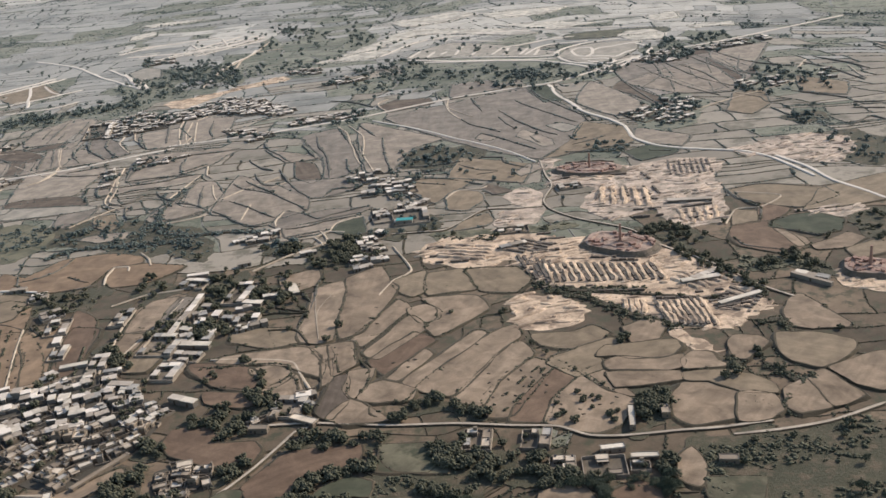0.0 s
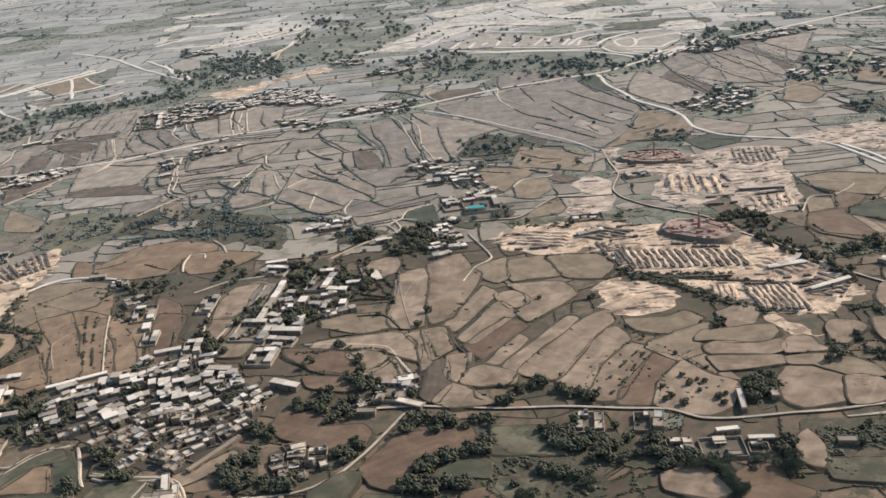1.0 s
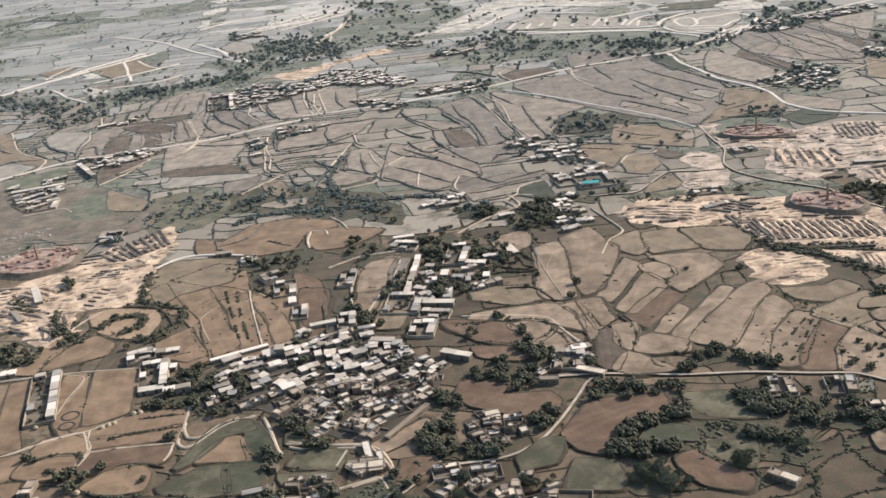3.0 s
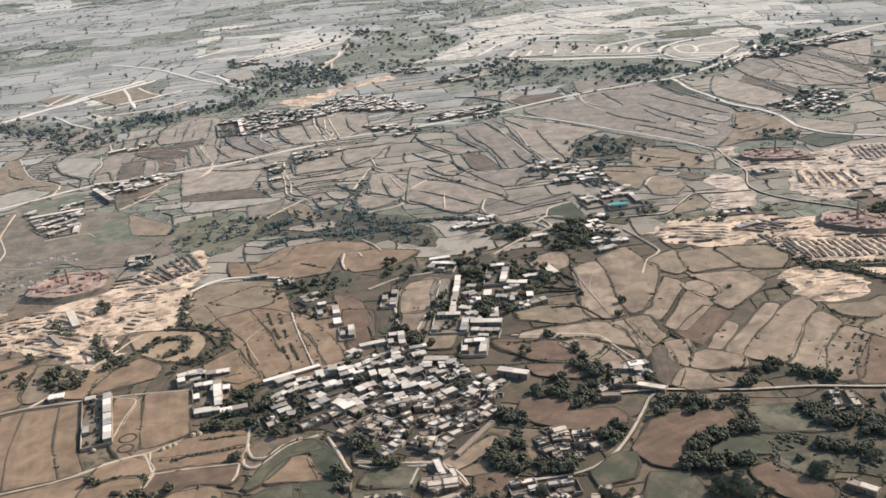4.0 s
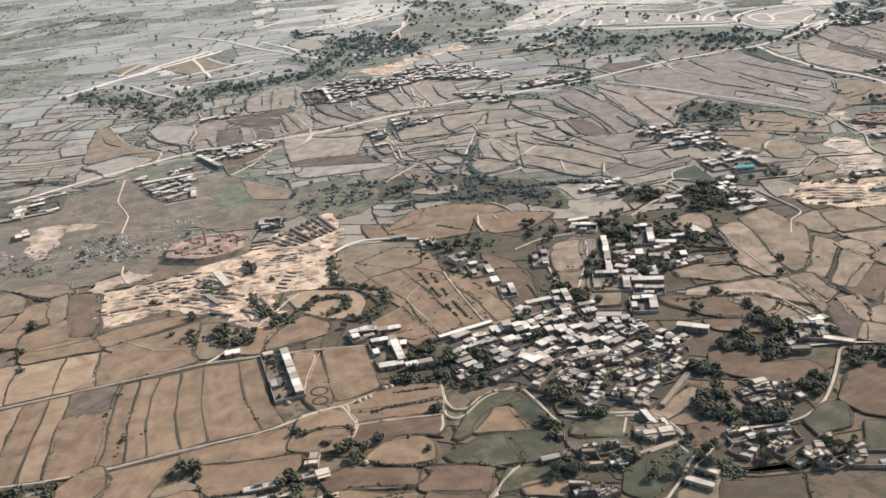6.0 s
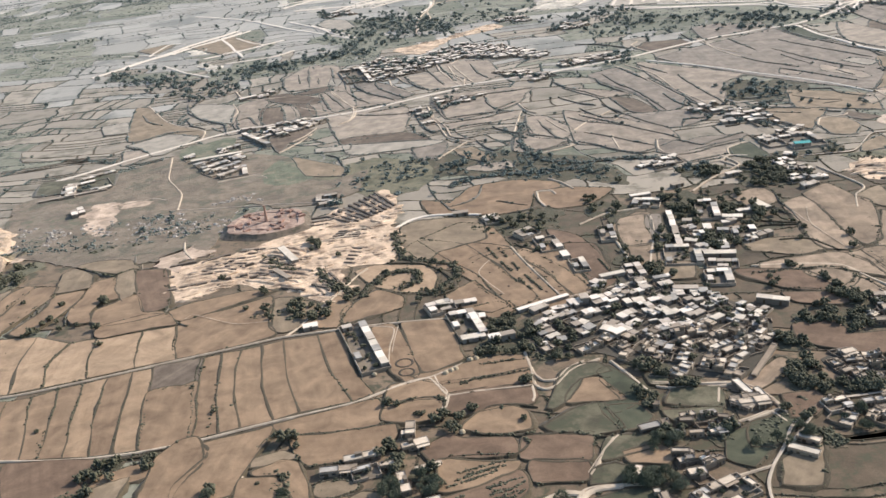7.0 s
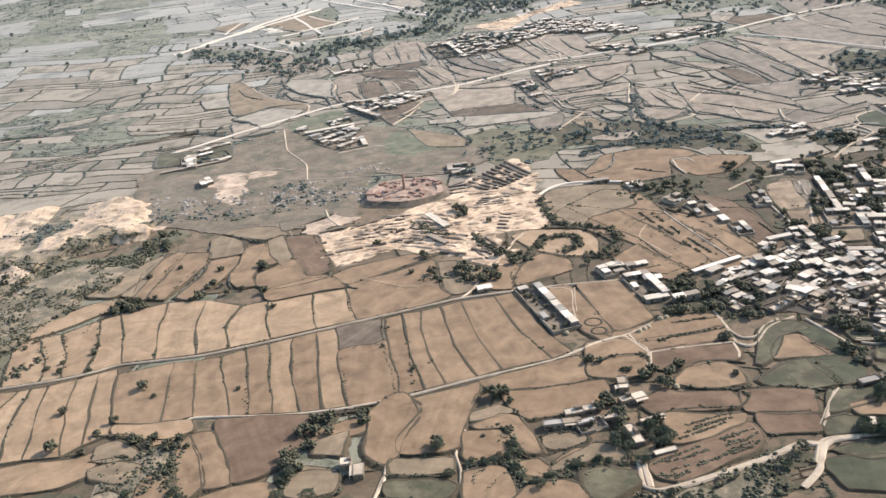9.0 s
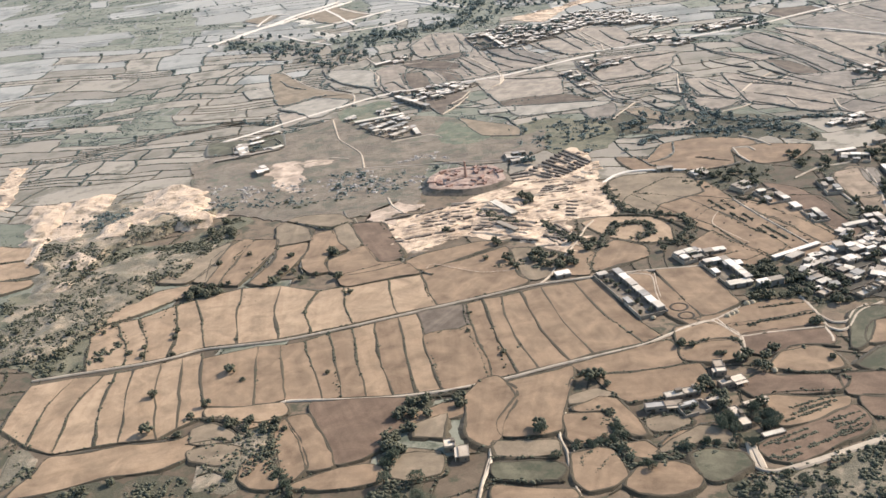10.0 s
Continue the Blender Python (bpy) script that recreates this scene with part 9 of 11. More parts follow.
wood(60, 60, (-41.9, 1003.0), (-4.8, 996.4), (31.6, 947.3), (56.3, 910.6), (42.6, 875.8), (-2.0, 888.2), (-38.8, 923.7), (-55.6, 963.4))
wood(40, 30, (65.7, 904.8), (106.1, 894.9), (112.5, 848.2), (91.7, 847.0), (65.2, 862.5))
wood(50, 30, (221.4, 932.7), (251.2, 929.6), (258.8, 896.8), (253.4, 861.8), (231.7, 860.6), (213.9, 894.1))
wood(24, 20, (283.0, 962.5), (311.6, 960.9), (306.5, 926.6), (274.6, 931.2))
wood(16, 20, (250.0, 967.3), (260.9, 951.9), (246.9, 932.7))
wood(30, 20, (115.9, 913.1), (140.5, 885.3), (141.9, 844.2), (105.3, 825.9), (95.1, 844.9))
wood(70, 60, (-367.3, 911.5), (-335.9, 913.9), (-304.5, 913.8), (-271.1, 934.7), (-260.9, 987.8), (-247.2, 1011.0), (-261.0, 928.5), (-279.4, 899.0), (-315.8, 894.6), (-346.8, 875.4), (-361.9, 871.9))
wood(60, 60, (-491.2, 955.8), (-462.3, 927.3), (-433.9, 899.6), (-406.9, 873.3), (-386.3, 851.0), (-366.5, 829.7), (-347.4, 830.2), (-366.3, 808.7), (-394.9, 823.5), (-424.9, 845.3), (-457.2, 877.5), (-484.4, 903.3))
wood(3, 220, (-513.1, 454.4), (-495.0, 459.0), (-474.9, 456.2), (-458.6, 458.1), (-440.4, 466.6), (-433.4, 457.1), (-457.5, 437.4), (-467.4, 421.6), (-476.7, 406.7), (-487.9, 401.5), (-501.3, 413.7))
wood(2, 120, (-529.9, 473.3), (-506.1, 459.0), (-501.2, 431.5), (-518.5, 436.7))
tree_at((-70.5, 424.7), 1.70)
tree_at((-65.5, 424.5), 2.12)
tree_at((-132.7, 384.7), 1.94)
tree_at((-130.5, 373.7), 1.76)
wood(10, 6, (-140.0, 383.9), (-133.4, 384.9), (-133.6, 375.9), (-140.9, 372.2))
wood(8, 6, (-107.1, 463.5), (-95.3, 467.9), (-96.3, 451.2), (-99.7, 432.5), (-102.5, 441.2))
wood(8, 6, (-125.7, 415.5), (-123.7, 411.3), (-128.3, 396.0), (-129.4, 402.9))
wood(2, 60, (-217.0, 237.0), (-206.1, 237.5), (-202.6, 235.2), (-209.8, 223.0), (-216.4, 218.7), (-225.5, 220.7), (-230.0, 227.5))
crop_row((-247.6, 237.4), (-239.6, 238.4))
crop_row((-236.5, 240.0), (-230.8, 241.6))
crop_row((-228.8, 242.6), (-222.5, 243.3))
crop_row((-246.9, 233.4), (-236.0, 235.7))
crop_row((-250.5, 232.5), (-247.9, 229.3), (-242.3, 231.5))
crop_row((-241.8, 233.3), (-231.6, 236.1))
crop_row((-229.0, 245.0), (-222.6, 245.7))
crop_row((-221.3, 246.9), (-216.5, 247.9))
crop_row((-228.2, 238.7), (-225.3, 239.8))
crop_row((-227.8, 237.2), (-221.2, 238.9), (-216.7, 241.9))
crop_row((-240.6, 247.7), (-233.8, 249.8), (-224.0, 252.8))
crop_row((-233.9, 252.9), (-221.4, 255.3), (-217.7, 255.4))
tree_at((-246.9, 291.3), 1.27)
tree_at((-211.0, 279.5), 1.59)
tree_at((-227.0, 289.3), 1.95)
tree_at((-232.1, 284.9), 2.44)
tree_at((-236.1, 280.4), 2.23)
tree_at((-237.2, 288.1), 2.02)
tree_at((-240.9, 285.2), 2.51)
tree_at((-234.7, 278.2), 2.30)
tree_at((-205.4, 303.7), 2.09)
tree_at((-257.9, 273.3), 2.58)
tree_at((-260.4, 269.9), 2.37)
wood(12, 4, (-246.9, 259.1), (-243.0, 259.8), (-241.8, 250.1), (-243.1, 245.0), (-249.4, 244.4), (-248.6, 251.7))
wood(10, 4, (-258.0, 253.9), (-252.4, 246.5), (-252.6, 238.0), (-257.2, 240.4), (-262.0, 247.2))
wood(12, 4, (-258.5, 265.1), (-253.4, 267.2), (-254.2, 259.2), (-258.8, 258.7))
wood(8, 2, (-182.8, 247.1), (-180.5, 248.2), (-185.4, 237.1), (-187.8, 237.6))
wood(20, 4, (-175.3, 251.7), (-167.4, 253.1), (-160.5, 259.8), (-166.5, 263.0), (-171.1, 259.0))
wood(24, 6, (-178.5, 244.5), (-172.1, 243.0), (-170.6, 235.1), (-171.0, 230.8), (-175.9, 234.9), (-184.4, 235.4))
wood(10, 4, (-171.0, 288.4), (-163.7, 286.5), (-168.1, 274.2), (-171.8, 277.0))
wood(14, 6, (-166.8, 306.2), (-159.3, 306.3), (-157.0, 297.1), (-156.9, 292.8), (-162.6, 298.6))
wood(12, 4, (-153.2, 291.8), (-146.8, 288.1), (-150.3, 285.0), (-158.5, 289.2))
wood(30, 6, (-87.6, 333.2), (-77.5, 329.1), (-71.7, 322.0), (-71.1, 313.0), (-77.3, 306.2), (-85.2, 308.2), (-88.2, 321.9))
wood(20, 4, (-78.4, 342.8), (-68.4, 337.6), (-61.4, 330.8), (-62.0, 321.7), (-68.9, 328.2), (-78.1, 335.4))
wood(10, 4, (-95.4, 323.8), (-87.7, 324.0), (-87.2, 317.2), (-95.8, 317.3))
wood(30, 4, (-52.1, 305.9), (-40.5, 302.9), (-23.4, 298.4), (-23.2, 294.2), (-40.1, 293.3), (-55.4, 296.4))
wood(16, 6, (-19.6, 314.8), (-7.0, 320.7), (-0.1, 321.1), (-0.1, 311.8), (-12.6, 308.4), (-19.6, 307.2))
wood(16, 6, (0.8, 318.5), (5.7, 314.8), (15.7, 305.3), (9.0, 304.0), (-0.1, 311.8))
tree_at((-79.3, 367.8), 1.53)
tree_at((-72.3, 355.5), 1.91)
tree_at((-70.8, 347.3), 1.75)
tree_at((-93.2, 359.8), 1.58)
wood(40, 4, (-116.3, 288.6), (-106.8, 295.7), (-104.9, 285.9), (-104.5, 275.1), (-107.4, 270.8), (-115.8, 271.1), (-119.7, 280.5))
wood(26, 4, (-102.8, 278.2), (-91.4, 277.2), (-86.9, 272.7), (-94.9, 267.8), (-103.4, 271.5))
wood(16, 4, (-77.8, 290.4), (-68.0, 295.7), (-70.5, 284.8), (-77.2, 279.1), (-80.4, 281.7))
wood(16, 4, (-111.2, 314.9), (-100.5, 305.9), (-102.7, 300.5), (-109.8, 306.3))
wood(2, 60, (-31.7, 286.4), (-22.4, 282.2), (-17.2, 276.3), (-1.7, 272.4), (-8.9, 259.0), (-23.0, 264.1), (-26.3, 273.8), (-32.6, 277.2))
wood(40, 4, (-53.8, 273.4), (-45.9, 278.7), (-41.1, 283.1), (-34.8, 281.5), (-29.7, 284.0), (-26.0, 283.1), (-24.8, 277.1), (-32.6, 277.2), (-39.4, 275.2), (-48.0, 268.5))
wood(34, 4, (-48.0, 268.5), (-47.8, 264.3), (-37.9, 265.0), (-30.6, 264.3), (-27.9, 261.9), (-36.1, 260.5), (-43.6, 260.6), (-44.9, 257.6), (-53.4, 259.6), (-58.0, 262.4), (-53.9, 268.1))
wood(26, 4, (-50.7, 252.6), (-44.9, 257.6), (-39.2, 257.9), (-40.7, 250.2), (-34.1, 248.7), (-37.4, 239.7), (-54.4, 243.6))
wood(24, 4, (-7.4, 288.1), (8.7, 292.1), (-0.5, 274.7), (-6.4, 278.1))
wood(6, 2, (-20.5, 250.2), (-14.1, 251.9), (-17.1, 246.3))
wood(2, 60, (75.0, 277.3), (108.0, 279.4), (97.7, 257.5), (91.1, 262.0), (81.4, 260.7), (79.5, 269.4))
wood(20, 4, (68.6, 303.4), (76.0, 310.0), (80.8, 309.0), (77.6, 297.4), (70.4, 291.2), (65.2, 279.3), (62.2, 281.7), (67.9, 289.8))
wood(26, 4, (28.1, 266.4), (40.2, 265.6), (38.5, 256.5), (26.2, 258.8))
wood(16, 4, (66.8, 260.4), (69.0, 256.8), (67.4, 247.9), (63.0, 245.8), (62.7, 251.8))
wood(14, 4, (44.0, 260.1), (46.9, 254.9), (46.6, 246.0), (49.0, 242.6), (45.5, 239.9), (45.1, 249.2))
wood(30, 6, (-7.4, 285.3), (0.9, 289.0), (3.5, 281.4), (16.0, 277.1), (15.8, 267.2), (1.2, 268.4), (-5.2, 274.6))
wood(2, 60, (-27.7, 275.7), (8.7, 268.6), (4.5, 247.4), (-29.7, 253.7))
wood(14, 6, (-15.6, 266.9), (-9.8, 268.9), (-3.1, 264.5), (6.6, 258.0), (3.5, 251.1), (-4.1, 258.5))
wood(5, 16, (-421.0, 290.5), (-412.1, 289.1), (-404.1, 284.9), (-398.4, 285.2), (-399.9, 278.9), (-407.2, 277.3), (-413.2, 281.0), (-417.6, 286.3))
hedge(4.5, (-401.6, 277.0), (-400.9, 268.0), (-398.6, 256.1), (-395.7, 249.3), (-393.2, 243.2))
wood(2, 60, (-459.9, 265.4), (-437.9, 262.4), (-426.7, 258.8), (-420.0, 248.4), (-466.9, 258.3))
wood(8, 14, (-356.7, 282.3), (-348.2, 288.4), (-352.6, 274.5), (-359.7, 262.4), (-365.7, 259.2), (-366.7, 262.7), (-360.6, 271.4))
wood(8, 10, (-367.0, 250.9), (-363.2, 258.9), (-357.4, 260.6), (-361.5, 250.3), (-363.6, 239.6), (-366.7, 237.6))
crop_row((-305.9, 238.0), (-305.1, 243.0), (-302.0, 245.2), (-298.7, 244.4))
crop_row((-302.6, 235.1), (-299.7, 238.1), (-296.8, 241.7))
hedge(4.5, (-291.5, 265.1), (-291.3, 255.4), (-292.6, 247.2), (-290.5, 239.4), (-284.4, 236.6), (-279.4, 238.9), (-273.0, 240.4), (-268.1, 241.9), (-259.3, 239.9))
hedge(4.5, (-308.0, 250.1), (-298.5, 249.1), (-293.6, 251.0))
tree_at((-315.0, 258.4), 2.72)
tree_at((-290.2, 286.6), 2.89)
tree_at((-288.2, 280.9), 1.70)
tree_at((-274.2, 241.8), 2.12)
tree_at((-286.1, 233.7), 1.94)
tree_at((-312.5, 245.2), 1.76)
wood(5, 6, (-339.6, 286.3), (-334.9, 288.8), (-336.3, 275.7), (-339.0, 274.0))
crop_row((-240.5, 249.8), (-233.3, 252.0), (-222.7, 255.3))
crop_row((-235.9, 254.5), (-223.7, 257.2), (-218.1, 257.5))
crop_row((-251.6, 237.3), (-241.5, 240.9), (-229.3, 244.7))
crop_row((-242.6, 238.2), (-234.9, 240.0), (-229.0, 241.6))
crop_row((-229.6, 244.2), (-221.2, 246.9))
crop_row((-252.1, 231.7), (-245.7, 230.8), (-237.5, 234.1), (-229.1, 237.4), (-219.2, 241.8))
crop_row((-229.2, 241.0), (-221.3, 242.9), (-216.4, 245.7))
wood(5, 4, (-109.4, 463.2), (-104.4, 459.0), (-105.7, 439.8), (-109.7, 445.0))
wood(4, 3, (-104.0, 412.0), (-99.5, 410.6), (-101.4, 403.2), (-105.8, 404.6))
wood(4, 3, (-72.8, 436.4), (-66.2, 430.4), (-70.5, 420.8), (-76.3, 424.2))
wood(8, 5, (-146.5, 412.0), (-141.9, 408.0), (-139.8, 389.8), (-146.3, 388.7))
wood(5, 4, (-120.4, 429.9), (-116.5, 428.6), (-119.6, 408.9), (-123.1, 410.0))
tree_at((-83.0, 438.3), 1.87)
tree_at((-71.8, 425.6), 2.33)
tree_at((-72.5, 431.8), 2.13)
tree_at((-134.3, 378.7), 1.94)
tree_at((-130.4, 373.6), 2.40)
tree_at((-81.7, 367.7), 2.20)
tree_at((-94.7, 352.8), 2.00)
tree_at((-70.9, 458.1), 2.21)
tree_at((-70.9, 423.9), 2.76)
tree_at((-68.4, 492.7), 2.52)
wood(12, 4, (-6.9, 603.2), (1.3, 599.6), (-12.8, 558.8), (-18.1, 561.0))
wood(8, 4, (4.1, 521.8), (10.4, 514.9), (3.6, 496.7), (-4.1, 501.7))
wood(34, 6, (-54.6, 497.1), (-39.1, 498.1), (-33.3, 477.9), (-37.3, 460.7), (-48.8, 467.4))
wood(10, 14, (-83.3, 498.1), (-72.2, 504.6), (-58.3, 497.5), (-63.5, 489.9), (-80.5, 484.1))
wood(8, 8, (-31.9, 510.5), (-8.5, 503.5), (-10.3, 490.2), (-34.0, 499.1))
wood(2, 60, (-395.2, 539.1), (-369.2, 536.4), (-343.8, 524.9), (-342.2, 496.6), (-369.6, 493.2), (-394.3, 510.6))
tree_at((-403.1, 422.1), 2.04)
tree_at((-383.8, 421.4), 2.54)
tree_at((-382.1, 418.3), 2.33)
tree_at((-404.9, 407.9), 2.11)
tree_at((-409.9, 395.9), 2.62)
tree_at((-380.7, 393.1), 2.40)
tree_at((-390.7, 399.0), 1.44)
tree_at((-397.5, 396.3), 1.80)
tree_at((-407.6, 397.0), 1.65)
tree_at((-412.7, 393.9), 1.50)
tree_at((-407.0, 403.8), 1.85)
tree_at((-436.5, 423.4), 1.70)
tree_at((-423.0, 430.1), 1.55)
wood(6, 10, (-448.7, 465.6), (-445.1, 469.6), (-432.9, 464.2), (-433.4, 457.1), (-444.9, 459.4))
crop_row((104.0, 294.7), (109.1, 292.4), (111.1, 284.5))
crop_row((106.4, 298.9), (109.5, 296.2), (111.5, 288.1))
hedge(4.5, (106.0, 319.1), (110.1, 325.2), (110.2, 319.0))
hedge(4.5, (119.5, 321.2), (123.5, 315.0), (126.3, 305.8), (132.8, 307.7))
tree_at((108.2, 319.4), 1.87)
tree_at((102.9, 312.8), 2.33)
tree_at((120.2, 329.3), 2.13)
tree_at((71.9, 348.7), 1.94)
wood(30, 6, (-1.5, 284.8), (19.2, 281.6), (29.8, 275.8), (29.3, 262.4), (17.2, 264.1), (-0.5, 270.7))
wood(9, 4, (65.3, 306.0), (72.1, 310.6), (79.9, 308.8), (77.5, 299.7), (68.4, 299.4))
wood(7, 3, (65.6, 267.3), (71.3, 269.4), (70.0, 258.2), (64.4, 255.7))
wood(12, 8, (35.1, 262.8), (55.9, 258.8), (65.7, 255.4), (60.7, 249.8), (44.0, 253.0))
wood(3, 240, (-422.1, 511.5), (-395.0, 532.2), (-369.2, 534.4), (-340.7, 523.8), (-341.0, 491.7), (-369.7, 488.9), (-393.5, 488.8), (-416.7, 480.4), (-450.6, 498.3), (-453.2, 517.9))
for x, y, r in saplings:
    tree_at((x, y), r)

# ---- brick kilns and drying rows ----
def kiln(centre, end, near):
    c, e, nr = Vector(centre), Vector(end), Vector(near)
    u = e - c
    a, t = u.length, math.atan2(u.y, u.x)
    b = max(9.0, min(abs((nr - c).dot(Vector((-math.sin(t), math.cos(t))))), a * 0.8))
    thing = new("brick_kiln")
    thing.matrix_basis = pose(c.x, c.y, 0.0, 0, 0, math.degrees(t))

    def oval(f, k):
        ang = 2 * math.pi * k / 48
        x, y = math.cos(ang), math.sin(ang)
        f *= 1 + 0.16 * noise.noise((x * 1.6, y * 1.6, a))
        return (math.copysign(abs(x) ** 0.75, x) * a * f, math.copysign(abs(y) ** 0.75, y) * b * f)

    def ring(profile, material, name, label):
        bm = bmesh.new()
        loops = []
        for f, z in profile:
            loops.append([bm.verts.new((*oval(f, k), z + (0.5 * noise.noise((k * 0.45, f * 9, 1)) if z > 0.4 else 0))) for k in range(48)])
        for p, q in zip(loops, loops[1:]):
            for k in range(48):
                bm.faces.new((p[k], p[(k + 1) % 48], q[(k + 1) % 48], q[k]))
        return part(name, bm, material, thing, label)

    mound = ring(((1.0, 2.55), (0.84, 2.7), (0.80, 2.1), (0.62, 2.05), (0.58, 2.5), (0.3, 2.6), (0.001, 2.55)), BRICKDUST, "kiln_mound", "oval firing mound of reddish brick and dust")
    ring(((1.24, -0.3), (1.1, 1.2), (1.0, 2.57)), KILNBANK, "outer_bank", "outer slope of the kiln mound, coloured dark for its shade")
    bm = bmesh.new()
    bmesh.ops.create_cone(bm, cap_ends=True, segments=16, radius1=0.85, radius2=0.5, depth=9, matrix=Matrix.Translation((0, 0, 6.8)))
    bmesh.ops.create_cone(bm, cap_ends=True, segments=16, radius1=0.62, radius2=0.62, depth=0.4, matrix=Matrix.Translation((0, 0, 11.4)))
    part("chimney", bm, FIREDBRICK, thing, "tall tapered brick chimney")
    for k in range(26):
        bm = bmesh.new()
        ang, f = rng.uniform(0, 6.28), rng.choice((0.72, 0.72, 0.45, 0.9))
        box(bm, a * f * math.cos(ang), b * f * math.sin(ang), 1.9 if f == 0.72 else 2.4, rng.uniform(1.5, 4.5), rng.uniform(1.0, 2.0), rng.uniform(0.7, 1.4), rng.uniform(0, 3.1))
        part("kiln_block", bm, FIREDBRICK, mound)
    tagged(thing, "oval brick kiln of reddish bricks with one chimney", "kiln", "brick kilns")


def stack_rows(n, w, h, kind, a0, a1, b0, b1):
    a0, a1, b0, b1 = Vector(a0), Vector(a1), Vector(b0), Vector(b1)
    for i in range(n):
        s = (i + 0.5) / n
        p, q = a0.lerp(a1, s), b0.lerp(b1, s)
        u = q - p
        t, ln = math.atan2(u.y, u.x), u.length
        u.normalize()
        bm = bmesh.new()
        if kind == "sand":
            steps = max(4, int(ln / 2.5))
            side = Vector((-u.y, u.x))
            rings = []
            for k in range(steps + 1):
                c = p + u * ln * k / steps + side * noise.noise((k * 0.5, i * 3.0, p.x)) * w * 0.7
                hh = h * (0.55 + 0.5 * noise.noise((k * 0.6, i * 5.0, p.y)) + 0.35) * (0.2 if k in (0, steps) else 1)
                ww = w * (1.0 + 0.4 * noise.noise((k * 0.8, i * 2.0, 3)))
                rings.append([bm.verts.new((*(c + side * ww), 0.1)), bm.verts.new((*(c + side * ww * 0.4), 0.3 + hh)), bm.verts.new((*(c - side * ww * 0.3), 0.3 + hh * 0.9)), bm.verts.new((*(c - side * ww), 0.1))])
            for r0, r1 in zip(rings, rings[1:]):
                for k in range(3):
                    bm.faces.new((r0[k], r0[k + 1], r1[k + 1], r1[k]))
            bm.faces.new(rings[0])
            bm.faces.new(rings[-1][::-1])
            bmesh.ops.recalc_face_normals(bm, faces=bm.faces)
            tagged(link("clay_ridge", bm, SAND), "long low ridge of dug clay beside the kiln", "clay ridge", "clay ridges")
        else:
            bm.free()
            row = new("brick_stack")
            s0 = 0.0
            while s0 < ln:
                seg = min(rng.uniform(2.5, 6.0), ln - s0)
                if seg > 0.6 and (rng.random() < 0.85 or s0 == 0):
                    c = p + u * (s0 + seg / 2)
                    hh = h * rng.uniform(0.5, 0.9)
                    bm = bmesh.new()
                    box(bm, c.x, c.y, 0.15, seg * 0.96, w * 0.8, hh, t, taper=0.93)
                    part("brick_block", bm, RAWBRICK, row)
                s0 += seg
            tagged(row, "long row of grey-brown unfired bricks drying", "brick stack", "drying brick rows")


kiln((-313.5, 494.7), (-292.8, 496.3), (-319.0, 471.0))
kiln((94.4, 449.9), (108.7, 439.3), (89.3, 439.1))
kiln((102.8, 573.4), (121.4, 568.7), (99.4, 563.9))
kiln((192.2, 390.9), (202.7, 386.6), (186.5, 378.6))
stack_rows(10, 1.6, 1.5, "dark", (-283.0, 494.5), (-253.7, 526.2), (-268.3, 480.2), (-243.3, 500.3))
stack_rows(5, 1.2, 0.9, "dark", (-272.9, 429.9), (-267.9, 450.9), (-267.5, 427.4), (-262.0, 448.1))
stack_rows(7, 1.8, 0.7, "sand", (-354.0, 420.7), (-342.5, 453.8), (-330.4, 424.0), (-314.9, 463.1))
stack_rows(5, 1.6, 0.8, "sand", (-319.7, 424.0), (-312.1, 442.9), (-295.3, 409.5), (-284.1, 428.6))
stack_rows(4, 1.6, 0.8, "dark", (-280.7, 463.4), (-274.5, 473.8), (-265.1, 462.0), (-259.9, 472.8))
stack_rows(3, 1.6, 1.0, "dark", (-298.4, 482.3), (-288.5, 498.4), (-281.8, 483.3), (-274.6, 498.8))
stack_rows(3, 2.0, 0.8, "sand", (-266.8, 475.3), (-249.9, 491.5), (-259.4, 468.4), (-243.9, 484.6))
stack_rows(5, 1.8, 1.0, "sand", (1.7, 459.8), (9.7, 477.6), (27.2, 448.5), (34.8, 468.2))
stack_rows(5, 2.0, 1.2, "dark", (32.4, 462.5), (49.0, 473.8), (49.9, 449.4), (63.8, 460.9))
stack_rows(6, 1.8, 1.0, "sand", (105.2, 404.6), (127.4, 415.4), (114.9, 389.0), (137.6, 395.4))
stack_rows(8, 1.6, 1.2, "dark", (144.6, 549.4), (171.6, 545.1), (150.2, 577.4), (176.0, 571.1))
stack_rows(5, 2.2, 1.4, "sand", (94.9, 513.7), (124.9, 498.5), (100.9, 542.9), (128.7, 530.7))
stack_rows(5, 1.8, 1.0, "sand", (131.8, 491.4), (156.7, 492.5), (130.3, 469.3), (151.5, 471.2))
stack_rows(5, 2.0, 1.0, "dark", (115.3, 370.8), (130.7, 390.9), (128.3, 361.7), (139.4, 376.1))
stack_rows(4, 2.0, 1.0, "sand", (86.4, 559.4), (90.1, 575.7), (111.2, 550.3), (119.6, 568.2))
stack_rows(15, 1.9, 1.6, "dark", (51.8, 414.3), (104.8, 403.4), (50.6, 437.1), (103.9, 424.4))
stack_rows(15, 1.6, 1.5, "sand", (53.5, 413.8), (106.4, 402.9), (52.4, 436.6), (105.6, 423.9))
stack_rows(8, 1.9, 1.4, "dark", (93.7, 360.7), (113.2, 353.5), (92.8, 382.7), (113.5, 382.0))
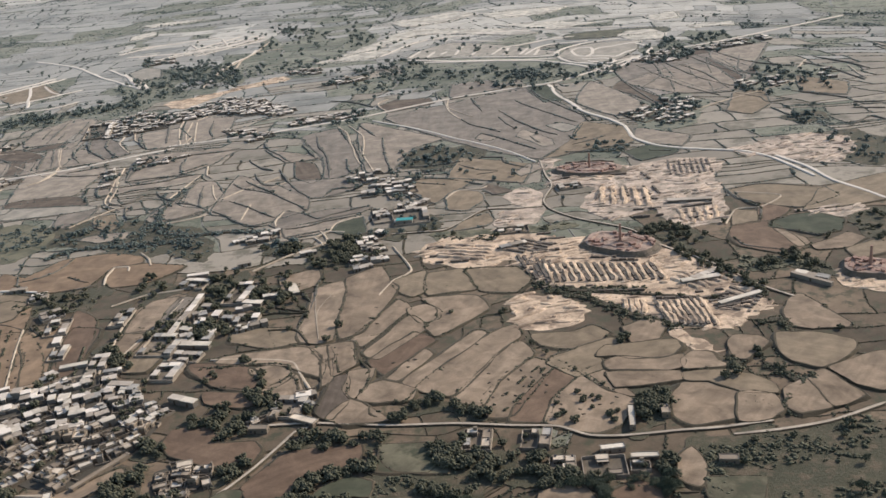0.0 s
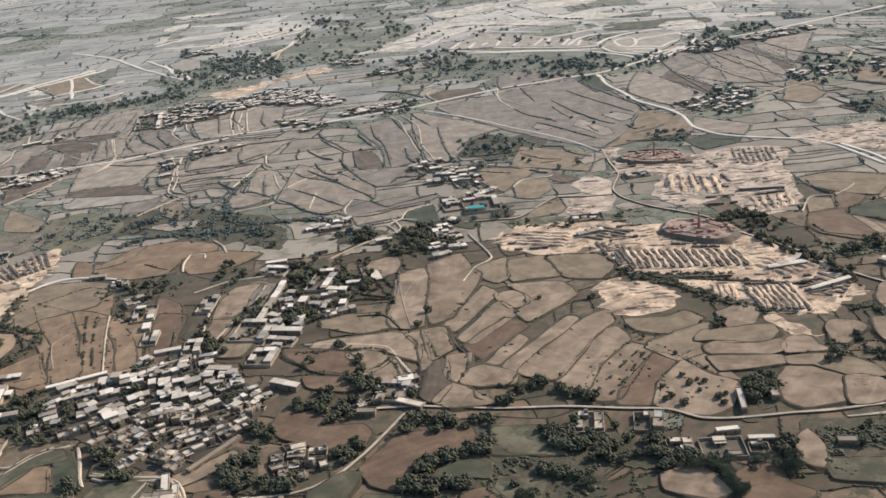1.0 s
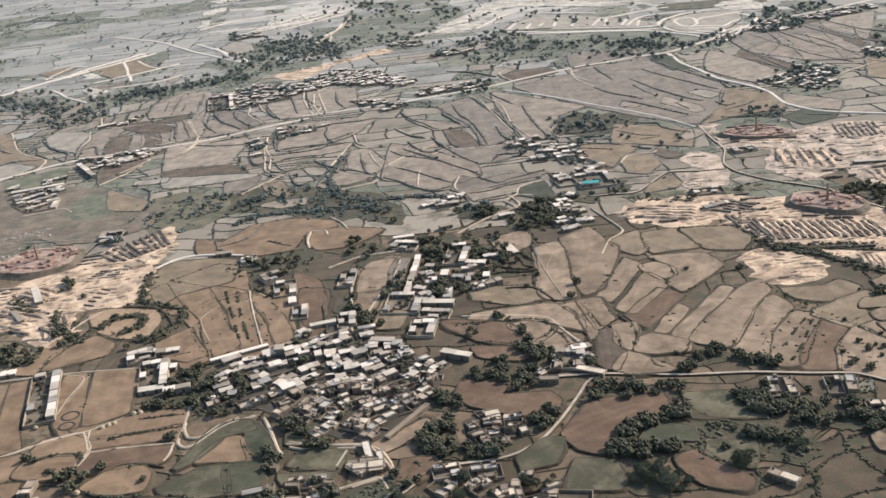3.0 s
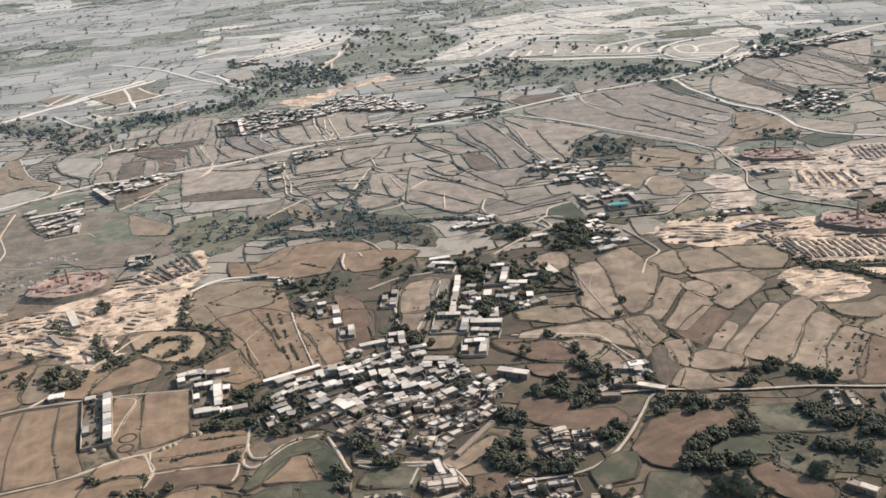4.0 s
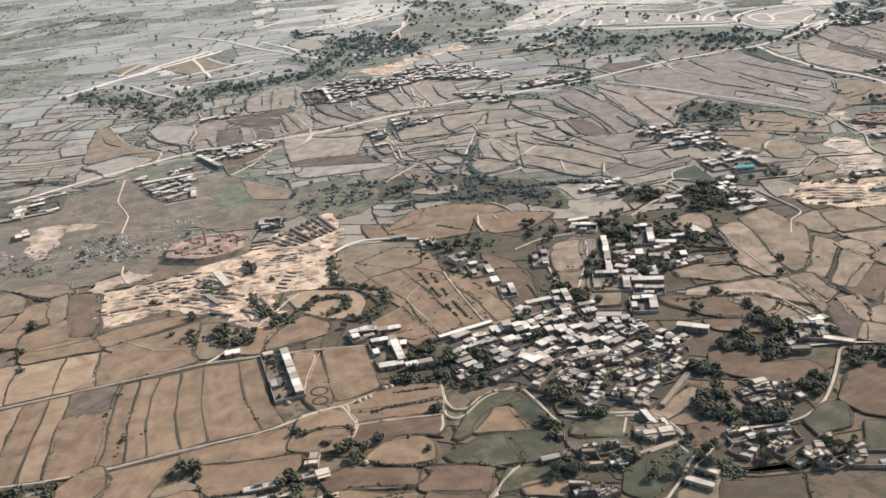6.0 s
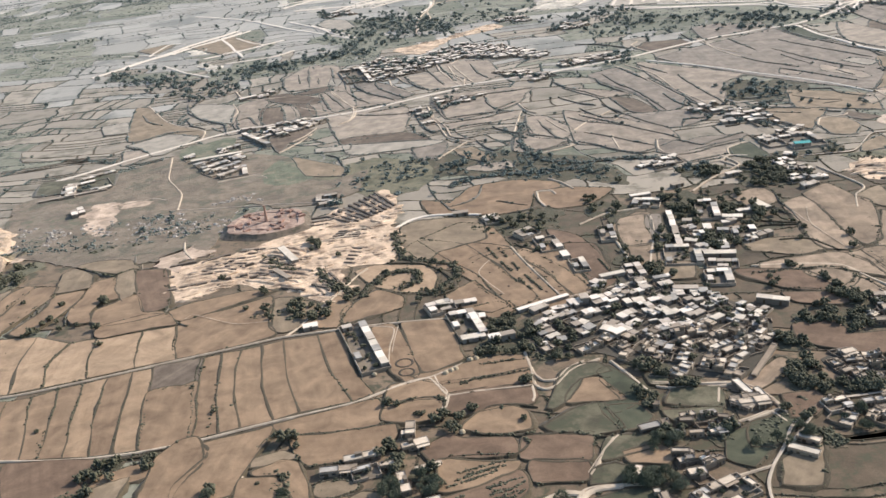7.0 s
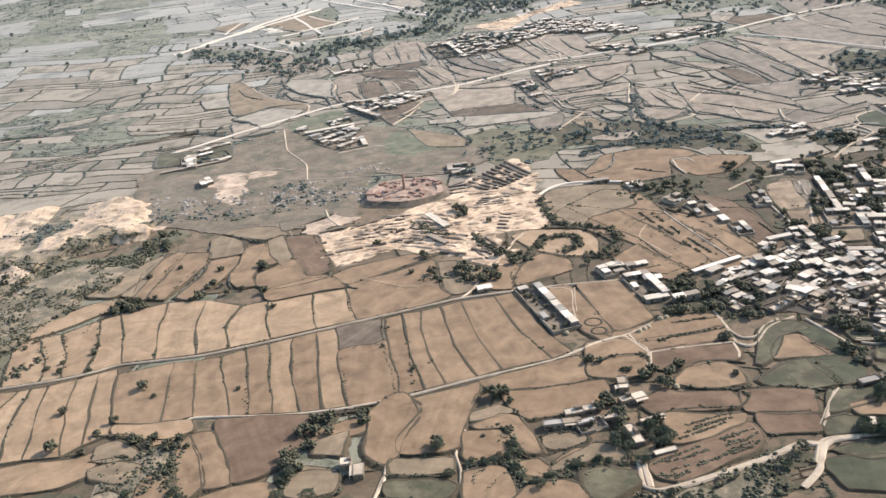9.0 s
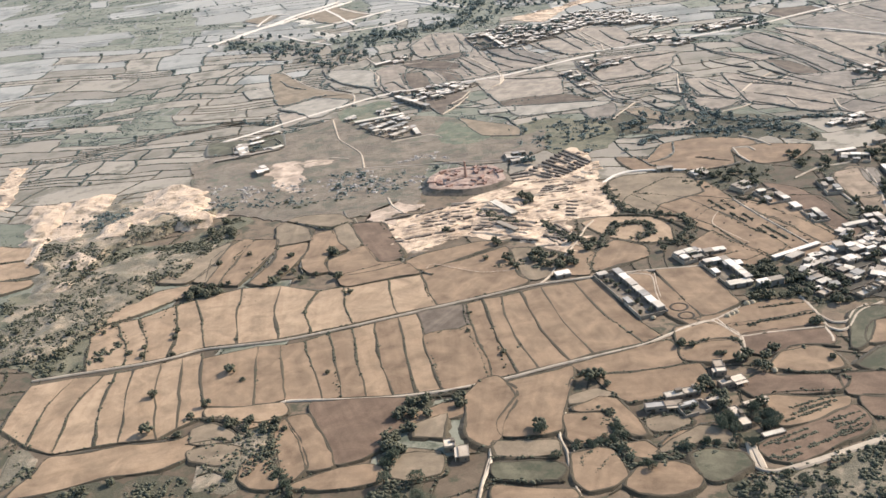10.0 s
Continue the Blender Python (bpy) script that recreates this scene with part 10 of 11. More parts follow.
stack_rows(8, 1.6, 1.3, "sand", (94.8, 360.4), (114.3, 353.2), (93.9, 382.4), (114.6, 381.7))
stack_rows(4, 1.9, 1.4, "sand", (80.0, 377.2), (88.3, 369.3), (81.1, 388.9), (91.4, 386.1))
stack_rows(6, 1.8, 1.2, "dark", (41.9, 451.7), (58.8, 439.1), (45.4, 421.5), (58.4, 414.5))
stack_rows(6, 1.6, 1.0, "dark", (-342.6, 442.0), (-330.6, 454.4), (-326.7, 435.4), (-315.1, 453.8))
stack_rows(5, 1.4, 0.9, "dark", (-313.4, 443.4), (-304.9, 455.7), (-298.6, 431.2), (-288.2, 444.7))
stack_rows(4, 2.2, 1.5, "sand", (-311.0, 452.4), (-304.5, 462.8), (-297.2, 440.2), (-288.8, 452.6))
stack_rows(4, 1.4, 0.9, "dark", (-287.3, 410.3), (-278.1, 424.5), (-282.3, 395.8), (-273.3, 412.5))
stack_rows(6, 1.3, 0.9, "dark", (-326.7, 501.3), (-319.4, 512.5), (-300.7, 487.5), (-295.5, 503.7))
stack_rows(1, 1.7, 1.5, "dark", (-357.6, 439.7), (-357.6, 439.7), (-342.6, 441.9), (-342.6, 441.9))
stack_rows(1, 1.7, 1.5, "dark", (-342.5, 438.3), (-342.5, 438.3), (-335.6, 438.9), (-335.6, 438.9))
stack_rows(1, 1.7, 1.5, "dark", (-350.0, 425.3), (-350.0, 425.3), (-336.8, 428.4), (-336.8, 428.4))
stack_rows(1, 1.7, 1.5, "dark", (-354.8, 424.2), (-354.8, 424.2), (-350.0, 424.0), (-350.0, 424.0))
stack_rows(1, 1.7, 1.5, "dark", (-342.9, 452.7), (-342.9, 452.7), (-334.6, 455.8), (-334.6, 455.8))
stack_rows(1, 1.7, 1.5, "dark", (-324.6, 461.5), (-324.6, 461.5), (-311.7, 461.0), (-311.7, 461.0))
stack_rows(1, 1.7, 1.5, "dark", (-320.4, 457.8), (-320.4, 457.8), (-314.7, 456.7), (-314.7, 456.7))
stack_rows(1, 1.7, 1.5, "dark", (-336.0, 456.3), (-336.0, 456.3), (-328.9, 459.2), (-328.9, 459.2))
stack_rows(1, 1.7, 1.5, "dark", (-320.5, 441.8), (-320.5, 441.8), (-306.5, 448.0), (-306.5, 448.0))
stack_rows(1, 1.7, 1.5, "dark", (-328.7, 429.2), (-328.7, 429.2), (-317.9, 430.5), (-317.9, 430.5))
stack_rows(1, 1.7, 1.5, "dark", (-316.6, 426.7), (-316.6, 426.7), (-304.4, 429.6), (-304.4, 429.6))
stack_rows(1, 1.7, 1.5, "dark", (-301.2, 412.0), (-301.2, 412.0), (-289.9, 405.3), (-289.9, 405.3))
stack_rows(1, 1.7, 1.5, "dark", (-286.9, 410.8), (-286.9, 410.8), (-279.6, 405.3), (-279.6, 405.3))
stack_rows(1, 1.7, 1.5, "dark", (-358.4, 452.6), (-358.4, 452.6), (-345.9, 455.8), (-345.9, 455.8))
stack_rows(1, 1.7, 1.5, "dark", (-301.7, 496.1), (-301.7, 496.1), (-293.8, 500.3), (-293.8, 500.3))
stack_rows(1, 1.7, 1.5, "dark", (-319.9, 505.3), (-319.9, 505.3), (-301.2, 507.5), (-301.2, 507.5))
stack_rows(1, 1.7, 1.5, "dark", (-316.9, 498.0), (-316.9, 498.0), (-304.7, 498.9), (-304.7, 498.9))
stack_rows(1, 1.7, 1.5, "dark", (91.4, 594.8), (91.4, 594.8), (112.1, 590.7), (112.1, 590.7))
stack_rows(1, 1.7, 1.5, "dark", (112.1, 590.7), (112.1, 590.7), (124.5, 582.2), (124.5, 582.2))
stack_rows(1, 1.7, 1.5, "dark", (81.0, 563.9), (81.0, 563.9), (102.8, 561.7), (102.8, 561.7))
stack_rows(1, 1.7, 1.5, "dark", (102.8, 561.7), (102.8, 561.7), (122.7, 559.0), (122.7, 559.0))
stack_rows(1, 1.7, 1.5, "dark", (100.3, 532.0), (100.3, 532.0), (95.9, 518.2), (95.9, 518.2))
stack_rows(1, 1.7, 1.5, "dark", (108.9, 534.2), (108.9, 534.2), (106.7, 519.5), (106.7, 519.5))
stack_rows(1, 1.7, 1.5, "dark", (116.1, 537.0), (116.1, 537.0), (114.4, 519.9), (114.4, 519.9))
stack_rows(1, 1.7, 1.5, "dark", (126.1, 533.4), (126.1, 533.4), (126.1, 517.9), (126.1, 517.9))
stack_rows(1, 1.7, 1.5, "dark", (131.2, 531.6), (131.2, 531.6), (131.8, 517.9), (131.8, 517.9))
stack_rows(1, 1.7, 1.5, "dark", (131.3, 559.3), (131.3, 559.3), (132.9, 545.1), (132.9, 545.1))
stack_rows(1, 1.7, 1.5, "dark", (137.7, 502.1), (137.7, 502.1), (153.1, 501.7), (153.1, 501.7))
stack_rows(1, 1.7, 1.5, "dark", (136.7, 493.0), (136.7, 493.0), (153.7, 493.8), (153.7, 493.8))
stack_rows(1, 1.7, 1.5, "dark", (135.7, 484.1), (135.7, 484.1), (151.7, 485.2), (151.7, 485.2))
stack_rows(1, 1.7, 1.5, "dark", (136.1, 475.1), (136.1, 475.1), (148.6, 477.2), (148.6, 477.2))
stack_rows(1, 1.7, 1.5, "dark", (111.6, 496.7), (111.6, 496.7), (126.6, 495.4), (126.6, 495.4))
stack_rows(1, 1.7, 1.5, "dark", (109.0, 485.7), (109.0, 485.7), (125.3, 484.8), (125.3, 484.8))
stack_rows(1, 1.7, 1.5, "dark", (116.2, 516.3), (116.2, 516.3), (128.8, 510.0), (128.8, 510.0))
stack_rows(1, 1.7, 1.5, "dark", (56.5, 476.4), (56.5, 476.4), (68.4, 476.9), (68.4, 476.9))
stack_rows(1, 1.7, 1.5, "dark", (56.8, 468.0), (56.8, 468.0), (69.9, 468.1), (69.9, 468.1))
stack_rows(1, 1.7, 1.5, "dark", (54.5, 462.3), (54.5, 462.3), (64.4, 460.9), (64.4, 460.9))
stack_rows(1, 1.7, 1.5, "dark", (53.2, 453.3), (53.2, 453.3), (67.2, 452.2), (67.2, 452.2))
stack_rows(1, 1.7, 1.5, "dark", (79.5, 457.1), (79.5, 457.1), (92.0, 449.4), (92.0, 449.4))
stack_rows(1, 1.7, 1.5, "dark", (92.0, 449.4), (92.0, 449.4), (103.8, 439.8), (103.8, 439.8))
stack_rows(1, 1.7, 1.5, "dark", (77.3, 438.7), (77.3, 438.7), (89.0, 435.3), (89.0, 435.3))
stack_rows(1, 1.7, 1.5, "dark", (85.7, 432.6), (85.7, 432.6), (98.4, 428.9), (98.4, 428.9))
stack_rows(1, 1.7, 1.5, "dark", (49.5, 408.8), (49.5, 408.8), (72.2, 405.8), (72.2, 405.8))
stack_rows(1, 1.7, 1.5, "dark", (73.3, 398.5), (73.3, 398.5), (92.7, 394.5), (92.7, 394.5))
stack_rows(1, 1.7, 1.5, "dark", (95.4, 385.3), (95.4, 385.3), (109.3, 382.1), (109.3, 382.1))
stack_rows(1, 1.7, 1.5, "dark", (113.2, 387.1), (113.2, 387.1), (125.6, 386.8), (125.6, 386.8))
stack_rows(1, 1.7, 1.5, "dark", (115.9, 375.7), (115.9, 375.7), (132.8, 378.8), (132.8, 378.8))
stack_rows(1, 1.7, 1.5, "dark", (117.6, 369.5), (117.6, 369.5), (132.6, 371.3), (132.6, 371.3))
stack_rows(1, 1.7, 1.5, "dark", (113.7, 380.4), (113.7, 380.4), (126.4, 381.7), (126.4, 381.7))
stack_rows(1, 1.7, 1.5, "dark", (-1.1, 473.4), (-1.1, 473.4), (12.0, 471.9), (12.0, 471.9))
stack_rows(1, 1.7, 1.5, "dark", (-0.1, 461.4), (-0.1, 461.4), (17.0, 460.2), (17.0, 460.2))
stack_rows(1, 1.7, 1.5, "dark", (2.4, 453.1), (2.4, 453.1), (19.1, 450.5), (19.1, 450.5))
stack_rows(1, 1.7, 1.5, "dark", (92.3, 579.6), (92.3, 579.6), (101.0, 578.8), (101.0, 578.8))

# ---- small field things ----
def heap_model():
    bm = bmesh.new()
    bmesh.ops.create_icosphere(bm, subdivisions=2, radius=1.0)
    for v in bm.verts:
        v.co *= 1 + 0.25 * noise.noise(v.co * 2)
        v.co.z = max(v.co.z * 0.55, -0.1)
    return link("dung_mound", bm, DUNG)


first_heap = []


def manure_heaps(a, b, n, m):
    for i in range(n):
        for j in range(m):
            if rng.random() < 0.25:
                continue
            s, q = (i + 0.5 + rng.uniform(-0.25, 0.25)) / n, (j + 0.5 + rng.uniform(-0.25, 0.25)) / m
            x, y = a[0] + (b[0] - a[0]) * s, a[1] + (b[1] - a[1]) * q
            mat = pose(x, y, 0.4, 0, 0, rng.uniform(0, 360)) @ Matrix.Diagonal((rng.uniform(0.5, 1.15), rng.uniform(0.4, 0.65), rng.uniform(0.4, 0.8), 1))
            if first_heap:
                ob = again(first_heap[0], mat)
            else:
                ob = heap_model()
                ob.matrix_basis = mat
                first_heap.append(ob)
            tagged(ob, "small dark manure heap on a dry field", "heap", "manure heaps")


manure_heaps((-207.2, 427.3), (-186.8, 370.4), 5, 3)
manure_heaps((15.3, 307.8), (40.1, 338.1), 6, 5)
manure_heaps((38.3, 296.9), (63.6, 313.7), 4, 4)
manure_heaps((-187.9, 405.3), (-176.9, 373.0), 3, 3)
manure_heaps((-187.3, 416.1), (-169.7, 366.5), 3, 3)
manure_heaps((-32.5, 388.9), (-18.3, 409.4), 3, 3)
manure_heaps((-20.7, 342.0), (-7.5, 358.4), 3, 2)

def dark_ring(x, y, r):
    """A worn circle left on a field."""
    bm = bmesh.new()
    rings = []
    for k in range(40):
        a = 2 * math.pi * k / 40
        c, s = math.cos(a), math.sin(a)
        w = 0.72 + 0.15 * noise.noise((c * 2, s * 2, x))
        rings.append([bm.verts.new((x + (r + o * w) * c, y + (r + o * w) * s * 0.95, z)) for o, z in ((-1, 0.45), (-0.3, 0.8), (0.4, 0.78), (1, 0.45))])
    for k in range(40):
        p, q = rings[k], rings[(k + 1) % 40]
        for i in range(3):
            bm.faces.new((p[i], p[i + 1], q[i + 1], q[i]))
    bmesh.ops.recalc_face_normals(bm, faces=bm.faces)
    tagged(link("threshing_ring", bm, DUNG), "dark worn threshing circle on a dry field", "ring", "threshing circles")


def haystack(x, y, r):
    stack = new("haystack")
    bm = bmesh.new()
    bmesh.ops.create_icosphere(bm, subdivisions=3, radius=1.0)
    for v in bm.verts:
        v.co *= 1 + 0.12 * noise.noise(v.co * 3)
        v.co.z = max(v.co.z, -0.1) * (1.1 if v.co.z > 0 else 1)
    part("straw_dome", bm, STRAW, stack)
    bm = bmesh.new()
    bmesh.ops.create_cone(bm, cap_ends=True, segments=14, radius1=1.08, radius2=1.0, depth=0.25, matrix=Matrix.Translation((0, 0, 0.05)))
    part("base", bm, DUNG, stack, "dark trampled base")
    stack.matrix_basis = pose(x, y, 0.35) @ Matrix.Diagonal((r, r, r, 1))
    tagged(stack, "domed straw stack on a field edge", "haystack", "haystacks")


dark_ring(-249.1, 328.1, 3.2)
dark_ring(-248.5, 320.9, 2.8)
haystack(-234.2, 316.5, 1.2)
haystack(-232.0, 317.7, 1.2)
haystack(-230.2, 318.6, 1.2)
haystack(-224.1, 323.9, 1.3)
haystack(-221.8, 324.3, 1.2)
haystack(-232.4, 276.7, 1.2)
haystack(-260.6, 322.4, 1.0)

def badland(height, bare, *pts):
    """Eroded hummocks and gullies of bare sandy earth with scrub."""
    pts = list(pts)
    xs, ys = [p[0] for p in pts], [p[1] for p in pts]
    x0, x1, y0, y1, step = min(xs), max(xs), min(ys), max(ys), 1.6
    nx, ny = int((x1 - x0) / step) + 2, int((y1 - y0) / step) + 2
    mask = np.array([[1.0 if within(x0 + i * step + 9 * noise.noise((i * 0.16, j * 0.16, 3)), y0 + j * step + 9 * noise.noise((i * 0.16, j * 0.16, 8)), pts) else 0.0 for i in range(nx)] for j in range(ny)])
    for _ in range(5):
        pad = np.pad(mask, 1)
        mask = (pad[1:-1, 1:-1] * 2 + pad[:-2, 1:-1] + pad[2:, 1:-1] + pad[1:-1, :-2] + pad[1:-1, 2:]) / 6
    bm = bmesh.new()
    grid = {}
    for j in range(ny):
        for i in range(nx):
            if mask[j, i] < 0.02:
                continue
            x, y = x0 + i * step, y0 + j * step
            big = noise.noise((x * 0.022, y * 0.022, 51))
            ridge = 1 - abs(noise.noise((x * 0.05, y * 0.05, 53))) * 2.2
            small = noise.noise((x * 0.16, y * 0.16, 57))
            z = height * max(0.0, 0.15 + 0.9 * big + 0.35 * ridge + 0.18 * small)
            grid[i, j] = bm.verts.new((x, y, 0.0 + z * min(1.0, mask[j, i] * 1.5) + (0.7 if bare else 0.3) * mask[j, i]))
            if not bare and rng.random() < 0.6 and noise.noise((x * 0.045, y * 0.045, 71)) + 0.4 * small > -0.12:
                shrub(x, y, rng.uniform(0.35, 1.35), max(0.0, z - 0.1))
    for (i, j), v in grid.items():
        if (i + 1, j) in grid and (i, j + 1) in grid and (i + 1, j + 1) in grid:
            bm.faces.new((v, grid[i + 1, j], grid[i + 1, j + 1], grid[i, j + 1]))
    tagged(link("badland", bm, CLIFF if bare else GULLY), "bare crumbling sandy cliffs and spoil" if bare else "eroded sandy gullies and hummocks with dark scrub", "ground", kind="structure")
    cover(pts)


GULLY = surface("gully_earth", (0.085, 0.077, 0.053), (0.23, 0.186, 0.13), 1.0, 0.7, bump=1.0, patch=13.0, patch_colour=(0.31, 0.24, 0.168))
CLIFF = surface("crumbling_sand", (0.34, 0.24, 0.165), (0.62, 0.475, 0.35), 1.0, 0.7, bump=1.0, patch=6.0, patch_colour=(0.23, 0.175, 0.12))
badland(4.0, False, (-530.5, 452.4), (-529.2, 498.9), (-511.5, 526.1), (-476.9, 525.7), (-442.1, 496.6), (-468.2, 473.8), (-493.9, 460.2), (-504.5, 425.6), (-513.3, 410.5))
badland(2.6, False, (-529.5, 398.5), (-514.1, 413.6), (-501.7, 424.8), (-482.0, 443.0), (-455.9, 449.8), (-432.2, 460.1), (-452.7, 429.0), (-477.4, 385.2), (-489.9, 368.5), (-501.3, 352.1), (-514.2, 350.9))
badland(2.0, False, (-486.0, 263.6), (-490.4, 288.8), (-479.8, 278.5), (-482.3, 268.5))
badland(1.8, False, (-424.6, 267.8), (-413.5, 282.8), (-400.2, 283.0), (-404.1, 272.5), (-410.4, 261.7), (-408.3, 249.8), (-420.2, 249.1))
badland(1.2, False, (-263.0, 216.2), (-254.3, 222.0), (-234.5, 225.7), (-218.7, 227.7), (-228.5, 208.4))
badland(4.6, True, (-531.7, 484.4), (-534.9, 514.4), (-525.8, 533.6), (-511.7, 541.4), (-510.0, 512.8), (-515.6, 494.5), (-513.9, 473.6), (-520.6, 468.5))
badland(4.6, True, (-493.9, 509.1), (-490.7, 532.3), (-463.7, 531.9), (-452.6, 508.6), (-455.9, 488.3), (-474.1, 491.1))
badland(4.0, True, (-516.7, 446.9), (-507.1, 457.4), (-500.9, 448.7), (-508.1, 431.6))
badland(3.4, True, (-512.7, 425.0), (-509.4, 428.3), (-501.8, 413.0), (-505.2, 410.5))
badland(4.6, True, (-507.0, 502.4), (-495.4, 498.6), (-489.5, 520.9), (-485.4, 541.3), (-470.8, 540.8), (-460.6, 528.3), (-457.2, 501.9), (-446.3, 486.5), (-451.5, 476.9), (-461.5, 476.4), (-470.4, 494.4), (-475.2, 496.0), (-479.3, 483.6), (-491.7, 486.0), (-484.3, 465.7), (-494.0, 465.2), (-500.6, 463.8), (-503.1, 471.5), (-501.7, 485.5))
badland(4.6, True, (-555.2, 534.7), (-537.6, 539.2), (-533.8, 520.7), (-532.4, 481.3), (-528.2, 459.0), (-528.9, 452.5))
badland(4.6, True, (-510.2, 463.7), (-502.1, 454.4), (-498.8, 437.1), (-506.0, 429.9), (-509.8, 434.1), (-503.6, 444.9))

def boulders(n, *pts):
    pts = list(pts)
    xs, ys = [p[0] for p in pts], [p[1] for p in pts]
    ico = bmesh.new()
    bmesh.ops.create_icosphere(ico, subdivisions=1, radius=1.0)
    base, tri = [v.co.copy() for v in ico.verts], [[v.index for v in f.verts] for f in ico.faces]
    ico.free()
    verts, faces = [], []
    while n > 0:
        x, y = rng.uniform(min(xs), max(xs)), rng.uniform(min(ys), max(ys))
        n -= 1
        if not within(x, y, pts) or noise.noise((x * 0.08, y * 0.08, 61)) + rng.uniform(-0.3, 0.3) < 0.0:
            continue
        r, b = 0.25 + rng.random() ** 2.2 * 1.15, len(verts)
        for c in base:
            k = r * rng.uniform(0.7, 1.25)
            verts.append((x + c.x * k * 1.2, y + c.y * k, 0.15 + max(-0.2, c.z * k * 0.8)))
        faces += [tuple(b + i for i in f) for f in tri]
    tagged(from_arrays("boulders", verts, faces, STONE), "grey-brown boulders strewn over a scrubby slope", "boulders", kind="stuff")


boulders(1100, (-451.4, 523.1), (-430.0, 529.2), (-375.7, 533.3), (-331.3, 521.7), (-336.5, 491.5), (-381.7, 492.7), (-418.7, 505.5))
boulders(300, (-349.5, 543.5), (-325.9, 550.1), (-317.2, 536.3), (-324.5, 527.0), (-346.7, 532.4))
boulders(300, (-456.6, 538.7), (-430.0, 529.2), (-430.6, 502.8), (-450.7, 505.4))

# ---- broad belts of the plain: pale sandy levels and dark pasture ----
zones = []


def zone(kind, *pts):
    zones.append(({"sandy": 2, "pasture": 3}[kind], list(pts)))


zone("sandy", (-75.4, 1033.2), (-42.2, 1092.8), (34.6, 1156.5), (166.7, 1147.1), (261.0, 1050.3), (258.4, 975.6), (206.1, 991.5), (126.2, 1019.3), (72.2, 1042.9), (14.6, 1060.5), (-21.3, 1032.8))
zone("sandy", (-397.3, 1279.3), (-347.3, 1360.8), (-165.1, 1326.4), (-162.2, 1225.8), (-259.3, 1219.5), (-347.1, 1204.4))
zone("sandy", (-229.3, 906.3), (-208.1, 920.2), (-175.0, 944.6), (-139.7, 976.0), (-118.9, 957.4), (-153.9, 932.4), (-176.2, 918.1), (-203.6, 877.7))
zone("sandy", (202.9, 941.2), (241.0, 950.1), (249.6, 982.3), (208.5, 997.6))
zone("pasture", (-323.1, 1018.6), (-255.6, 1089.8), (-206.3, 1058.8), (-201.4, 992.0), (-253.2, 1007.6), (-285.3, 968.7))
zone("pasture", (-510.7, 949.4), (-456.7, 944.9), (-386.1, 868.9), (-334.8, 901.0), (-256.3, 907.3), (-265.4, 873.4), (-336.8, 853.5), (-385.4, 814.0), (-445.5, 866.7), (-495.4, 870.7))
zone("pasture", (-5.7, 947.6), (132.5, 897.8), (113.7, 826.5), (18.7, 847.5))
zone("pasture", (281.1, 783.7), (340.6, 774.2), (245.3, 571.6), (216.6, 611.3))
zone("pasture", (-257.4, 1113.4), (-165.3, 1077.4), (-88.1, 959.1), (-132.1, 955.3), (-218.9, 947.6))
zone("pasture", (-237.5, 591.2), (-125.7, 548.1), (-134.3, 492.1), (-236.3, 542.7))
zone("pasture", (-407.8, 530.6), (-369.3, 535.8), (-330.6, 531.3), (-334.2, 482.1), (-369.7, 490.3), (-394.1, 503.0))
zone("pasture", (-317.5, 611.1), (-273.4, 611.8), (-221.1, 582.6), (-225.0, 537.2), (-285.5, 529.3), (-316.3, 546.4))
zone("pasture", (-312.9, 658.0), (-282.0, 658.8), (-270.5, 560.2), (-296.1, 549.4))
zone("pasture", (-383.6, 652.7), (-330.6, 636.6), (-302.6, 580.2), (-326.7, 540.0), (-369.1, 551.0))
zone("pasture", (-50.4, 513.9), (-28.6, 510.7), (-39.8, 458.7), (-62.3, 462.4))
zone("pasture", (-15.8, 678.5), (42.6, 662.1), (61.5, 612.0), (14.3, 585.8), (-15.3, 621.9))
zone("pasture", (-447.6, 624.6), (-428.8, 634.7), (-349.1, 568.2), (-304.6, 515.7), (-334.1, 492.5), (-370.6, 474.1), (-397.2, 468.1))
zone("pasture", (-249.2, 1082.9), (-220.8, 1109.7), (-166.1, 1020.3), (-167.8, 942.8), (-224.0, 961.5))
zone("pasture", (-85.5, 975.1), (-18.5, 972.2), (47.2, 895.3), (65.2, 828.2), (-11.1, 837.6), (-67.6, 880.7))
zone("pasture", (67.3, 838.9), (141.1, 858.3), (198.3, 896.4), (206.1, 858.0), (130.2, 800.8), (70.1, 805.1))
zone("pasture", (-410.7, 887.1), (-366.8, 909.5), (-319.4, 887.8), (-249.7, 966.9), (-185.5, 1059.4), (-145.7, 1038.5), (-246.7, 910.3), (-298.7, 853.3), (-357.3, 847.8))
zone("pasture", (-222.7, 1415.7), (-127.8, 1429.7), (-40.7, 1274.6), (-76.9, 1137.4), (-69.2, 1036.7), (-115.7, 983.0), (-172.6, 986.1), (-194.2, 1155.4))
zone("sandy", (-339.8, 1171.0), (-237.8, 1319.6), (-170.9, 1311.0), (-166.6, 1199.3), (-234.3, 1181.8), (-303.4, 1130.1))
zone("sandy", (-77.1, 1041.8), (-26.7, 1166.8), (86.1, 1282.7), (154.6, 1259.7), (120.2, 1131.0), (51.3, 1119.1), (-25.7, 1044.4))
zone("pasture", (250.3, 966.5), (367.6, 1001.2), (259.9, 797.8), (216.2, 797.7), (212.8, 856.2))
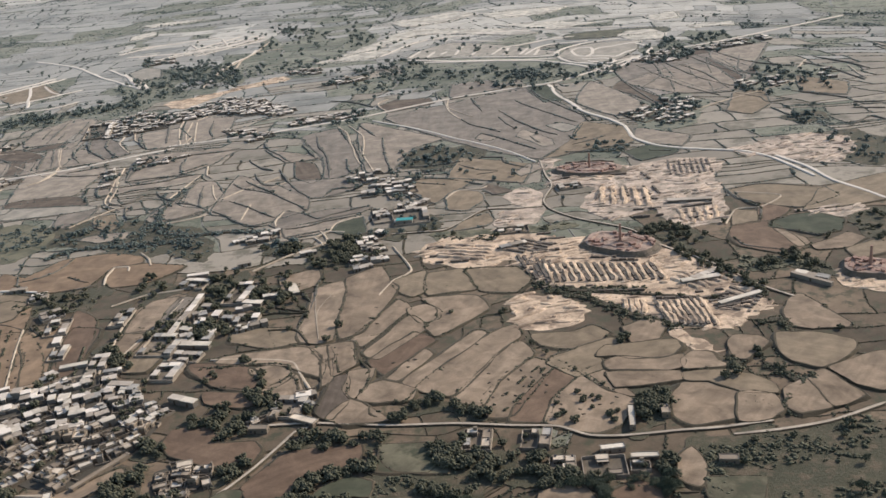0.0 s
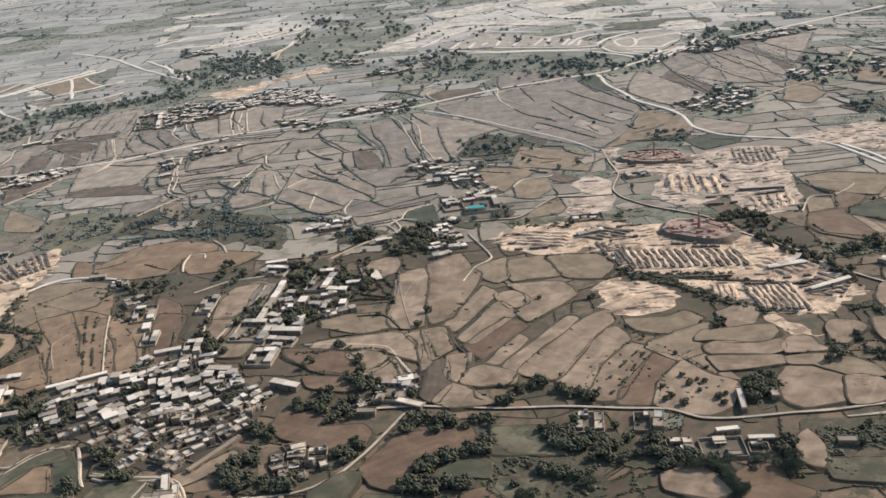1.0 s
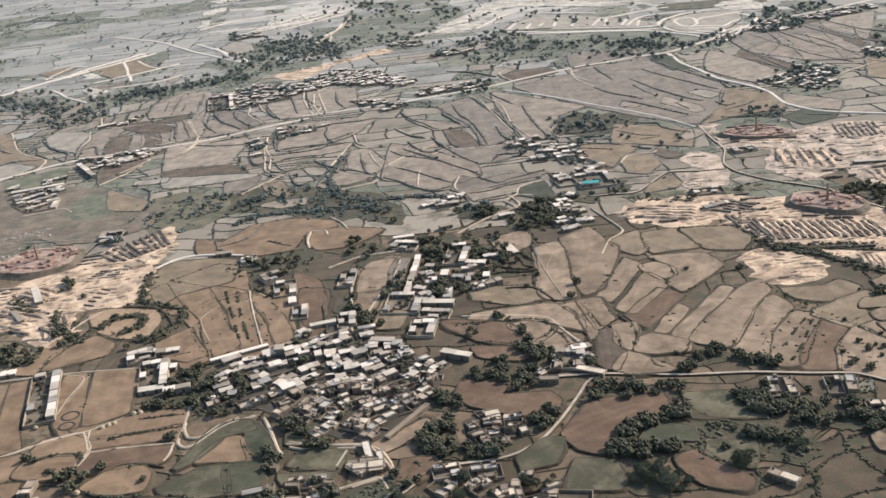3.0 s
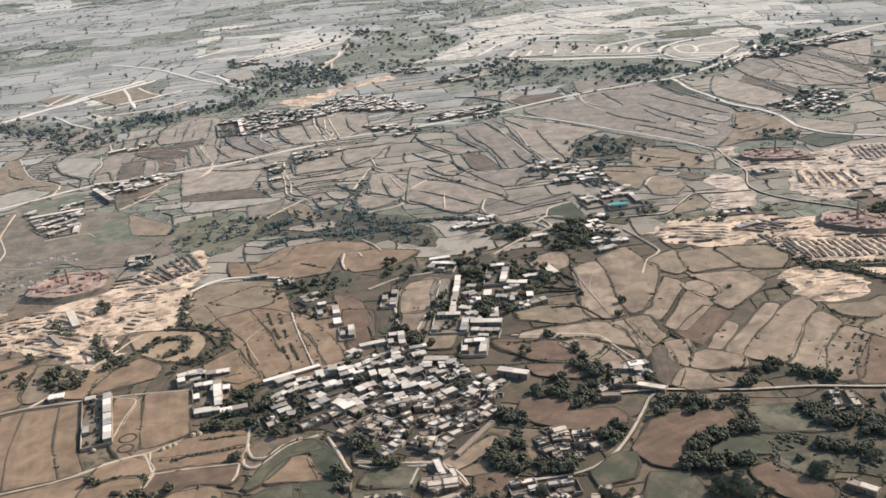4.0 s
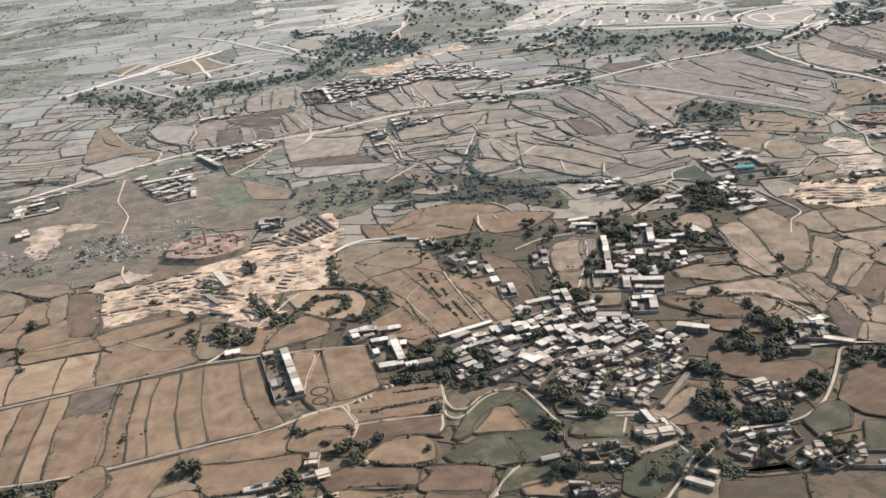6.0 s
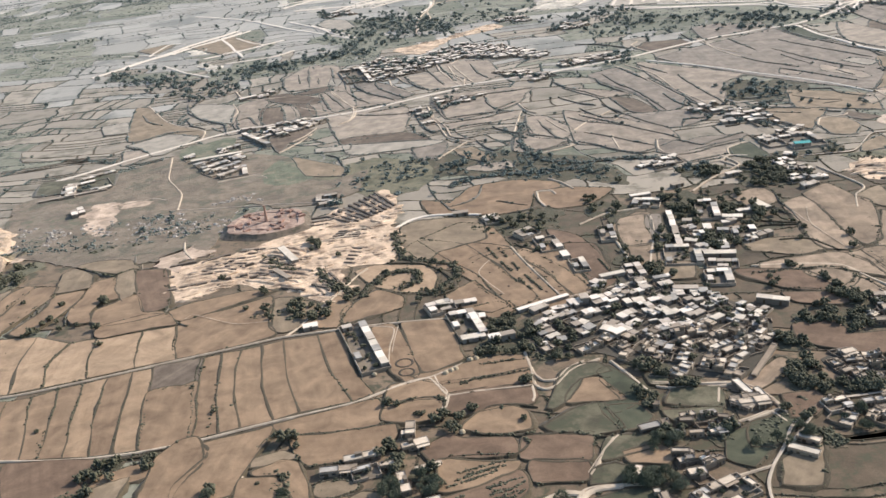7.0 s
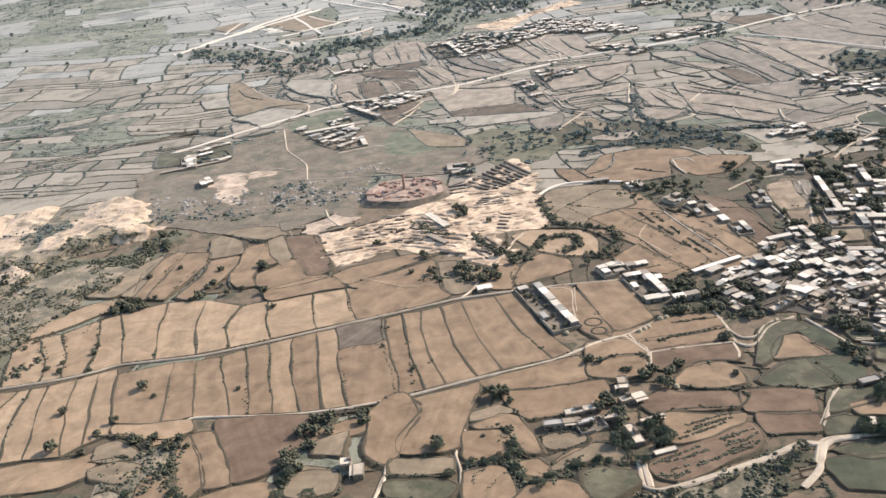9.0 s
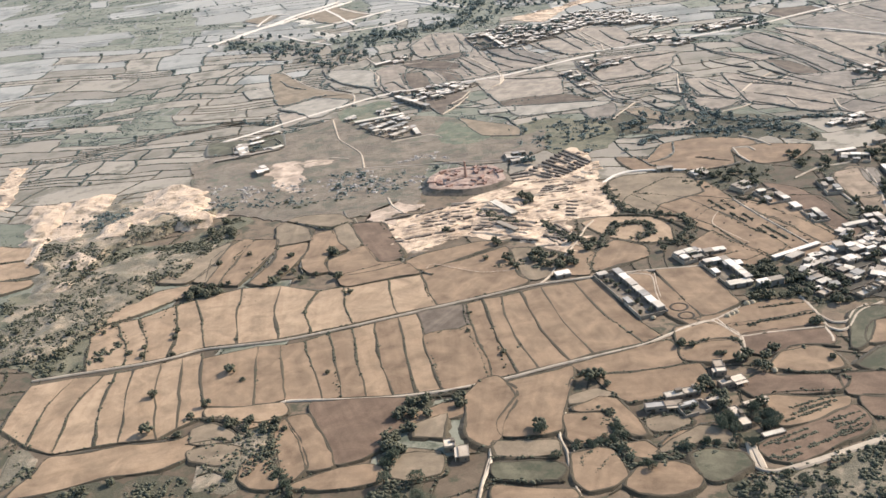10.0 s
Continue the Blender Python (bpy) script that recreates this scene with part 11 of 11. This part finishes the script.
zone("pasture", (-176.2, 913.6), (-112.9, 772.7), (-68.1, 769.2), (-63.1, 722.7), (-126.8, 727.5), (-152.9, 795.8))
# ---- fields of the wider plain, fitted between everything above ----
def plain_fields():
    store = {k: ([], [], []) for k in range(5)}
    small = []

    def warp(u, v):
        x = u + 90 * noise.noise((u * 0.0028, v * 0.0028, 1)) + 20 * noise.noise((u * 0.013, v * 0.013, 2)) + 4 * noise.noise((u * 0.06, v * 0.06, 3))
        y = v + 110 * noise.noise((u * 0.0028, v * 0.0028, 5)) + 24 * noise.noise((u * 0.012, v * 0.012, 6)) + 4 * noise.noise((u * 0.06, v * 0.06, 7))
        return Vector((x, y))

    def cell(u0, v0, u1, v1):
        n = 4
        ring = [warp(u0 + (u1 - u0) * k / n, v0) for k in range(n)] + [warp(u1, v0 + (v1 - v0) * k / n) for k in range(n)]
        ring += [warp(u1 + (u0 - u1) * k / n, v1) for k in range(n)] + [warp(u0, v1 + (v0 - v1) * k / n) for k in range(n)]
        far = ring[0].y
        wild = noise.noise((ring[0].x * 0.006, ring[0].y * 0.004, 61)) + 0.5 * noise.noise((ring[0].x * 0.02, ring[0].y * 0.014, 63)) + rng.uniform(-0.15, 0.15)
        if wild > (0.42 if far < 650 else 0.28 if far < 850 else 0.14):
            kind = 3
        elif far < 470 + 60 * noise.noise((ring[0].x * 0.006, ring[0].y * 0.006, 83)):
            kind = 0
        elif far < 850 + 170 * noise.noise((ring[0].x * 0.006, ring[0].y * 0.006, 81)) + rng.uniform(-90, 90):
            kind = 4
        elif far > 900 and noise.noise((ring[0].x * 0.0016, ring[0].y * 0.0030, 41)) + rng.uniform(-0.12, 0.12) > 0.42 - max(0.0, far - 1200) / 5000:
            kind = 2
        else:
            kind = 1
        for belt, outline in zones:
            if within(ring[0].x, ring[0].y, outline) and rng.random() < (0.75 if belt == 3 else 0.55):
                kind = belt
        verts, faces, slots = store[kind]
        if kind == 0 and len(small) < 320:
            verts, faces, slots = [], [], []
            small.append((verts, faces, slots))
        d = 0.4 + max(0.0, far - 450) / 1100 + rng.uniform(0, 0.35)
        z = rng.uniform(0.0, 0.09)
        b, k = len(verts), len(ring)
        for off, h in ((d, z), (d * 0.4, z + 0.1), (-d * 0.2, -0.3)):
            verts.extend([(p.x, p.y, h) for p in shrink(ring, off)])
        faces.append(tuple(range(b, b + k)))
        slots.append(0)
        for level in (0, k):
            for i in range(k):
                j = (i + 1) % k
                faces.append((b + level + k + i, b + level + k + j, b + level + j, b + level + i))
                slots.append(1)
        size = 0.6 + max(0.0, far - 500) / 900
        for i in range(k):
            p, q = ring[i], ring[(i + 1) % k]
            if is_taken(p.x, p.y):
                continue
            g = noise.noise((p.x * 0.012, p.y * 0.012, 6)) + rng.uniform(-0.4, 0.4)
            if g > (-0.2 if far < 900 else 0.15) or kind == 3:
                for _ in range((6 if far < 900 else 3) + (3 if kind == 3 else 0)):
                    w = p.lerp(q, rng.random())
                    if kind == 3 and noise.noise((w.x * 0.045, w.y * 0.03, 91)) < 0.05:
                        continue
                    if kind == 3:
                        w = w.lerp(ring[(i + k // 2) % k], rng.uniform(0, 0.5))
                    shrub(w.x + rng.gauss(0, 0.4), w.y + rng.gauss(0, 0.4), rng.uniform(0.3, 0.75) * size)
            if rng.random() < (0.30 * max(0.0, noise.noise((p.x * 0.03, p.y * 0.02, 93))) if kind == 3 else 0.022):
                tree_at((p.x, p.y), rng.uniform(0.9, 1.8) * (1 if far < 800 else 1.25))

    v = 130.0
    while v < 2700:
        deep = rng.uniform(12, 30) * (1 + max(0, v - 550) / 900)
        u = -1650.0 + rng.uniform(-20, 20)
        while u < 1250:
            wide = rng.uniform(18, 54) * (1 + max(0, v - 550) / 900)
            if u + wide < -520 - v * 0.42 or u > 190 + v * 0.45:
                u += wide
                continue
            parts = rng.choice((1, 1, 2, 3))
            if rng.random() < 0.45:
                for k in range(parts):
                    cell(u + wide * k / parts, v, u + wide * (k + 1) / parts, v + deep)
            else:
                for k in range(parts):
                    cell(u, v + deep * k / parts, u + wide, v + deep * (k + 1) / parts)
            u += wide
        v += deep
    for verts, faces, slots in small:
        ob = from_arrays("terrace", verts, faces, TERRACE)
        ob.data.materials.append(BANK)
        ob.data.polygons.foreach_set("material_index", slots)
        tagged(ob, "small rough stubble terrace with weedy banks", "field", "small terraces")
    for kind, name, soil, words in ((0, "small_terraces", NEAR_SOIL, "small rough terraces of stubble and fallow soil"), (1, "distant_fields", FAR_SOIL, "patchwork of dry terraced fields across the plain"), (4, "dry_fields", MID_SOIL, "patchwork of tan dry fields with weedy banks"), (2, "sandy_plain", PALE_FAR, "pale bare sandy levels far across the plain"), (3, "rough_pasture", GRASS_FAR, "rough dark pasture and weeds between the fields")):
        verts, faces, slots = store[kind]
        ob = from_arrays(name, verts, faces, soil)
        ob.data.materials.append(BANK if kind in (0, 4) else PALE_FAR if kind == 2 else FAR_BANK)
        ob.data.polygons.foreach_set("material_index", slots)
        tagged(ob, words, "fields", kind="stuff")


plain_fields()


def build_shrubs():
    ico = bmesh.new()
    bmesh.ops.create_icosphere(ico, subdivisions=1, radius=1.0)
    base = np.array([v.co[:] for v in ico.verts])
    tri = np.array([[v.index for v in f.verts] for f in ico.faces])
    ico.free()
    r = np.random.RandomState(3)
    data = []
    for x, y, z, s in shrubs:
        if s < 0.55 or y > 620:
            data.append((x, y, z, s))
        else:
            for _ in range(5):
                data.append((x + r.normal() * s * 0.5, y + r.normal() * s * 0.5, z + abs(r.normal()) * s * 0.25, s * r.uniform(0.3, 0.6)))
    data = np.array(data)
    n, k = len(data), len(base)
    jit = r.uniform(0.6, 1.3, (n, k, 1))
    size = data[:, 3][:, None, None] * np.stack([r.uniform(0.8, 1.5, n), r.uniform(0.8, 1.3, n), r.uniform(0.45, 0.8, n)], 1)[:, None, :]
    v = base[None] * jit * size + data[:, None, :3] + np.array([0, 0, 0.25])
    for name, some, leaf, words in (("scrub", data[:, 1] < 490, SHRUB, "dark dry scrub and grass tufts along the field banks"), ("distant_scrub", data[:, 1] >= 490, FARLEAF, "far green scrub and tufts on the plain, paled for haze")):
        f = tri[None] + (np.arange(some.sum()) * k)[:, None, None]
        tagged(raw_mesh(name, v[some].reshape(-1, 3), f.reshape(-1, 3), leaf), words, "scrub", kind="stuff")


build_trees()
build_shrubs()

# ---- ground: one sheet to the horizon ----
def ground_sheet():
    xs = np.concatenate([np.linspace(-4600, -1300, 20)[:-1], np.linspace(-1300, -720, 60)[:-1], np.linspace(-720, 420, 230)[:-1], np.linspace(420, 1200, 60)[:-1], np.linspace(1200, 4600, 20)])
    ys = np.concatenate([np.linspace(-4600, 100, 20)[:-1], np.linspace(100, 900, 170)[:-1], np.linspace(900, 2600, 120)[:-1], np.linspace(2600, 4600, 12)])
    gx, gy = np.meshgrid(xs, ys)
    verts = []
    for x, y in zip(gx.ravel(), gy.ravel()):
        z = -0.35 + 0.1 * noise.noise((x * 0.03, y * 0.03, 0))
        verts.append((x, y, z))
    w = len(xs)
    faces = [(j * w + i, j * w + i + 1, (j + 1) * w + i + 1, (j + 1) * w + i) for j in range(len(ys) - 1) for i in range(w - 1)]
    tagged(from_arrays("ground", verts, faces, SCRUB), "dry scrubby plain of dull grass and bare earth", "ground", kind="structure")


ground_sheet()
